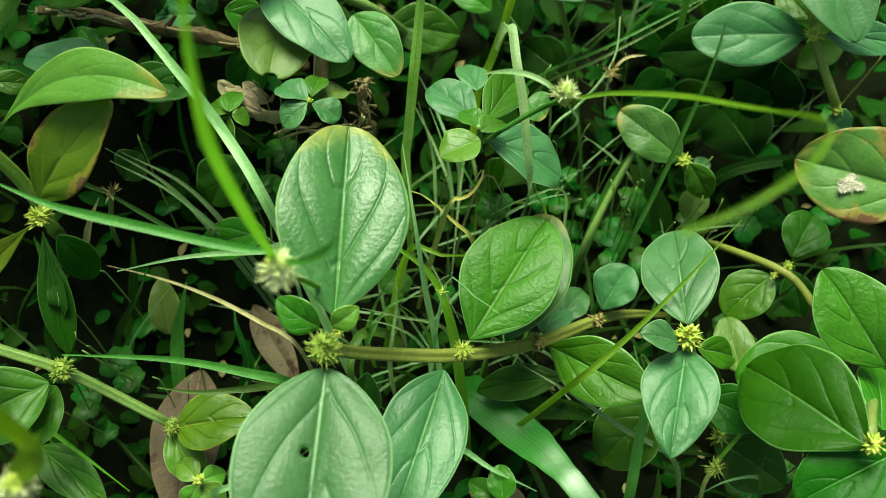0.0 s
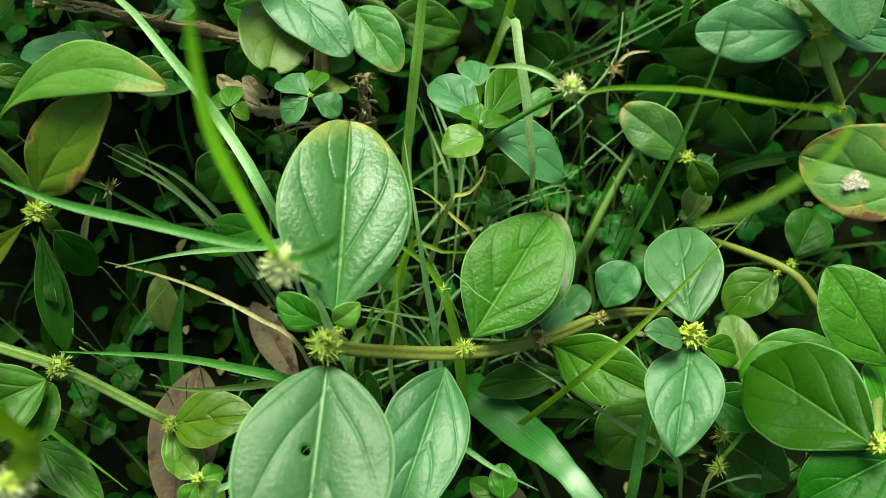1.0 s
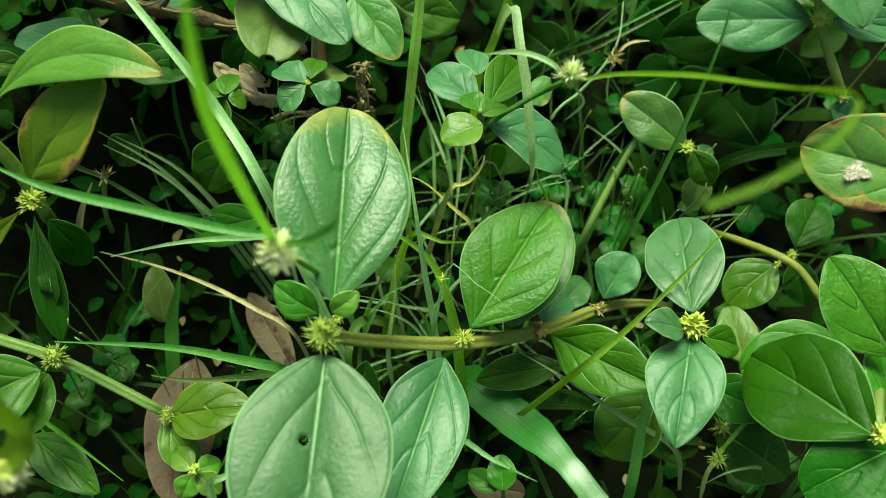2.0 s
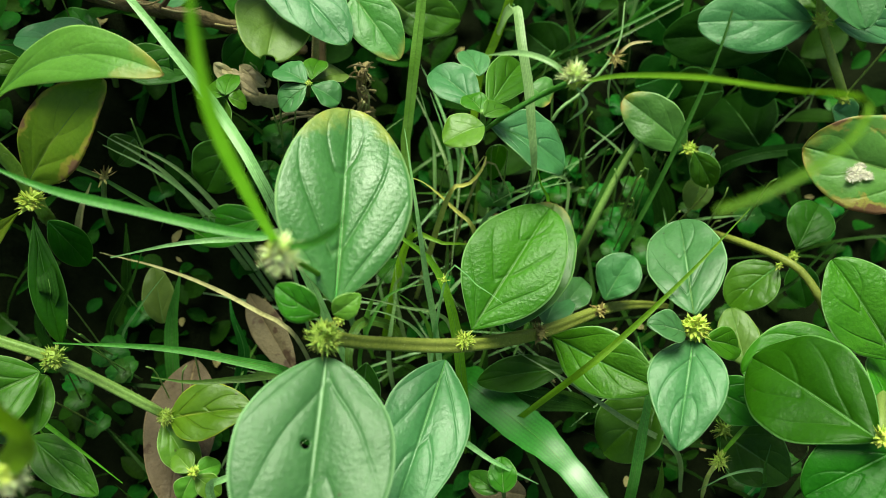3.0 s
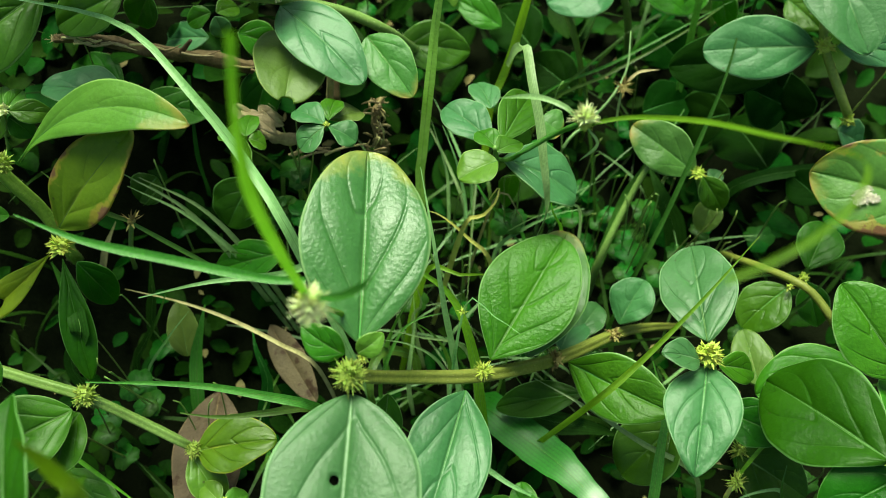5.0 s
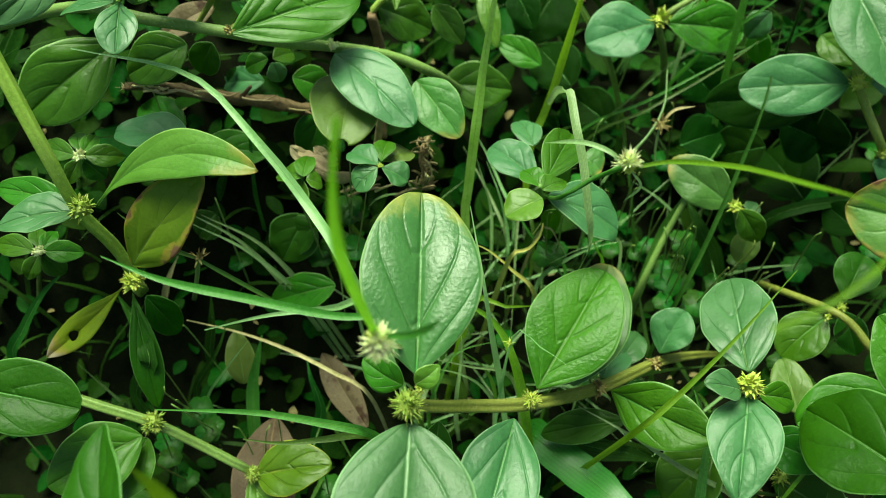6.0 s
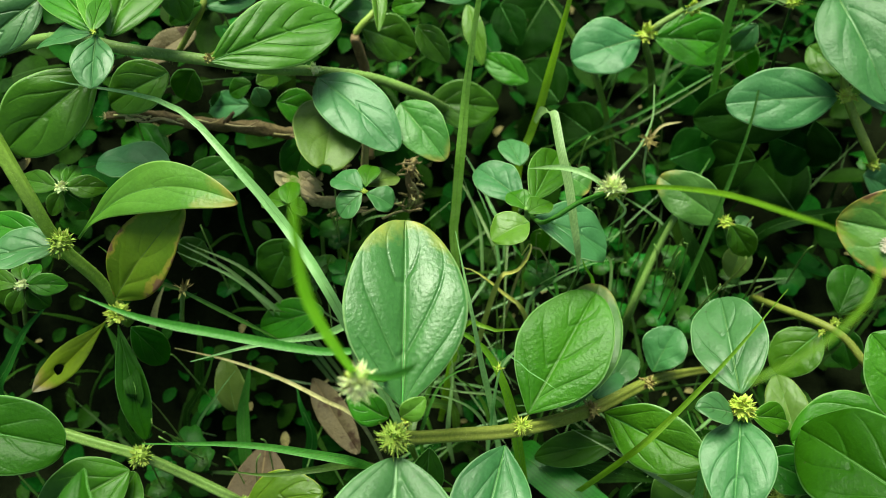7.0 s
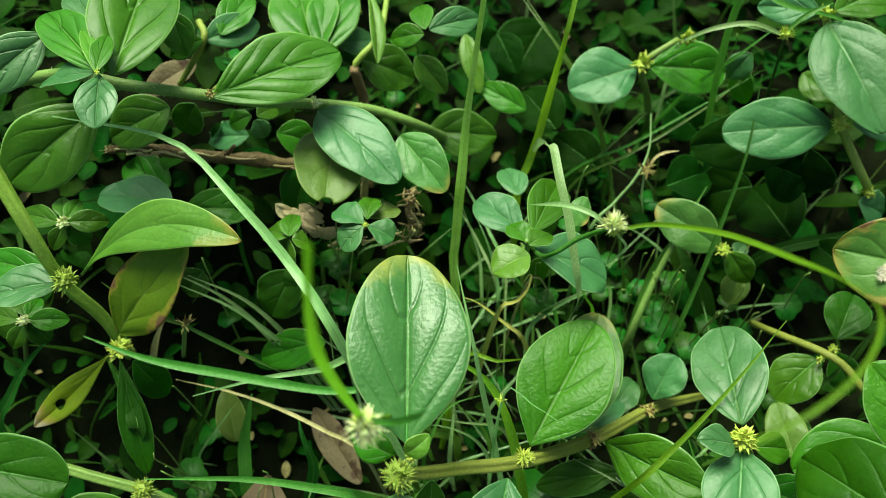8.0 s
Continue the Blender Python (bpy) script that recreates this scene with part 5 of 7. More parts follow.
sedge_b = thing("sedge", (0.0116, 0.1695, 0.0000), "sedge with a small white head and one long arching bract", "sedge", "sedges")
stem(sedge_b, [rooted(0.0152, 0.1812), (0.0110, 0.1110, 0.0935), (0.0175, 0.1074, 0.1053), (0.0240, 0.1028, 0.1165)], [0.00001, 0.00060, 0.00060, 0.00055], "grass", "stalk")
cluster(sedge_b, (0.0239, 0.1018, 0.1171), 0.00198, "cluster", 60, name="flower_head", length=0.5, thick=0.16, core=0.7, spread=-0.6)
cluster(sedge_b, (0.0236, 0.1019, 0.1183), 0.00250, "white", 130, name="stamen_tuft", length=0.95, thick=0.09, core=0.5, spread=-0.1, up=(0, 0.5, 0.86))
part("bract", blade_mesh([(0.0244, 0.1016, 0.1170), (0.0315, 0.0994, 0.1215), (0.0398, 0.0890, 0.1328), (0.0440, 0.0734, 0.1480), (0.0440, 0.0621, 0.1600), (0.0410, 0.0528, 0.1697), (0.0359, 0.0454, 0.1735), (0.0303, 0.0409, 0.1743), (0.0257, 0.0385, 0.1741), (0.0215, 0.0368, 0.1743)], 0.00114, tip=0.5, n=44, fold=0.3), "grass_mid", sedge_b, (0.0244, 0.1016, 0.1170))
part("bract", blade_mesh([(0.0232, 0.1022, 0.1173), (0.0194, 0.1049, 0.1189), (0.0142, 0.1085, 0.1175), (0.0075, 0.1124, 0.1128)], 0.00112), "grass_pale", sedge_b, (0.0232, 0.1022, 0.1173))
part("bract", blade_mesh([(0.0245, 0.1016, 0.1158), (0.0267, 0.1000, 0.1126), (0.0237, 0.0996, 0.1077)], 0.00056), "grass_pale", sedge_b, (0.0245, 0.1016, 0.1158))

sedge_c = thing("sedge", (-0.1208, 0.0440, 0.0000), "blurred sedge head close above the ground cover", "sedge", "sedges")
stem(sedge_c, [rooted(-0.1253, 0.0490), (-0.0782, 0.0316, 0.0800), (-0.0569, 0.0257, 0.1286)], [0.00000, 0.00054, 0.00038], "grass", "stalk")
cluster(sedge_c, (-0.0565, 0.0253, 0.1295), 0.00195, "cluster", 60, name="flower_head", length=0.4, thick=0.16, core=0.75, spread=-0.9)
cluster(sedge_c, (-0.0569, 0.0253, 0.1284), 0.00302, "white", 110, name="stamen_tuft", length=0.6, thick=0.1, core=0.5, spread=-0.9)
part("bract", blade_mesh([(-0.0565, 0.0261, 0.1300), (-0.0529, 0.0276, 0.1355), (-0.0485, 0.0286, 0.1418)], 0.00115), "grass_lime", sedge_c, (-0.0565, 0.0261, 0.1300))
part("bract", blade_mesh([(-0.0568, 0.0258, 0.1298), (-0.0511, 0.0271, 0.1375), (-0.0502, 0.0282, 0.1474), (-0.0517, 0.0293, 0.1538)], 0.00389), "grass_mid", sedge_c, (-0.0568, 0.0258, 0.1298))

star_head = thing("seed_head", (-0.1026, 0.1236, 0.0200), "star-shaped dry green sedge head on a thin stalk", "seed head", "seed heads")
stem(star_head, [rooted(-0.1035, 0.1264), (-0.0866, 0.1076, 0.0600), (-0.0795, 0.1053, 0.0789)], [0.00079, 0.00063, 0.00058], "grass_pale", "stalk")
cluster(star_head, (-0.0791, 0.1049, 0.0798), 0.00172, "cluster_brown", 14, name="flower_head", length=1.3, thick=0.2)
part("bract", blade_mesh([(-0.0795, 0.1053, 0.0789), (-0.0855, 0.1064, 0.0822), (-0.0915, 0.1086, 0.0862), (-0.0974, 0.1119, 0.0910)], 0.00127), "grass", star_head, (-0.0795, 0.1053, 0.0789))
part("bract", blade_mesh([(-0.0792, 0.1050, 0.0786), (-0.0707, 0.1024, 0.0718), (-0.0579, 0.0986, 0.0617)], 0.00118), "grass", star_head, (-0.0792, 0.1050, 0.0786))

brown_head = thing("seed_head", (0.0353, 0.1580, 0.0300), "brown dried seed head on a pale stalk", "seed head", "seed heads")
stem(brown_head, [rooted(0.0281, 0.1508), (0.0321, 0.1508, 0.0420), (0.0410, 0.1583, 0.0480), (0.0480, 0.1641, 0.0530), (0.0532, 0.1728, 0.0560), (0.0551, 0.1843, 0.0600)], [0.0005, 0.0006, 0.0006, 0.0005, 0.0004, 0.0002], "grass_pale", "stalk")
cluster(brown_head, (0.0503, 0.1633, 0.0580), 0.00271, "cluster_brown", 34, name="flower_head", length=0.9, thick=0.1)
part("bract", blade_mesh([(0.0511, 0.1647, 0.0580), (0.0552, 0.1673, 0.0600), (0.0613, 0.1683, 0.0600)], 0.00085), "drystalk", brown_head, (0.0511, 0.1647, 0.0580))
part("bract", blade_mesh([(0.0499, 0.1627, 0.0570), (0.0494, 0.1588, 0.0500), (0.0503, 0.1559, 0.0450)], 0.00069), "grass_pale", brown_head, (0.0499, 0.1627, 0.0570))

low_head = thing("seed_head", (0.0751, 0.0503, 0.0000), "small spiky green seed head low in the grass", "seed head", "seed heads")
stem(low_head, [rooted(0.0784, 0.0495), (0.0702, 0.0505, 0.0200), (0.0708, 0.0530, 0.0300)], [0.00001, 0.00061, 0.00059], "straw", "stalk")
cluster(low_head, (0.0708, 0.0527, 0.0300), 0.00264, "node", 50, name="flower_head", length=0.8, thick=0.09)
cluster(low_head, (0.0771, 0.0636, 0.0200), 0.00298, "node", 50, name="flower_head", length=0.8, thick=0.09)
part("bract", blade_mesh([(0.0717, 0.0546, 0.0300), (0.0756, 0.0587, 0.0340), (0.0819, 0.0644, 0.0360)], 0.00117), "grass_lime", low_head, (0.0717, 0.0546, 0.0300))
leaf(pair_weed, (0.0830, 0.0796, 0.0280), (0.0814, 0.0960, 0.0300), 0.0110, (-0.2627, -0.1419, 0.9544), "olive", round_=0.6)
leaf(pair_weed, (0.0852, 0.0862, 0.0200), (0.0919, 0.0952, 0.0200), 0.0093, (-0.0412, 0.0308, 0.9987), "dark")
leaf(low_weed, (-0.0833, 0.0970, 0.0150), (-0.0854, 0.1106, 0.0250), 0.0091, (0.2861, -0.5390, 0.7922), "olive", round_=0.58)
leaf(low_weed, (-0.0188, 0.0660, 0.0300), (-0.0253, 0.0739, 0.0300), 0.0060, (-0.0707, -0.0583, 0.9958), "mid")
leaf(low_weed, (-0.0194, 0.0731, 0.0450), (-0.0217, 0.0629, 0.0300), 0.0088, (-0.0203, -0.8264, 0.5628), "dark")
stem(bank_weed, [(-0.0390, 0.1917, 0.0805), (-0.0384, 0.1923, 0.0730), (-0.0381, 0.1919, 0.0630), (-0.0398, 0.1799, 0.0360)], [0.00141, 0.00145, 0.00149, 0.00159], "fibre", "dry_sheath", ridges=0.2, sides=12)
leaf(bank_weed, (-0.0312, 0.1904, 0.0830), (-0.0331, 0.2157, 0.0900), 0.0053, (0.5457, -0.1856, 0.8172), "lime", fold=0.5)
leaf(bank_weed, (-0.1034, 0.1792, 0.1120), (-0.1187, 0.2033, 0.1080), 0.0100, (-0.1078, 0.0960, 0.9895), "pale")
stem(bank_weed, [(-0.0810, 0.1925, 0.1020), (-0.0790, 0.1854, 0.1010), (-0.0898, 0.1817, 0.0880)], [0.00099, 0.00097, 0.00084], "stem_brown", "branch")
leaf(bank_weed, (-0.0789, 0.1847, 0.1020), (-0.0912, 0.1864, 0.0950), 0.0065, (-0.4505, -0.6235, 0.6390), "dark")
leaf(bank_weed, (-0.0792, 0.1865, 0.1000), (-0.0655, 0.1987, 0.0950), 0.0099, (0.5614, -0.3157, 0.7650), "blue")

far_head = thing("seed_head", (0.0975, 0.1926, 0.0300), "spiky green sedge head above the back leaves", "seed head", "seed heads")
stem(far_head, [rooted(0.1119, 0.2209), (0.0889, 0.1795, 0.0600), (0.0882, 0.1824, 0.0900)], [0.00068, 0.00054, 0.00041], "grass_dark", "stalk")
cluster(far_head, (0.0880, 0.1825, 0.0920), 0.00244, "cluster", 46, name="flower_head", length=0.7, thick=0.12)
part("bract", blade_mesh([(0.0881, 0.1830, 0.0930), (0.0934, 0.1850, 0.0970), (0.0997, 0.1856, 0.1000)], 0.00128), "grass", far_head, (0.0881, 0.1830, 0.0930))
part("bract", blade_mesh([(0.0873, 0.1826, 0.0920), (0.0775, 0.1837, 0.0960), (0.0670, 0.1846, 0.0940), (0.0588, 0.1865, 0.0880)], 0.00146), "grass_pale", far_head, (0.0873, 0.1826, 0.0920))
leaf(far_weed, (-0.0036, 0.2273, 0.0600), (0.0008, 0.2077, 0.0500), 0.0072, (-0.0324, -0.4591, 0.8878), "lime")
leaf(far_weed, (0.0165, 0.2030, 0.0450), (0.0010, 0.2118, 0.0500), 0.0100, (-0.0232, -0.5237, 0.8516), "mid")
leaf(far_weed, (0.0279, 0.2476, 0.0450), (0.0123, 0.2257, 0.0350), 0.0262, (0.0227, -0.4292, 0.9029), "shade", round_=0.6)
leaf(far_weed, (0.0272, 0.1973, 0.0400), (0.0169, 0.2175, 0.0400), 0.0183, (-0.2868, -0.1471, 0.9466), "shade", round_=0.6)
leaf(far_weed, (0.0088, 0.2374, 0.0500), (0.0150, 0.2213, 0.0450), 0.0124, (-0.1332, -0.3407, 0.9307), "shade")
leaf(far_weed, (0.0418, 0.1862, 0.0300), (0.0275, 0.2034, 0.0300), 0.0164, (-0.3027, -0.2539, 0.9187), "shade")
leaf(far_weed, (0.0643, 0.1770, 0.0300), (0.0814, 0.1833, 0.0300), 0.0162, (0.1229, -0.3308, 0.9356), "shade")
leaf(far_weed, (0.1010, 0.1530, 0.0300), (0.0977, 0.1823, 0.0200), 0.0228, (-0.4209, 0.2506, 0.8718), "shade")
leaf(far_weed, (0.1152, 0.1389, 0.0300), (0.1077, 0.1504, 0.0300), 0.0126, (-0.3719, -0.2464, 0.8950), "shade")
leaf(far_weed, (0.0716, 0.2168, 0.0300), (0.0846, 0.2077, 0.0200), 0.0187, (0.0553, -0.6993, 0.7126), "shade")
leaf(far_weed, (0.1133, 0.2078, 0.0500), (0.1208, 0.1937, 0.0500), 0.0109, (-0.4509, -0.2412, 0.8594), "mid")

# ---- grass ----
grass([rooted(-0.0263, 0.0860), (-0.0383, 0.0960, 0.0800), (-0.0505, 0.1143, 0.0900), (-0.0630, 0.1277, 0.1000), (-0.0810, 0.1455, 0.1040), (-0.1146, 0.1564, 0.1040)], 0.00260, "grass_pale", "long pale grass blade bending over the leaves")
grass([rooted(-0.0114, 0.1388), (-0.0114, 0.1428, 0.0400), (-0.0103, 0.1442, 0.0520), (-0.0083, 0.1459, 0.0720), (-0.0067, 0.1468, 0.0870), (-0.0054, 0.1479, 0.1000), (-0.0027, 0.1534, 0.1150), (0.0002, 0.1590, 0.1300), (0.0014, 0.1630, 0.1370)], 0.0028, "grass_fresh", fold=0.3, tip=0.4, n=44, face=(0.1, -0.75, 0.65))
bent_grass = grass([rooted(0.0100, 0.1689), (0.0111, 0.1698, 0.0400), (0.0150, 0.1750, 0.0500), (0.0182, 0.1785, 0.0600), (0.0203, 0.1808, 0.0700), (0.0243, 0.1815, 0.0960), (0.0272, 0.1878, 0.1050), (0.0301, 0.1955, 0.1120)], 0.0025, "grass_lime", "lime green grass stalk with a bent pale blade", tip=0.5, n=44)
part("bent_blade", blade_mesh([(0.0162, 0.1759, 0.0550), (0.0163, 0.1624, 0.0750), (0.0156, 0.1433, 0.0960), (0.0165, 0.1409, 0.0980), (0.0172, 0.1309, 0.0970), (0.0188, 0.1228, 0.0920), (0.0198, 0.1157, 0.0860), (0.0209, 0.1108, 0.0790), (0.0217, 0.1116, 0.0680), (0.0213, 0.1174, 0.0460)], 0.0025, tip=0.5, n=70, face=(0.3, -0.4, 0.87)), "grass_pale", bent_grass, (0.0162, 0.1759, 0.0550))
grass([rooted(0.0016, 0.0780), (-0.0024, 0.0860, 0.0400), (-0.0045, 0.0898, 0.0600), (-0.0066, 0.0982, 0.0760), (-0.0095, 0.1133, 0.0880)], 0.00165, "grass_pale")
tuft_grass = grass([rooted(0.0082, 0.0655), (0.0052, 0.0715, 0.0300), (0.0023, 0.0835, 0.0500), (-0.0027, 0.0930, 0.0600), (-0.0111, 0.0977, 0.0660), (-0.0203, 0.1031, 0.0680)], 0.00271, "grass_lime", "yellow-green grass stalk with small side tuft", tip=0.3)
cluster(tuft_grass, (-0.0001, 0.0878, 0.0620), 0.00126, "cluster", 16, name="side_tuft", length=0.9, thick=0.2)
grass([rooted(0.0101, 0.0667), (0.0301, 0.0667, 0.0500), (0.0400, 0.0723, 0.0600), (0.0555, 0.0846, 0.0700), (0.0700, 0.0979, 0.0790)], 0.00173, "grass_mid")
grass([rooted(0.0465, 0.1068), (0.0505, 0.1108, 0.0300), (0.0598, 0.1250, 0.0450), (0.0713, 0.1460, 0.0600), (0.0781, 0.1604, 0.0700), (0.0850, 0.1813, 0.0780)], 0.00146, "grass_dark")
grass([rooted(0.0429, 0.1251), (0.0459, 0.1281, 0.0120), (0.0529, 0.1413, 0.0300), (0.0590, 0.1471, 0.0400), (0.0704, 0.1611, 0.0500)], 0.00314, "grass")
grass([rooted(0.0000, 0.0844), (0.0060, 0.0804, 0.0120), (0.0153, 0.0700, 0.0200), (0.0252, 0.0595, 0.0260), (0.0329, 0.0495, 0.0300), (0.0410, 0.0375, 0.0310)], 0.0112, "strap", "broad glossy strap-shaped grass leaf", fold=0.12, wave=0.10, n=60, tip=0.5, face=(-0.06, 0.04, 1.0))
grass([rooted(0.0048, 0.0844), (0.0128, 0.0804, 0.0120), (0.0239, 0.0747, 0.0160), (0.0371, 0.0728, 0.0140), (0.0458, 0.0716, 0.0100)], 0.00853, "grass_dark")
grass([rooted(-0.0315, 0.0796), (-0.0355, 0.0676, 0.0500), (-0.0469, 0.0688, 0.0560), (-0.0659, 0.0715, 0.0580), (-0.0921, 0.0727, 0.0580)], 0.00245, "grass")
grass([rooted(-0.0311, 0.0811), (-0.0371, 0.0691, 0.0460), (-0.0480, 0.0670, 0.0500), (-0.0597, 0.0653, 0.0520), (-0.0699, 0.0666, 0.0520)], 0.00275, "grass")
grass([rooted(0.0729, 0.0538), (0.0629, 0.0578, 0.0200), (0.0476, 0.0634, 0.0300), (0.0327, 0.0725, 0.0340), (0.0198, 0.0806, 0.0340)], 0.00151, "grass_pale")
grass([rooted(0.0496, 0.0364), (0.0496, 0.0464, 0.0180), (0.0517, 0.0599, 0.0300), (0.0527, 0.0695, 0.0380), (0.0501, 0.0810, 0.0440)], 0.00296, "grass")
grass([rooted(-0.0367, 0.0826), (-0.0407, 0.0866, 0.0300), (-0.0509, 0.0915, 0.0360), (-0.0645, 0.0988, 0.0360), (-0.0808, 0.1059, 0.0340), (-0.1001, 0.1127, 0.0300)], 0.00120, "drystalk", "thin yellow straw lying over the leaves")
grass([rooted(0.0136, 0.1113), (0.0096, 0.1153, 0.0350), (0.0026, 0.1192, 0.0450), (-0.0046, 0.1223, 0.0520), (-0.0088, 0.1225, 0.0550)], 0.00158, "straw", "thin yellow straw lying over the leaves")
grass([rooted(-0.0091, 0.1189), (0.0009, 0.1189, 0.0500), (0.0063, 0.1196, 0.0560), (0.0098, 0.1215, 0.0600), (0.0111, 0.1266, 0.0600), (0.0085, 0.1256, 0.0550)], 0.00168, "straw", "curled yellow straw between the leaves", n=40)
grass([rooted(0.0007, 0.1294), (0.0107, 0.1294, 0.0500), (0.0179, 0.1313, 0.0400), (0.0212, 0.1307, 0.0300)], 0.00084, "drystalk", "thin pale dry straw in the grass")
grass([rooted(-0.0198, 0.1009), (-0.0098, 0.1049, 0.0500), (-0.0006, 0.1015, 0.0560), (0.0088, 0.1036, 0.0520)], 0.00237, "grass_lime")
grass([rooted(-0.0262, 0.1013), (-0.0362, 0.1113, 0.0400), (-0.0474, 0.0979, 0.0640), (-0.0627, 0.0942, 0.0680), (-0.0797, 0.0913, 0.0660)], 0.00221, "grass_pale")
grass([rooted(0.0108, 0.1411), (0.0108, 0.1411, 0.0300), (0.0071, 0.1547, 0.0300), (0.0019, 0.1062, 0.0200)], 0.00115, "grass")
grass([rooted(0.0057, 0.0842), (0.0017, 0.0882, 0.0350), (-0.0111, 0.0887, 0.0450), (-0.0215, 0.0899, 0.0480)], 0.00120, "grass_pale")
grass([rooted(-0.0118, 0.1025), (-0.0138, 0.1005, 0.0300), (-0.0109, 0.0999, 0.0420), (-0.0125, 0.1026, 0.0500)], 0.00141, "grass_pale")
grass([rooted(-0.0020, 0.0953), (-0.0040, 0.0933, 0.0200), (-0.0078, 0.0937, 0.0350), (-0.0131, 0.0956, 0.0400)], 0.00127, "grass")
grass([rooted(-0.0225, 0.0973), (-0.0225, 0.0933, 0.0200), (-0.0181, 0.0923, 0.0450), (-0.0124, 0.0973, 0.0550)], 0.00152, "grass")
grass([rooted(-0.0057, 0.0779), (0.0003, 0.0879, 0.0630), (0.0074, 0.0848, 0.0655), (0.0135, 0.0802, 0.0650)], 0.00082, "grass_pale")
grass([rooted(0.0405, 0.1333), (0.0365, 0.1313, 0.0400), (0.0240, 0.1266, 0.0450), (0.0143, 0.1243, 0.0400)], 0.00098, "grass_pale")
grass([rooted(0.0232, 0.1369), (0.0212, 0.1349, 0.0200), (0.0095, 0.1344, 0.0400), (0.0010, 0.1458, 0.0500)], 0.00119, "grass")
grass([rooted(-0.0026, 0.1522), (-0.0026, 0.1482, 0.0200), (-0.0033, 0.1471, 0.0400), (-0.0074, 0.1545, 0.0550)], 0.00105, "grass_pale")
grass([rooted(0.0030, 0.1499), (0.0030, 0.1459, 0.0200), (0.0002, 0.1492, 0.0400), (-0.0041, 0.1566, 0.0500)], 0.00105, "grass_pale")
grass([rooted(-0.0956, 0.0971), (-0.0956, 0.0931, 0.0120), (-0.0848, 0.0960, 0.0300), (-0.0763, 0.1000, 0.0400)], 0.00081, "grass_pale")
grass([rooted(-0.0296, 0.0731), (-0.0296, 0.0691, 0.0300), (-0.0211, 0.0688, 0.0400), (-0.0127, 0.0660, 0.0300)], 0.00146, "grass")
grass([rooted(-0.0555, 0.1129), (-0.0655, 0.1189, 0.0300), (-0.0781, 0.1275, 0.0500), (-0.0940, 0.1335, 0.0600)], 0.00161, "grass_pale")
grass([rooted(-0.0529, 0.1126), (-0.0629, 0.1186, 0.0300), (-0.0760, 0.1246, 0.0500), (-0.0917, 0.1291, 0.0600)], 0.00160, "grass_pale")
grass([rooted(-0.0515, 0.1145), (-0.0615, 0.1205, 0.0300), (-0.0732, 0.1275, 0.0500), (-0.0891, 0.1320, 0.0600)], 0.00161, "grass_pale")
grass([rooted(-0.0793, 0.1367), (-0.0793, 0.1467, 0.0300), (-0.0758, 0.1439, 0.0550), (-0.0742, 0.1555, 0.0750)], 0.00148, "grass_dark", tip=0.6)
grass([rooted(-0.0374, 0.1394), (-0.0474, 0.1434, 0.0300), (-0.0537, 0.1454, 0.0450), (-0.0616, 0.1460, 0.0550)], 0.00171, "grass")
grass([rooted(0.0093, 0.1740), (0.0293, 0.1840, 0.0300), (0.0511, 0.1847, 0.0450), (0.0755, 0.1921, 0.0550), (0.0934, 0.1995, 0.0600)], 0.00095, "grass")
grass([rooted(0.0094, 0.1772), (0.0294, 0.1872, 0.0200), (0.0406, 0.1845, 0.0400), (0.0608, 0.1975, 0.0500)], 0.00095, "grass")
grass([rooted(0.0476, 0.1380), (0.0476, 0.1480, 0.0100), (0.0451, 0.1711, 0.0300), (0.0414, 0.2028, 0.0450), (0.0391, 0.2192, 0.0500)], 0.00115, "grass_dark")
grass([rooted(0.0463, 0.1821), (0.0463, 0.1821, 0.0250), (0.0404, 0.1886, 0.0500), (0.0356, 0.1931, 0.0620), (0.0283, 0.2008, 0.0720), (0.0207, 0.2102, 0.0780), (0.0152, 0.2222, 0.0800)], 0.0013, "grass")
grass([rooted(0.0438, 0.1761), (0.0438, 0.1861, 0.0300), (0.0389, 0.1952, 0.0500), (0.0264, 0.2079, 0.0700), (0.0154, 0.2250, 0.0800)], 0.00131, "grass")
grass([rooted(0.0210, 0.1694), (0.0310, 0.1794, 0.0300), (0.0509, 0.1809, 0.0450), (0.0773, 0.1947, 0.0500), (0.0986, 0.2118, 0.0500)], 0.00095, "grass")
grass([rooted(0.0534, 0.1993), (0.0634, 0.2093, 0.0200), (0.0732, 0.2030, 0.0500), (0.0845, 0.1987, 0.0700), (0.0988, 0.2032, 0.0800)], 0.00146, "grass")
grass([rooted(0.0054, 0.1565), (0.0054, 0.1565, 0.0180), (0.0011, 0.1647, 0.0260), (-0.0036, 0.1743, 0.0320), (-0.0080, 0.1819, 0.0360)], 0.00110, "grass_pale")
grass([rooted(0.0027, 0.1486), (0.0027, 0.1486, 0.0160), (-0.0027, 0.1615, 0.0240), (-0.0093, 0.1735, 0.0300), (-0.0118, 0.1780, 0.0320)], 0.00100, "grass_pale")
grass([rooted(0.0119, 0.1285), (0.0119, 0.1285, 0.0200), (0.0203, 0.1311, 0.0300), (0.0302, 0.1326, 0.0360), (0.0383, 0.1331, 0.0380)], 0.00130, "grass_pale")
grass([rooted(0.0262, 0.1234), (0.0262, 0.1234, 0.0180), (0.0204, 0.1270, 0.0260), (0.0151, 0.1317, 0.0300), (0.0119, 0.1335, 0.0320)], 0.00120, "grass")
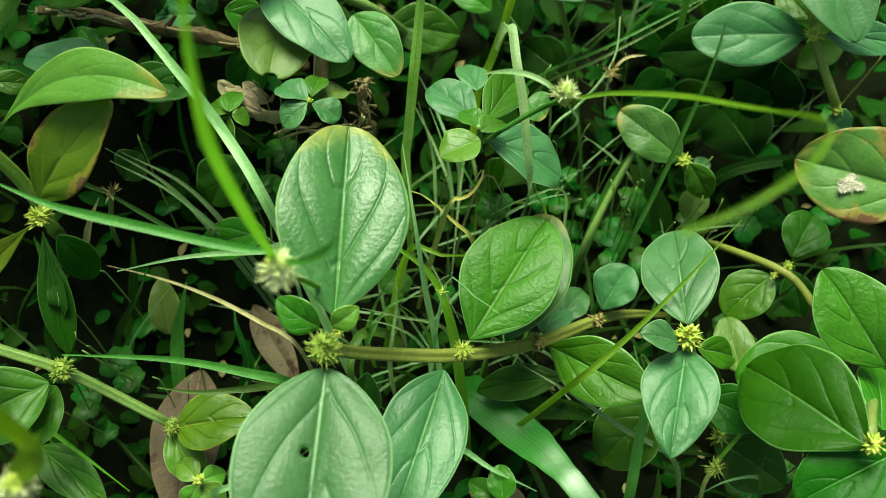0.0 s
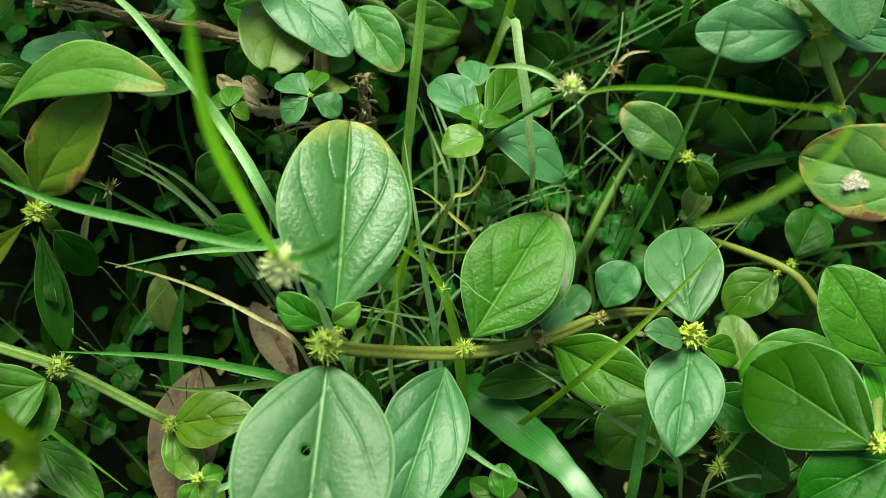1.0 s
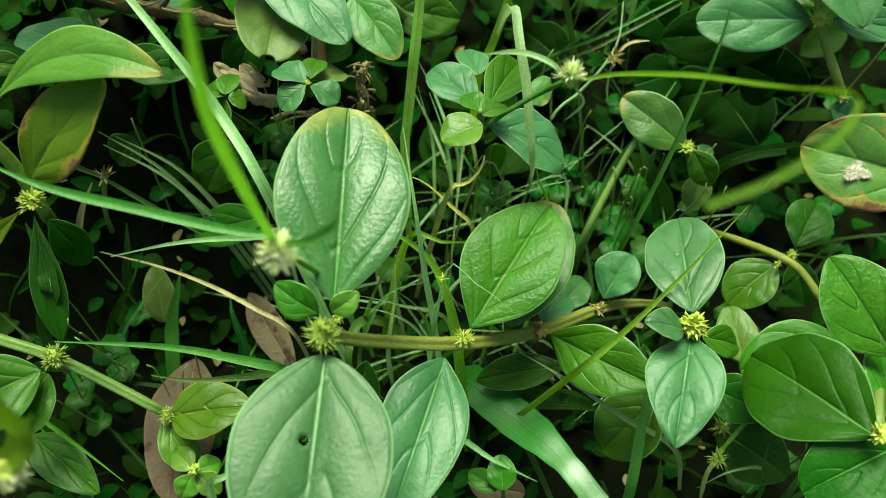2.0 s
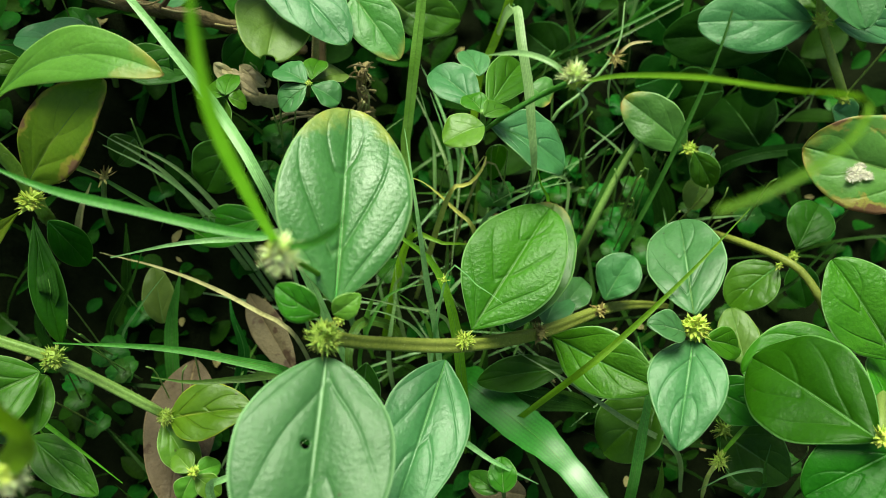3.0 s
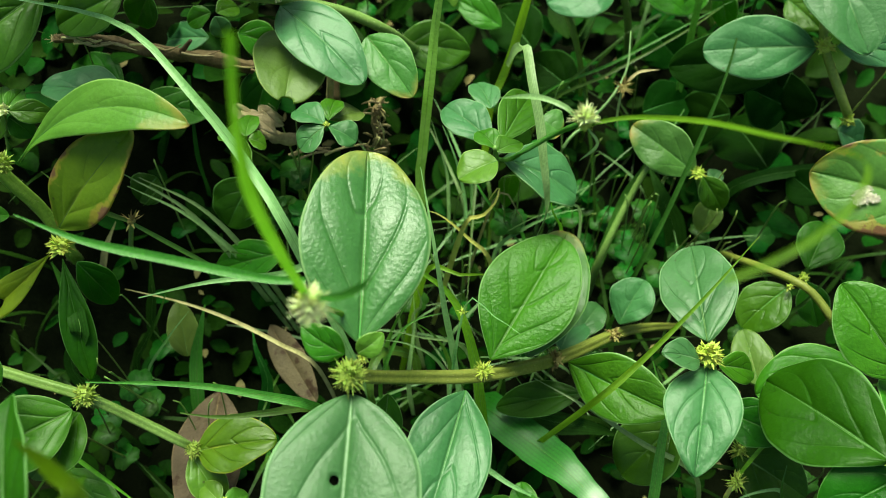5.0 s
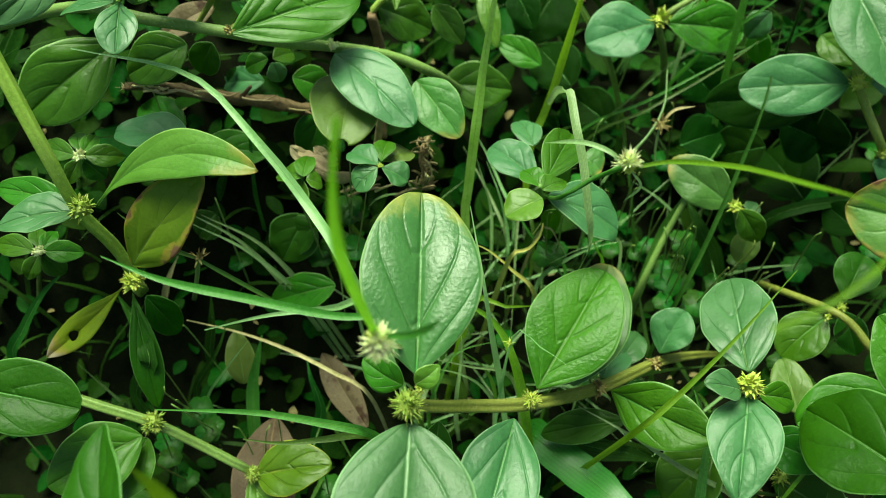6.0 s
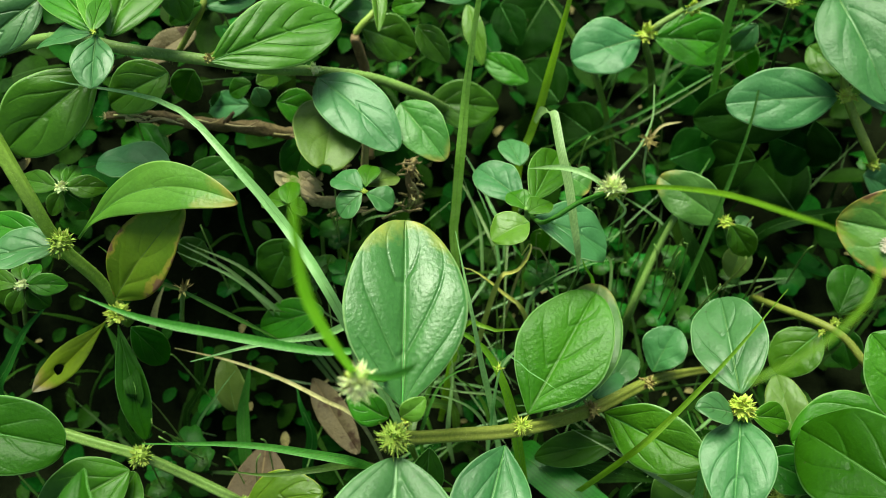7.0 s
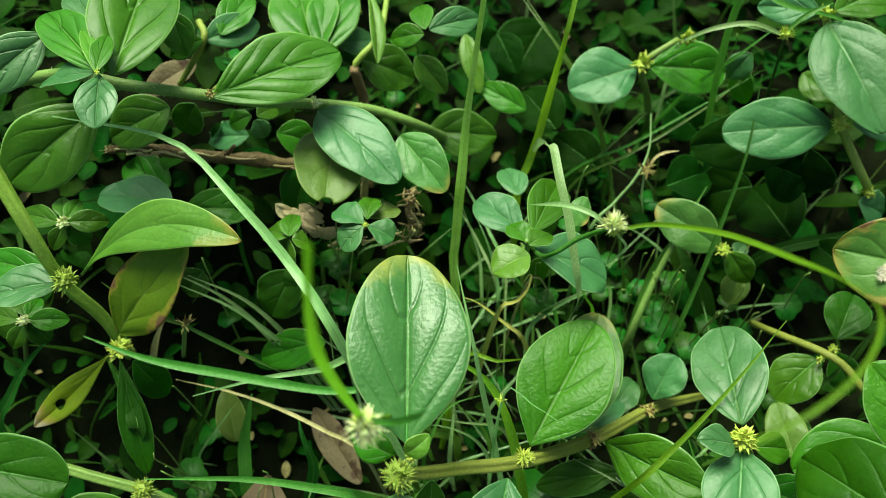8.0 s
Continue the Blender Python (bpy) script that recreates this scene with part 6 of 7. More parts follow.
grass([rooted(0.0299, 0.1214), (0.0299, 0.1214, 0.0400), (0.0266, 0.1223, 0.0520), (0.0251, 0.1235, 0.0580)], 0.00180, "grass_lime")
grass([rooted(-0.0155, 0.0862), (-0.0155, 0.0862, 0.0200), (-0.0132, 0.0977, 0.0340), (-0.0133, 0.1036, 0.0400)], 0.00140, "grass_pale")
grass([rooted(-0.0237, 0.0844), (-0.0237, 0.0844, 0.0200), (-0.0186, 0.0933, 0.0320), (-0.0134, 0.0976, 0.0360), (-0.0038, 0.1003, 0.0360)], 0.00120, "grass")
grass([rooted(-0.0040, 0.0862), (-0.0040, 0.0862, 0.0200), (-0.0078, 0.0890, 0.0300), (-0.0147, 0.0906, 0.0360), (-0.0224, 0.0913, 0.0380)], 0.00110, "grass_pale")
grass([rooted(0.0871, 0.2076), (0.0971, 0.2176, 0.0300), (0.1102, 0.2108, 0.0500), (0.1221, 0.2102, 0.0600)], 0.00139, "grass_dark")
grass([rooted(0.0661, 0.2088), (0.0701, 0.2188, 0.0400), (0.0662, 0.2071, 0.0650), (0.0689, 0.2025, 0.0750), (0.0817, 0.2032, 0.0780), (0.0983, 0.2067, 0.0700)], 0.00127, "grass_pale", n=36)
grass([rooted(0.0771, 0.1761), (0.0771, 0.1961, 0.0900), (0.0906, 0.1901, 0.0950), (0.1068, 0.1895, 0.0900), (0.1236, 0.1882, 0.0800)], 0.00233, "grass")
grass([rooted(-0.1544, 0.0930), (-0.1514, 0.0990, 0.0300), (-0.1421, 0.1034, 0.0450), (-0.1334, 0.1091, 0.0550), (-0.1238, 0.1136, 0.0620)], 0.00387, "grass_dark", "dull green grass leaf with blunt tip")
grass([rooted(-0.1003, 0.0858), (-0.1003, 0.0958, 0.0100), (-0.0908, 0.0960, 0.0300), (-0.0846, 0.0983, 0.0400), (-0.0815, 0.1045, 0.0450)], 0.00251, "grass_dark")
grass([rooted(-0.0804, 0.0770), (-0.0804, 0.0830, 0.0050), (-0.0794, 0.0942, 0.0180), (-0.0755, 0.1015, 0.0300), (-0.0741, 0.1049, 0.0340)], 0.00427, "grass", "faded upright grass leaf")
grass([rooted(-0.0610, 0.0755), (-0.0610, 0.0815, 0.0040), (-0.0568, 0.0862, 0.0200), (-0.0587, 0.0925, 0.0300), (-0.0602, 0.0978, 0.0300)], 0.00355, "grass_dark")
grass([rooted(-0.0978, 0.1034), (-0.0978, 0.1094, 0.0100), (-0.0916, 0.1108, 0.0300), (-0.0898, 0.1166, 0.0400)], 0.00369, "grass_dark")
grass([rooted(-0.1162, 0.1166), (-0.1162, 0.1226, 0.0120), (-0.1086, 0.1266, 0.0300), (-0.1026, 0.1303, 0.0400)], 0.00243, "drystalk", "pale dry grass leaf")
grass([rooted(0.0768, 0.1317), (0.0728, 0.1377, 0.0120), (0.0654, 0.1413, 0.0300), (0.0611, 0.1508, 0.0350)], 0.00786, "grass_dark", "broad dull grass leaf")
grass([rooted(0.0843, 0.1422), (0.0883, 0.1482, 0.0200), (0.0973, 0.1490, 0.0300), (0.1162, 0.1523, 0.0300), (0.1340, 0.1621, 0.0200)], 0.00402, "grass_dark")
grass([rooted(0.0843, 0.1102), (0.0883, 0.1122, 0.0200), (0.0910, 0.1007, 0.0260), (0.1000, 0.1033, 0.0300), (0.1083, 0.1105, 0.0340), (0.1178, 0.1186, 0.0300)], 0.00149, "grass_dark")
grass([rooted(-0.1221, 0.0688), (-0.1121, 0.0668, 0.0200), (-0.0974, 0.0580, 0.0260), (-0.0841, 0.0490, 0.0200)], 0.00151, "grass_lime")
grass([rooted(-0.0055, 0.0632), (0.0025, 0.0612, 0.0200), (0.0129, 0.0535, 0.0260), (0.0252, 0.0490, 0.0200)], 0.00180, "grass_pale")
grass([rooted(0.0897, 0.0500), (0.0857, 0.0520, 0.0200), (0.0744, 0.0500, 0.0280), (0.0674, 0.0475, 0.0200)], 0.00118, "grass_pale")
grass([rooted(0.0877, 0.0442), (0.0877, 0.0482, 0.0100), (0.0820, 0.0510, 0.0300), (0.0822, 0.0552, 0.0360)], 0.00175, "grass")
grass([rooted(0.0595, 0.0457), (0.0595, 0.0497, 0.0100), (0.0559, 0.0524, 0.0300)], 0.00235, "grass")
grass([rooted(-0.0622, 0.0413), (-0.0582, 0.0453, 0.0300), (-0.0514, 0.0474, 0.0360), (-0.0451, 0.0569, 0.0300)], 0.00254, "grass_pale")
grass([rooted(-0.0141, 0.0973), (-0.0141, 0.0933, 0.0200), (-0.0231, 0.0907, 0.0300), (-0.0256, 0.0788, 0.0300), (-0.0225, 0.0759, 0.0100)], 0.00281, "grass")
grass([rooted(-0.1151, 0.0875), (-0.1151, 0.0915, 0.0200), (-0.0976, 0.0875, 0.0550), (-0.1063, 0.1017, 0.0500), (-0.1245, 0.1225, 0.0300)], 0.00517, "grass_dark", "narrow dark grass leaf")

twig = thing("twig", (-0.1059, 0.1596, 0.0850), "broken dead brown twig lying on the bank", "twig")
stem(twig, [(-0.1088, 0.1611, 0.0840), (-0.0981, 0.1620, 0.0830), (-0.0856, 0.1608, 0.0800), (-0.0742, 0.1638, 0.0740), (-0.0596, 0.1682, 0.0640), (-0.0451, 0.1782, 0.0450)], [0.00114, 0.00148, 0.00182, 0.00170, 0.00213, 0.00231], "bark", rough=0.7, sides=14)
stem(twig, [(-0.0762, 0.1617, 0.0780), (-0.0726, 0.1618, 0.0820)], [0.00083, 0.00049], "bark", "side_stub")
cluster(twig, (-0.1088, 0.1611, 0.0840), 0.00147, "drystalk", 14, name="splintered_end", label="pale splintered end", length=1.2, thick=0.12)
stem(twig, [(-0.0594, 0.1639, 0.0680), (-0.0556, 0.1629, 0.0677), (-0.0507, 0.1647, 0.0676)], [0.00038, 0.00035, 0.00014], "fibre", "bark_fibre", sides=5)
stem(twig, [(-0.1056, 0.1594, 0.0862), (-0.1021, 0.1594, 0.0859), (-0.0974, 0.1590, 0.0858)], [0.00036, 0.00032, 0.00013], "drystalk", "bark_fibre", sides=5)
stem(twig, [(-0.0758, 0.1603, 0.0789), (-0.0721, 0.1595, 0.0786), (-0.0667, 0.1592, 0.0785)], [0.00036, 0.00033, 0.00013], "drystalk", "bark_fibre", sides=5)
stem(twig, [(-0.0824, 0.1594, 0.0824), (-0.0786, 0.1581, 0.0821), (-0.0749, 0.1602, 0.0820)], [0.00036, 0.00033, 0.00013], "fibre", "bark_fibre", sides=5)
stem(twig, [(-0.1021, 0.1575, 0.0858), (-0.0988, 0.1581, 0.0855), (-0.0950, 0.1591, 0.0854)], [0.00035, 0.00032, 0.00013], "drystalk", "bark_fibre", sides=5)
stem(twig, [(-0.0935, 0.1590, 0.0846), (-0.0898, 0.1579, 0.0843), (-0.0855, 0.1562, 0.0842)], [0.00036, 0.00032, 0.00013], "drystalk", "bark_fibre", sides=5)
stem(twig, [(-0.1046, 0.1596, 0.0860), (-0.1011, 0.1597, 0.0857), (-0.0953, 0.1570, 0.0856)], [0.00036, 0.00032, 0.00013], "fibre", "bark_fibre", sides=5)
stem(twig, [(-0.0880, 0.1586, 0.0839), (-0.0846, 0.1588, 0.0836), (-0.0788, 0.1574, 0.0835)], [0.00036, 0.00032, 0.00013], "drystalk", "bark_fibre", sides=5)
stem(twig, [(-0.1022, 0.1587, 0.0857), (-0.0986, 0.1579, 0.0854), (-0.0957, 0.1586, 0.0853)], [0.00036, 0.00032, 0.00013], "drystalk", "bark_fibre", sides=5)
stem(twig, [(-0.0638, 0.1626, 0.0710), (-0.0600, 0.1621, 0.0707), (-0.0568, 0.1624, 0.0706)], [0.00038, 0.00034, 0.00014], "fibre", "bark_fibre", sides=5)
stem(twig, [(-0.0954, 0.1583, 0.0849), (-0.0920, 0.1587, 0.0846), (-0.0884, 0.1577, 0.0845)], [0.00036, 0.00032, 0.00013], "drystalk", "bark_fibre", sides=5)
stem(twig, [(-0.1003, 0.1582, 0.0855), (-0.0966, 0.1571, 0.0852), (-0.0909, 0.1582, 0.0851)], [0.00035, 0.00032, 0.00013], "drystalk", "bark_fibre", sides=5)
stem(twig, [(-0.0737, 0.1605, 0.0778), (-0.0701, 0.1602, 0.0775), (-0.0657, 0.1624, 0.0774)], [0.00037, 0.00033, 0.00013], "fibre", "bark_fibre", sides=5)
stem(twig, [(-0.1024, 0.1593, 0.0857), (-0.0988, 0.1592, 0.0854), (-0.0952, 0.1587, 0.0853)], [0.00036, 0.00032, 0.00013], "drystalk", "bark_fibre", sides=5)
dry_root = thing("dry_root", (-0.0245, 0.1592, 0.0400), "tangled dry brown roots and stalk base", "dry stalk")
stem(dry_root, [rooted(-0.0262, 0.1791), (-0.0233, 0.1522, 0.0500), (-0.0243, 0.1552, 0.0580), (-0.0218, 0.1590, 0.0600)], [0.00236, 0.00196, 0.00157, 0.00070], "fibre", rough=0.9, sides=14)
stem(dry_root, [(-0.0367, 0.1688, 0.0660), (-0.0379, 0.1674, 0.0580), (-0.0410, 0.1710, 0.0400)], [0.0011, 0.0011, 0.0012], "drystalk", "dry_stalk", ridges=0.12, rough=0.2, sides=12)
stem(dry_root, [(-0.0433, 0.1459, 0.0580), (-0.0488, 0.1431, 0.0620), (-0.0540, 0.1465, 0.0600), (-0.0591, 0.1579, 0.0500)], [0.00155, 0.00168, 0.00154, 0.00127], "drystalk", "broken_stalk", rough=0.6, sides=12)
stem(dry_root, [(-0.0227, 0.1420, 0.0629), (-0.0217, 0.1394, 0.0659), (-0.0237, 0.1397, 0.0609)], [0.00040, 0.00029, 0.00013], "drystalk", "rootlet", sides=5)
stem(dry_root, [(-0.0242, 0.1591, 0.0586), (-0.0242, 0.1574, 0.0616), (-0.0258, 0.1601, 0.0566)], [0.00042, 0.00031, 0.00014], "fibre", "rootlet", sides=5)
stem(dry_root, [(-0.0228, 0.1488, 0.0566), (-0.0211, 0.1471, 0.0596), (-0.0195, 0.1494, 0.0546)], [0.00042, 0.00031, 0.00014], "fibre", "rootlet", sides=5)
stem(dry_root, [(-0.0223, 0.1483, 0.0618), (-0.0217, 0.1454, 0.0648), (-0.0206, 0.1461, 0.0598)], [0.00041, 0.00030, 0.00014], "drystalk", "rootlet", sides=5)
stem(dry_root, [(-0.0233, 0.1374, 0.0630), (-0.0202, 0.1360, 0.0660), (-0.0197, 0.1392, 0.0610)], [0.00040, 0.00029, 0.00013], "fibre", "rootlet", sides=5)
stem(dry_root, [(-0.0249, 0.1479, 0.0563), (-0.0262, 0.1466, 0.0593), (-0.0277, 0.1507, 0.0543)], [0.00042, 0.00031, 0.00014], "fibre", "rootlet", sides=5)
stem(dry_root, [(-0.0239, 0.1529, 0.0599), (-0.0265, 0.1510, 0.0629), (-0.0286, 0.1532, 0.0579)], [0.00041, 0.00031, 0.00014], "drystalk", "rootlet", sides=5)
stem(dry_root, [(-0.0237, 0.1585, 0.0549), (-0.0230, 0.1547, 0.0579), (-0.0228, 0.1558, 0.0529)], [0.00043, 0.00031, 0.00014], "fibre", "rootlet", sides=5)
stem(dry_root, [(-0.0226, 0.1448, 0.0577), (-0.0226, 0.1455, 0.0607), (-0.0242, 0.1508, 0.0557)], [0.00041, 0.00031, 0.00014], "fibre", "rootlet", sides=5)
stem(dry_root, [(-0.0231, 0.1547, 0.0564), (-0.0222, 0.1531, 0.0594), (-0.0249, 0.1555, 0.0544)], [0.00042, 0.00031, 0.00014], "drystalk", "rootlet", sides=5)
stem(dry_root, [(-0.0225, 0.1452, 0.0600), (-0.0238, 0.1467, 0.0630), (-0.0232, 0.1505, 0.0580)], [0.00041, 0.00030, 0.00014], "fibre", "rootlet", sides=5)
stem(dry_root, [(-0.0242, 0.1562, 0.0595), (-0.0241, 0.1516, 0.0625), (-0.0228, 0.1562, 0.0575)], [0.00042, 0.00031, 0.00014], "fibre", "rootlet", sides=5)
stem(dry_root, [(-0.0222, 0.1452, 0.0633), (-0.0213, 0.1435, 0.0663), (-0.0230, 0.1494, 0.0613)], [0.00040, 0.00030, 0.00014], "drystalk", "rootlet", sides=5)
stem(dry_root, [(-0.0230, 0.1392, 0.0631), (-0.0223, 0.1399, 0.0661), (-0.0232, 0.1452, 0.0611)], [0.00040, 0.00030, 0.00014], "fibre", "rootlet", sides=5)
stem(dry_root, [(-0.0227, 0.1534, 0.0618), (-0.0204, 0.1474, 0.0648), (-0.0215, 0.1501, 0.0598)], [0.00041, 0.00030, 0.00014], "fibre", "rootlet", sides=5)
stem(dry_root, [(-0.0228, 0.1557, 0.0619), (-0.0250, 0.1536, 0.0649), (-0.0279, 0.1571, 0.0599)], [0.00041, 0.00031, 0.00014], "drystalk", "rootlet", sides=5)
stem(dry_root, [(-0.0240, 0.1550, 0.0604), (-0.0227, 0.1517, 0.0634), (-0.0199, 0.1535, 0.0584)], [0.00042, 0.00031, 0.00014], "fibre", "rootlet", sides=5)
stem(dry_root, [(-0.0248, 0.1556, 0.0588), (-0.0254, 0.1552, 0.0618), (-0.0254, 0.1620, 0.0568)], [0.00042, 0.00031, 0.00014], "fibre", "rootlet", sides=5)
stem(dry_root, [(-0.0219, 0.1533, 0.0548), (-0.0196, 0.1505, 0.0578), (-0.0206, 0.1538, 0.0528)], [0.00042, 0.00031, 0.00014], "drystalk", "rootlet", sides=5)
stem(dry_root, [(-0.0217, 0.1531, 0.0630), (-0.0220, 0.1501, 0.0660), (-0.0221, 0.1497, 0.0610)], [0.00041, 0.00030, 0.00014], "fibre", "rootlet", sides=5)
stem(dry_root, [(-0.0218, 0.1520, 0.0609), (-0.0205, 0.1501, 0.0639), (-0.0220, 0.1560, 0.0589)], [0.00041, 0.00030, 0.00014], "fibre", "rootlet", sides=5)
stem(dry_root, [(-0.0238, 0.1450, 0.0582), (-0.0216, 0.1429, 0.0612), (-0.0223, 0.1438, 0.0562)], [0.00041, 0.00030, 0.00014], "drystalk", "rootlet", sides=5)
stem(dry_root, [(-0.0222, 0.1448, 0.0560), (-0.0214, 0.1418, 0.0590), (-0.0196, 0.1466, 0.0540)], [0.00041, 0.00030, 0.00014], "fibre", "rootlet", sides=5)
stem(dry_root, [(-0.0214, 0.1425, 0.0623), (-0.0212, 0.1418, 0.0653), (-0.0240, 0.1438, 0.0603)], [0.00040, 0.00030, 0.00014], "fibre", "rootlet", sides=5)
stem(dry_root, [(-0.0244, 0.1438, 0.0568), (-0.0236, 0.1428, 0.0598), (-0.0231, 0.1476, 0.0548)], [0.00041, 0.00030, 0.00014], "drystalk", "rootlet", sides=5)
stem(dry_root, [(-0.0249, 0.1440, 0.0563), (-0.0252, 0.1417, 0.0593), (-0.0293, 0.1468, 0.0543)], [0.00041, 0.00030, 0.00014], "fibre", "rootlet", sides=5)
stem(dry_root, [(-0.0242, 0.1429, 0.0545), (-0.0260, 0.1427, 0.0575), (-0.0258, 0.1497, 0.0525)], [0.00041, 0.00031, 0.00014], "fibre", "rootlet", sides=5)
stem(dry_root, [(-0.0239, 0.1488, 0.0590), (-0.0212, 0.1455, 0.0620), (-0.0213, 0.1448, 0.0570)], [0.00041, 0.00030, 0.00014], "drystalk", "rootlet", sides=5)
stem(dry_root, [(-0.0236, 0.1618, 0.0547), (-0.0235, 0.1607, 0.0577), (-0.0213, 0.1659, 0.0527)], [0.00043, 0.00032, 0.00015], "fibre", "rootlet", sides=5)
stem(dry_root, [(-0.0246, 0.1553, 0.0598), (-0.0254, 0.1529, 0.0628), (-0.0278, 0.1554, 0.0578)], [0.00042, 0.00031, 0.00014], "fibre", "rootlet", sides=5)
stem(dry_root, [(-0.0230, 0.1590, 0.0555), (-0.0240, 0.1551, 0.0585), (-0.0240, 0.1550, 0.0535)], [0.00043, 0.00031, 0.00014], "drystalk", "rootlet", sides=5)
stem(dry_root, [(-0.0235, 0.1625, 0.0556), (-0.0211, 0.1585, 0.0586), (-0.0204, 0.1630, 0.0536)], [0.00043, 0.00032, 0.00014], "fibre", "rootlet", sides=5)
stem(dry_root, [(-0.0230, 0.1454, 0.0584), (-0.0237, 0.1425, 0.0614), (-0.0244, 0.1457, 0.0564)], [0.00041, 0.00030, 0.00014], "fibre", "rootlet", sides=5)
stem(dry_root, [(-0.0245, 0.1557, 0.0581), (-0.0224, 0.1555, 0.0611), (-0.0237, 0.1599, 0.0561)], [0.00042, 0.00031, 0.00014], "drystalk", "rootlet", sides=5)
stem(dry_root, [(-0.0476, 0.1446, 0.0500), (-0.0420, 0.1454, 0.0520), (-0.0353, 0.1477, 0.0500)], [0.00042, 0.00035, 0.00018], "drystalk", "rootlet", sides=5)
stem(dry_root, [(-0.0394, 0.1462, 0.0500), (-0.0339, 0.1471, 0.0520), (-0.0270, 0.1500, 0.0500)], [0.00042, 0.00035, 0.00018], "drystalk", "rootlet", sides=5)
stem(dry_root, [(-0.0502, 0.1463, 0.0500), (-0.0446, 0.1471, 0.0520), (-0.0378, 0.1488, 0.0500)], [0.00042, 0.00035, 0.00018], "drystalk", "rootlet", sides=5)
stem(dry_root, [(-0.0492, 0.1460, 0.0500), (-0.0436, 0.1469, 0.0520), (-0.0368, 0.1474, 0.0500)], [0.00042, 0.00035, 0.00018], "drystalk", "rootlet", sides=5)
stem(dry_root, [(-0.0330, 0.1443, 0.0500), (-0.0275, 0.1452, 0.0520), (-0.0207, 0.1468, 0.0500)], [0.00042, 0.00035, 0.00018], "drystalk", "rootlet", sides=5)
shrivelled_leaf = thing("shrivelled_leaf", (-0.0646, 0.1603, 0.0550), "crumpled tan dead leaves hanging on a stalk", "dead leaf")
leaf(shrivelled_leaf, (-0.0617, 0.1473, 0.0720), (-0.0551, 0.1437, 0.0700), 0.0042, (-0.2732, -0.7625, 0.5864), "papery", wave=0.12, bend=0.2)
leaf(shrivelled_leaf, (-0.0593, 0.1453, 0.0720), (-0.0543, 0.1401, 0.0700), 0.0055, (0.5653, 0.2497, 0.7862), "papery", wave=0.12, bend=0.2)
leaf(shrivelled_leaf, (-0.0567, 0.1433, 0.0720), (-0.0492, 0.1387, 0.0700), 0.0038, (0.0657, -0.2654, 0.9619), "papery", wave=0.12, bend=0.2)
leaf(shrivelled_leaf, (-0.0547, 0.1467, 0.0720), (-0.0480, 0.1430, 0.0700), 0.0039, (-0.2106, -0.7071, 0.6750), "papery", wave=0.12, bend=0.2)
leaf(shrivelled_leaf, (-0.0523, 0.1447, 0.0720), (-0.0478, 0.1411, 0.0700), 0.0043, (-0.3571, -0.7152, 0.6008), "papery", wave=0.12, bend=0.2)


# ---- dead leaves, twig and roots on the soil ----
def dead_leaf(base, tip, width, face, label):
    me = leaf_mesh(base, tip, width, face, 0.5, 0.6, 0.05, 0.25, 0.7, 0.08)
    me.materials.append(M["dead"])
    ob = new("dead_leaf", me)
    ob.location = base
    return tagged(ob, label, "dead leaf", "dead leaves")


dead_leaf((-0.0598, 0.1084, 0.0120), (-0.0438, 0.0831, 0.0120), 0.0098, (0.1, -0.4, 0.9), "curled reddish brown dead leaf on the soil")
dead_leaf((-0.0735, 0.0874, 0.0100), (-0.0737, 0.0455, 0.0120), 0.0192, (0.1, -0.4, 0.9), "brown spotted dead leaf lying on the soil")
dead_leaf((-0.1052, 0.1237, 0.0100), (-0.0891, 0.1216, 0.0100), 0.0055, (0.1, -0.4, 0.9), "brown dry leaf scrap on soil")
dead_leaf((-0.1072, 0.1911, 0.0750), (-0.0904, 0.1997, 0.0800), 0.0090, (0.1, -0.4, 0.9), "pale brown dry leaf on the bank")
dead_leaf((0.0074, 0.0522, 0.0060), (0.0234, 0.0490, 0.0060), 0.0097, (0.1, -0.4, 0.9), "brown dead leaf in the grass")


# ---- clovers in the gaps ----
def build_clover(size, height):
    plant = thing("clover", (0, 0, 0), "small dark green three-leaved clover", "clover", "clovers")
    part("stalk", tube_mesh([(0, 0, -0.03), (0.001, 0.001, height * 0.5), (0, 0, height)], [0.0003, 0.0002], 6), "stem", plant)
    for k in range(3):
        a = 2 * math.pi * k / 3 + random.uniform(-0.15, 0.15)
        ob = part("leaflet", clover_leaflet(size * random.uniform(0.9, 1.1)), "clover", plant, (0, 0, height))
        ob.rotation_euler = (random.uniform(-0.15, 0.15), random.uniform(-0.25, 0.1), a)
    return plant


CLOVERS = [build_clover(0.0048, 0.012), build_clover(0.0040, 0.016), build_clover(0.0055, 0.009)]
spots = random.Random(5)
for k, first in enumerate(CLOVERS):
    first.location = rooted(0.045 + 0.013 * k, 0.135 + 0.008 * k)
for k in range(40):
    x, y = spots.uniform(-0.13, 0.15), spots.uniform(0.03, 0.26)
    if k < 8:
        x, y = spots.gauss(0.055, 0.018), spots.gauss(0.130, 0.018)
    elif k < 16:
        x, y = spots.gauss(-0.075, 0.014), spots.gauss(0.068, 0.014)
    copy_thing(CLOVERS[k % 3], pose(x, y, ground_height(x, y), spots.uniform(-14, 14), spots.uniform(-14, 14), spots.uniform(0, 360)))

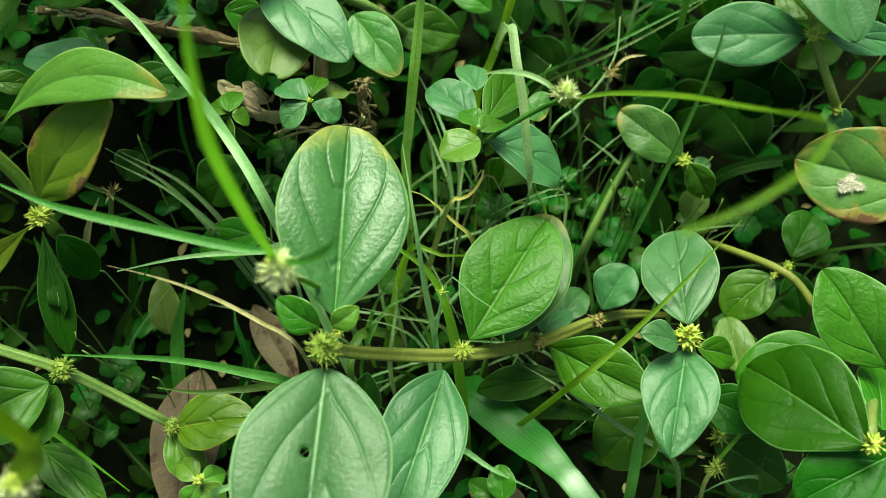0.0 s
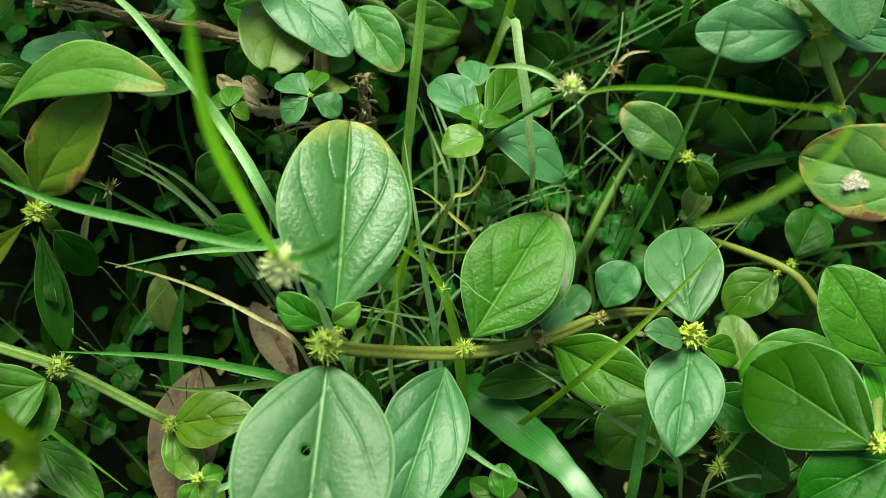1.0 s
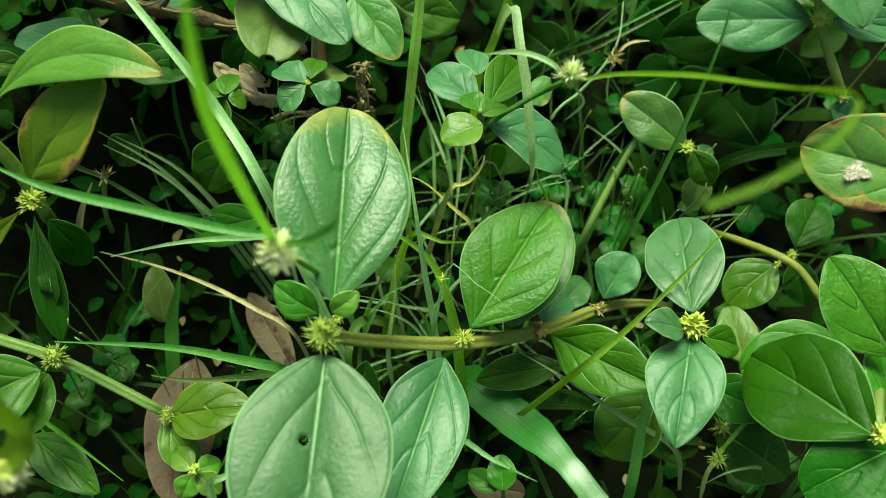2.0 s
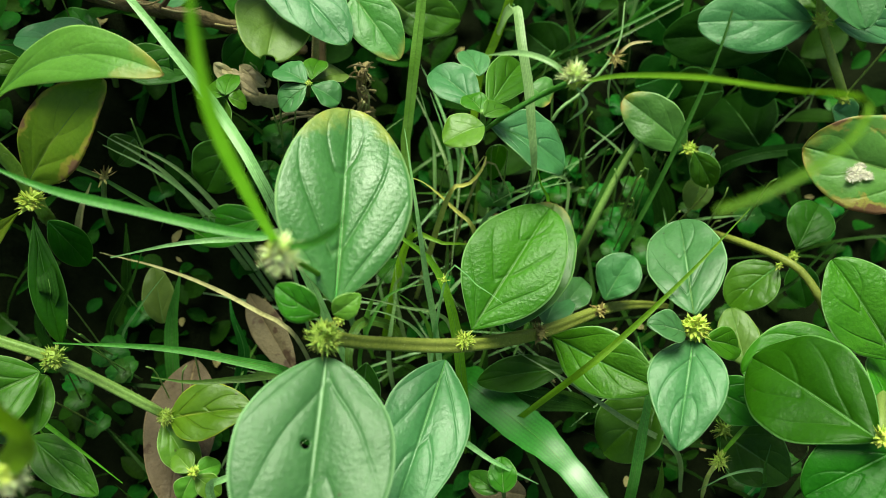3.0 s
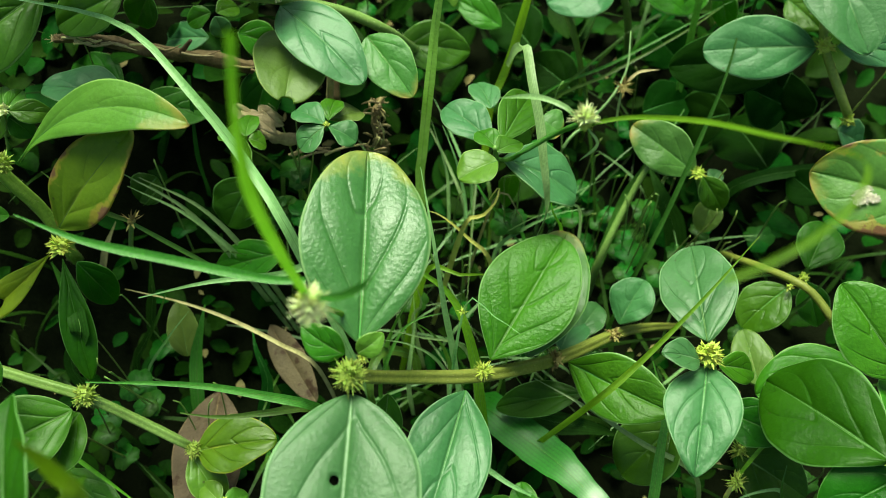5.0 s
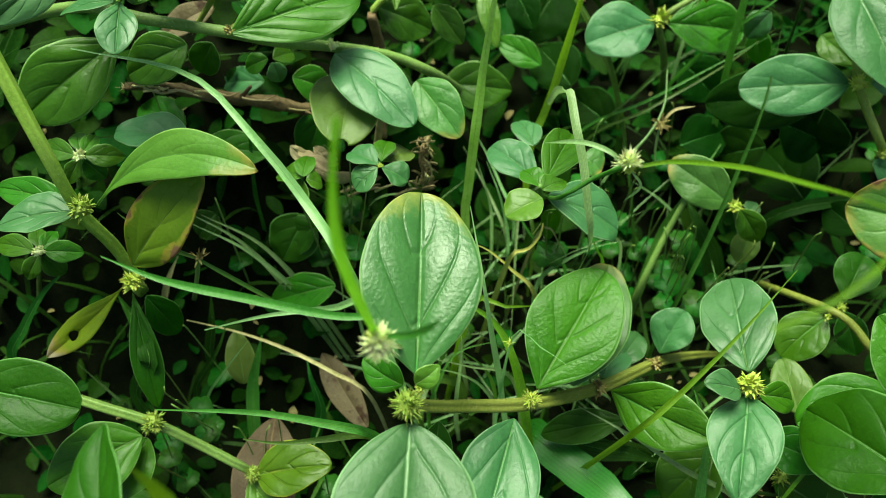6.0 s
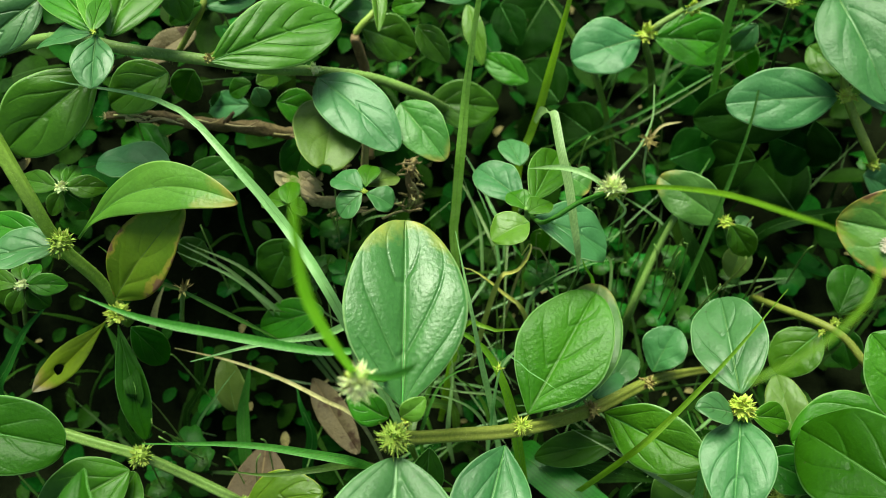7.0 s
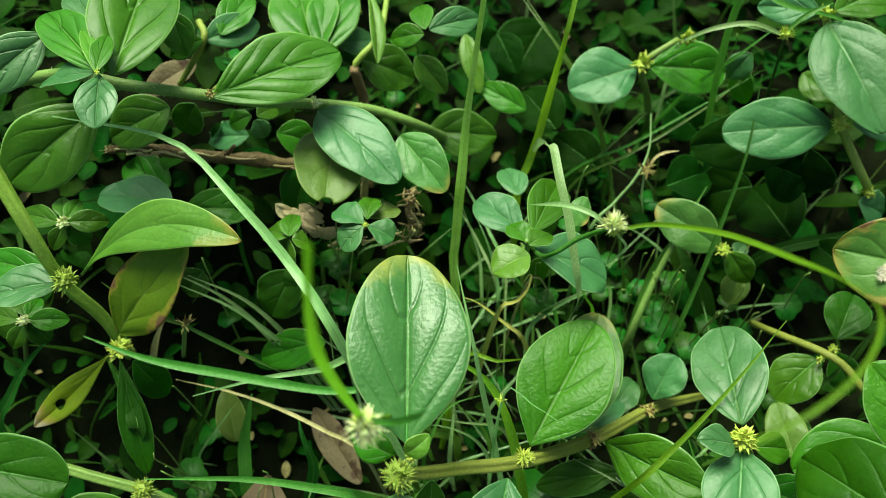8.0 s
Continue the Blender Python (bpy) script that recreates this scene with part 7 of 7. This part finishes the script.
copy_thing(CLOVERS[0], pose(0.0416, 0.1453, -0.0020, -10, -10, 0))
copy_thing(CLOVERS[1], pose(0.0532, 0.1490, -0.0040, -1, -9, 67))
copy_thing(CLOVERS[2], pose(0.0615, 0.1472, 0.0050, 8, -8, 134))
copy_thing(CLOVERS[0], pose(0.0478, 0.1465, -0.0040, -3, -7, 201))
copy_thing(CLOVERS[1], pose(0.0551, 0.1307, -0.0040, 6, -6, 268))
copy_thing(CLOVERS[2], pose(0.0611, 0.1311, 0.0030, -5, -5, 335))
copy_thing(CLOVERS[0], pose(0.0593, 0.1400, -0.0020, 4, -4, 42))
copy_thing(CLOVERS[1], pose(0.0345, 0.1517, -0.0080, -7, -3, 109))
copy_thing(CLOVERS[2], pose(0.0558, 0.1302, 0.0050, 2, -2, 176))
copy_thing(CLOVERS[0], pose(0.0701, 0.1310, 0.0020, -9, -1, 243))
copy_thing(CLOVERS[1], pose(0.0537, 0.1236, -0.0020, 0, 0, 310))
copy_thing(CLOVERS[2], pose(0.0635, 0.1235, 0.0070, 9, 1, 17))
copy_thing(CLOVERS[0], pose(0.0466, 0.1519, -0.0040, -2, 2, 84))
copy_thing(CLOVERS[1], pose(0.0800, 0.1352, 0.0000, 7, 3, 151))
copy_thing(CLOVERS[2], pose(-0.0940, 0.0862, 0.0110, -4, 4, 218))
copy_thing(CLOVERS[0], pose(-0.0890, 0.0818, 0.0080, 5, 5, 285))
copy_thing(CLOVERS[1], pose(-0.1055, 0.0720, -0.0020, -6, 6, 352))
copy_thing(CLOVERS[2], pose(-0.1061, 0.0787, 0.0030, 3, 7, 59))
copy_thing(CLOVERS[0], pose(-0.0970, 0.0680, -0.0040, -8, 8, 126))
copy_thing(CLOVERS[1], pose(-0.0504, 0.1309, 0.0290, 1, 9, 193))
copy_thing(CLOVERS[2], pose(-0.0466, 0.1270, 0.0360, -10, -10, 260))
copy_thing(CLOVERS[0], pose(-0.0551, 0.1273, 0.0280, -1, -9, 327))
copy_thing(CLOVERS[1], pose(0.0188, 0.1380, 0.0140, 8, -8, 34))
copy_thing(CLOVERS[2], pose(0.0152, 0.1349, 0.0210, -3, -7, 101))
copy_thing(CLOVERS[0], pose(0.0272, 0.1615, 0.0180, 6, -6, 168))
copy_thing(CLOVERS[1], pose(-0.0491, 0.1401, 0.0290, -5, -5, 235))
copy_thing(CLOVERS[2], pose(-0.0475, 0.1442, 0.0360, 4, -4, 302))
copy_thing(CLOVERS[0], pose(-0.0956, 0.0839, 0.0080, -7, -3, 9))
copy_thing(CLOVERS[1], pose(-0.0916, 0.0803, 0.0040, 2, -2, 76))
copy_thing(CLOVERS[2], pose(0.1020, 0.1389, 0.0010, -9, -1, 143))
copy_thing(CLOVERS[0], pose(0.0835, 0.1301, -0.0020, 0, 0, 210))
copy_thing(CLOVERS[1], pose(0.0307, 0.1122, 0.0040, 9, 1, 277))
copy_thing(CLOVERS[2], pose(-0.0147, 0.1122, 0.0110, -2, 2, 344))


# ---- undergrowth between and beyond the weeds ----
def scatter_leaves(name, label, count, seed, area, low, high, sizes, material):
    pick = random.Random(seed)
    verts, faces = [], []
    for _ in range(count):
        x, y = pick.uniform(*area[0]), pick.uniform(*area[1])
        z = ground_height(x, y) + pick.uniform(low, high)
        size = pick.uniform(*sizes)
        turn, tilt, roll = pick.uniform(0, 6.28), pick.uniform(-0.5, 0.9), pick.uniform(-0.5, 0.5)
        m = Matrix.Translation((x, y, z)) @ Euler((roll, -tilt, turn)).to_matrix().to_4x4()
        start, wide = len(verts), size * pick.uniform(0.22, 0.36)
        for i in range(8):
            s = i / 7
            half = wide * math.sin(math.pi * min(0.985, 0.02 + s * 0.97)) ** 0.7
            for v in (-1, -0.5, 0, 0.5, 1):
                verts.append(tuple(m @ Vector((s * size, v * half, 0.3 * abs(v) * half + 0.15 * size * s * (1 - s)))))
        for i in range(7):
            for j in range(4):
                a = start + i * 5 + j
                faces.append((a, a + 1, a + 6, a + 5))
    me = mesh_of(name, verts, faces)
    me.materials.append(M[material])
    return tagged(new(name, me), label, "undergrowth", kind="stuff")


def scatter_blades(name, label, count, seed, area, sizes, width, material, lean=0.8):
    pick = random.Random(seed)
    verts, faces = [], []
    for _ in range(count):
        x, y = pick.uniform(*area[0]), pick.uniform(*area[1])
        root = Vector((x, y, ground_height(x, y) - 0.002))
        turn, size, flop = pick.uniform(0, 6.28), pick.uniform(*sizes), pick.uniform(0.2, lean)
        out, half = Vector((math.cos(turn), math.sin(turn), 0)), pick.uniform(*width) / 2
        side = Vector((-out.y, out.x, 0))
        start, n = len(verts), 7
        for i in range(n + 1):
            s = i / n
            p = root + out * size * flop * s * s + out * size * 0.25 * s + Vector((0, 0, size * (s - 0.45 * flop * s * s)))
            w = half * min(1, (1 - s) * 2.2 + 0.05)
            verts += [tuple(p - side * w), tuple(p - out * w * 0.3), tuple(p + side * w)]
        for i in range(n):
            for j in range(2):
                a = start + i * 3 + j
                faces.append((a, a + 1, a + 4, a + 3))
    me = mesh_of(name, verts, faces)
    me.materials.append(M[material])
    return tagged(new(name, me), label, "grass", kind="stuff")


scatter_leaves("undergrowth", "dense small leaves low down, darkened in colour for shade", 1500, 11, ((-0.2, 0.2), (0.0, 0.34)), 0.001, 0.010, (0.005, 0.011), "under")
scatter_leaves("bank_undergrowth", "small leaves behind the weeds, coloured as shaded", 1100, 12, ((-0.2, 0.24), (0.15, 0.40)), 0.002, 0.018, (0.008, 0.020), "under")
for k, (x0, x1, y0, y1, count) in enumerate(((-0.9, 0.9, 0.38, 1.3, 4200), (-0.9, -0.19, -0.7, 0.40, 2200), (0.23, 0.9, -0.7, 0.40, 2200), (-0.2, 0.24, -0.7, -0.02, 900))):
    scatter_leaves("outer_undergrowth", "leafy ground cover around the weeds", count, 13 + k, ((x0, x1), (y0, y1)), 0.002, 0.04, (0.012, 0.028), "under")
scatter_leaves("plant_litter", "tiny dry bits of dead leaf and straw on the soil", 170, 17, ((-0.16, 0.18), (0.0, 0.32)), -0.001, 0.002, (0.0015, 0.006), "fibre")
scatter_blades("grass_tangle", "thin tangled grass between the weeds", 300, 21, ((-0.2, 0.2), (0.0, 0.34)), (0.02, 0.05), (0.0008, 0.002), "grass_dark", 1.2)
scatter_blades("thin_grass", "thin lit grass stalks among the leaves", 40, 23, ((-0.06, 0.07), (0.07, 0.16)), (0.025, 0.045), (0.0006, 0.0014), "grass", 1.4)
scatter_blades("pale_grass", "fine pale grass stalks between the leaves", 24, 29, ((-0.05, 0.08), (0.07, 0.17)), (0.03, 0.05), (0.0006, 0.0013), "grass_pale", 1.5)
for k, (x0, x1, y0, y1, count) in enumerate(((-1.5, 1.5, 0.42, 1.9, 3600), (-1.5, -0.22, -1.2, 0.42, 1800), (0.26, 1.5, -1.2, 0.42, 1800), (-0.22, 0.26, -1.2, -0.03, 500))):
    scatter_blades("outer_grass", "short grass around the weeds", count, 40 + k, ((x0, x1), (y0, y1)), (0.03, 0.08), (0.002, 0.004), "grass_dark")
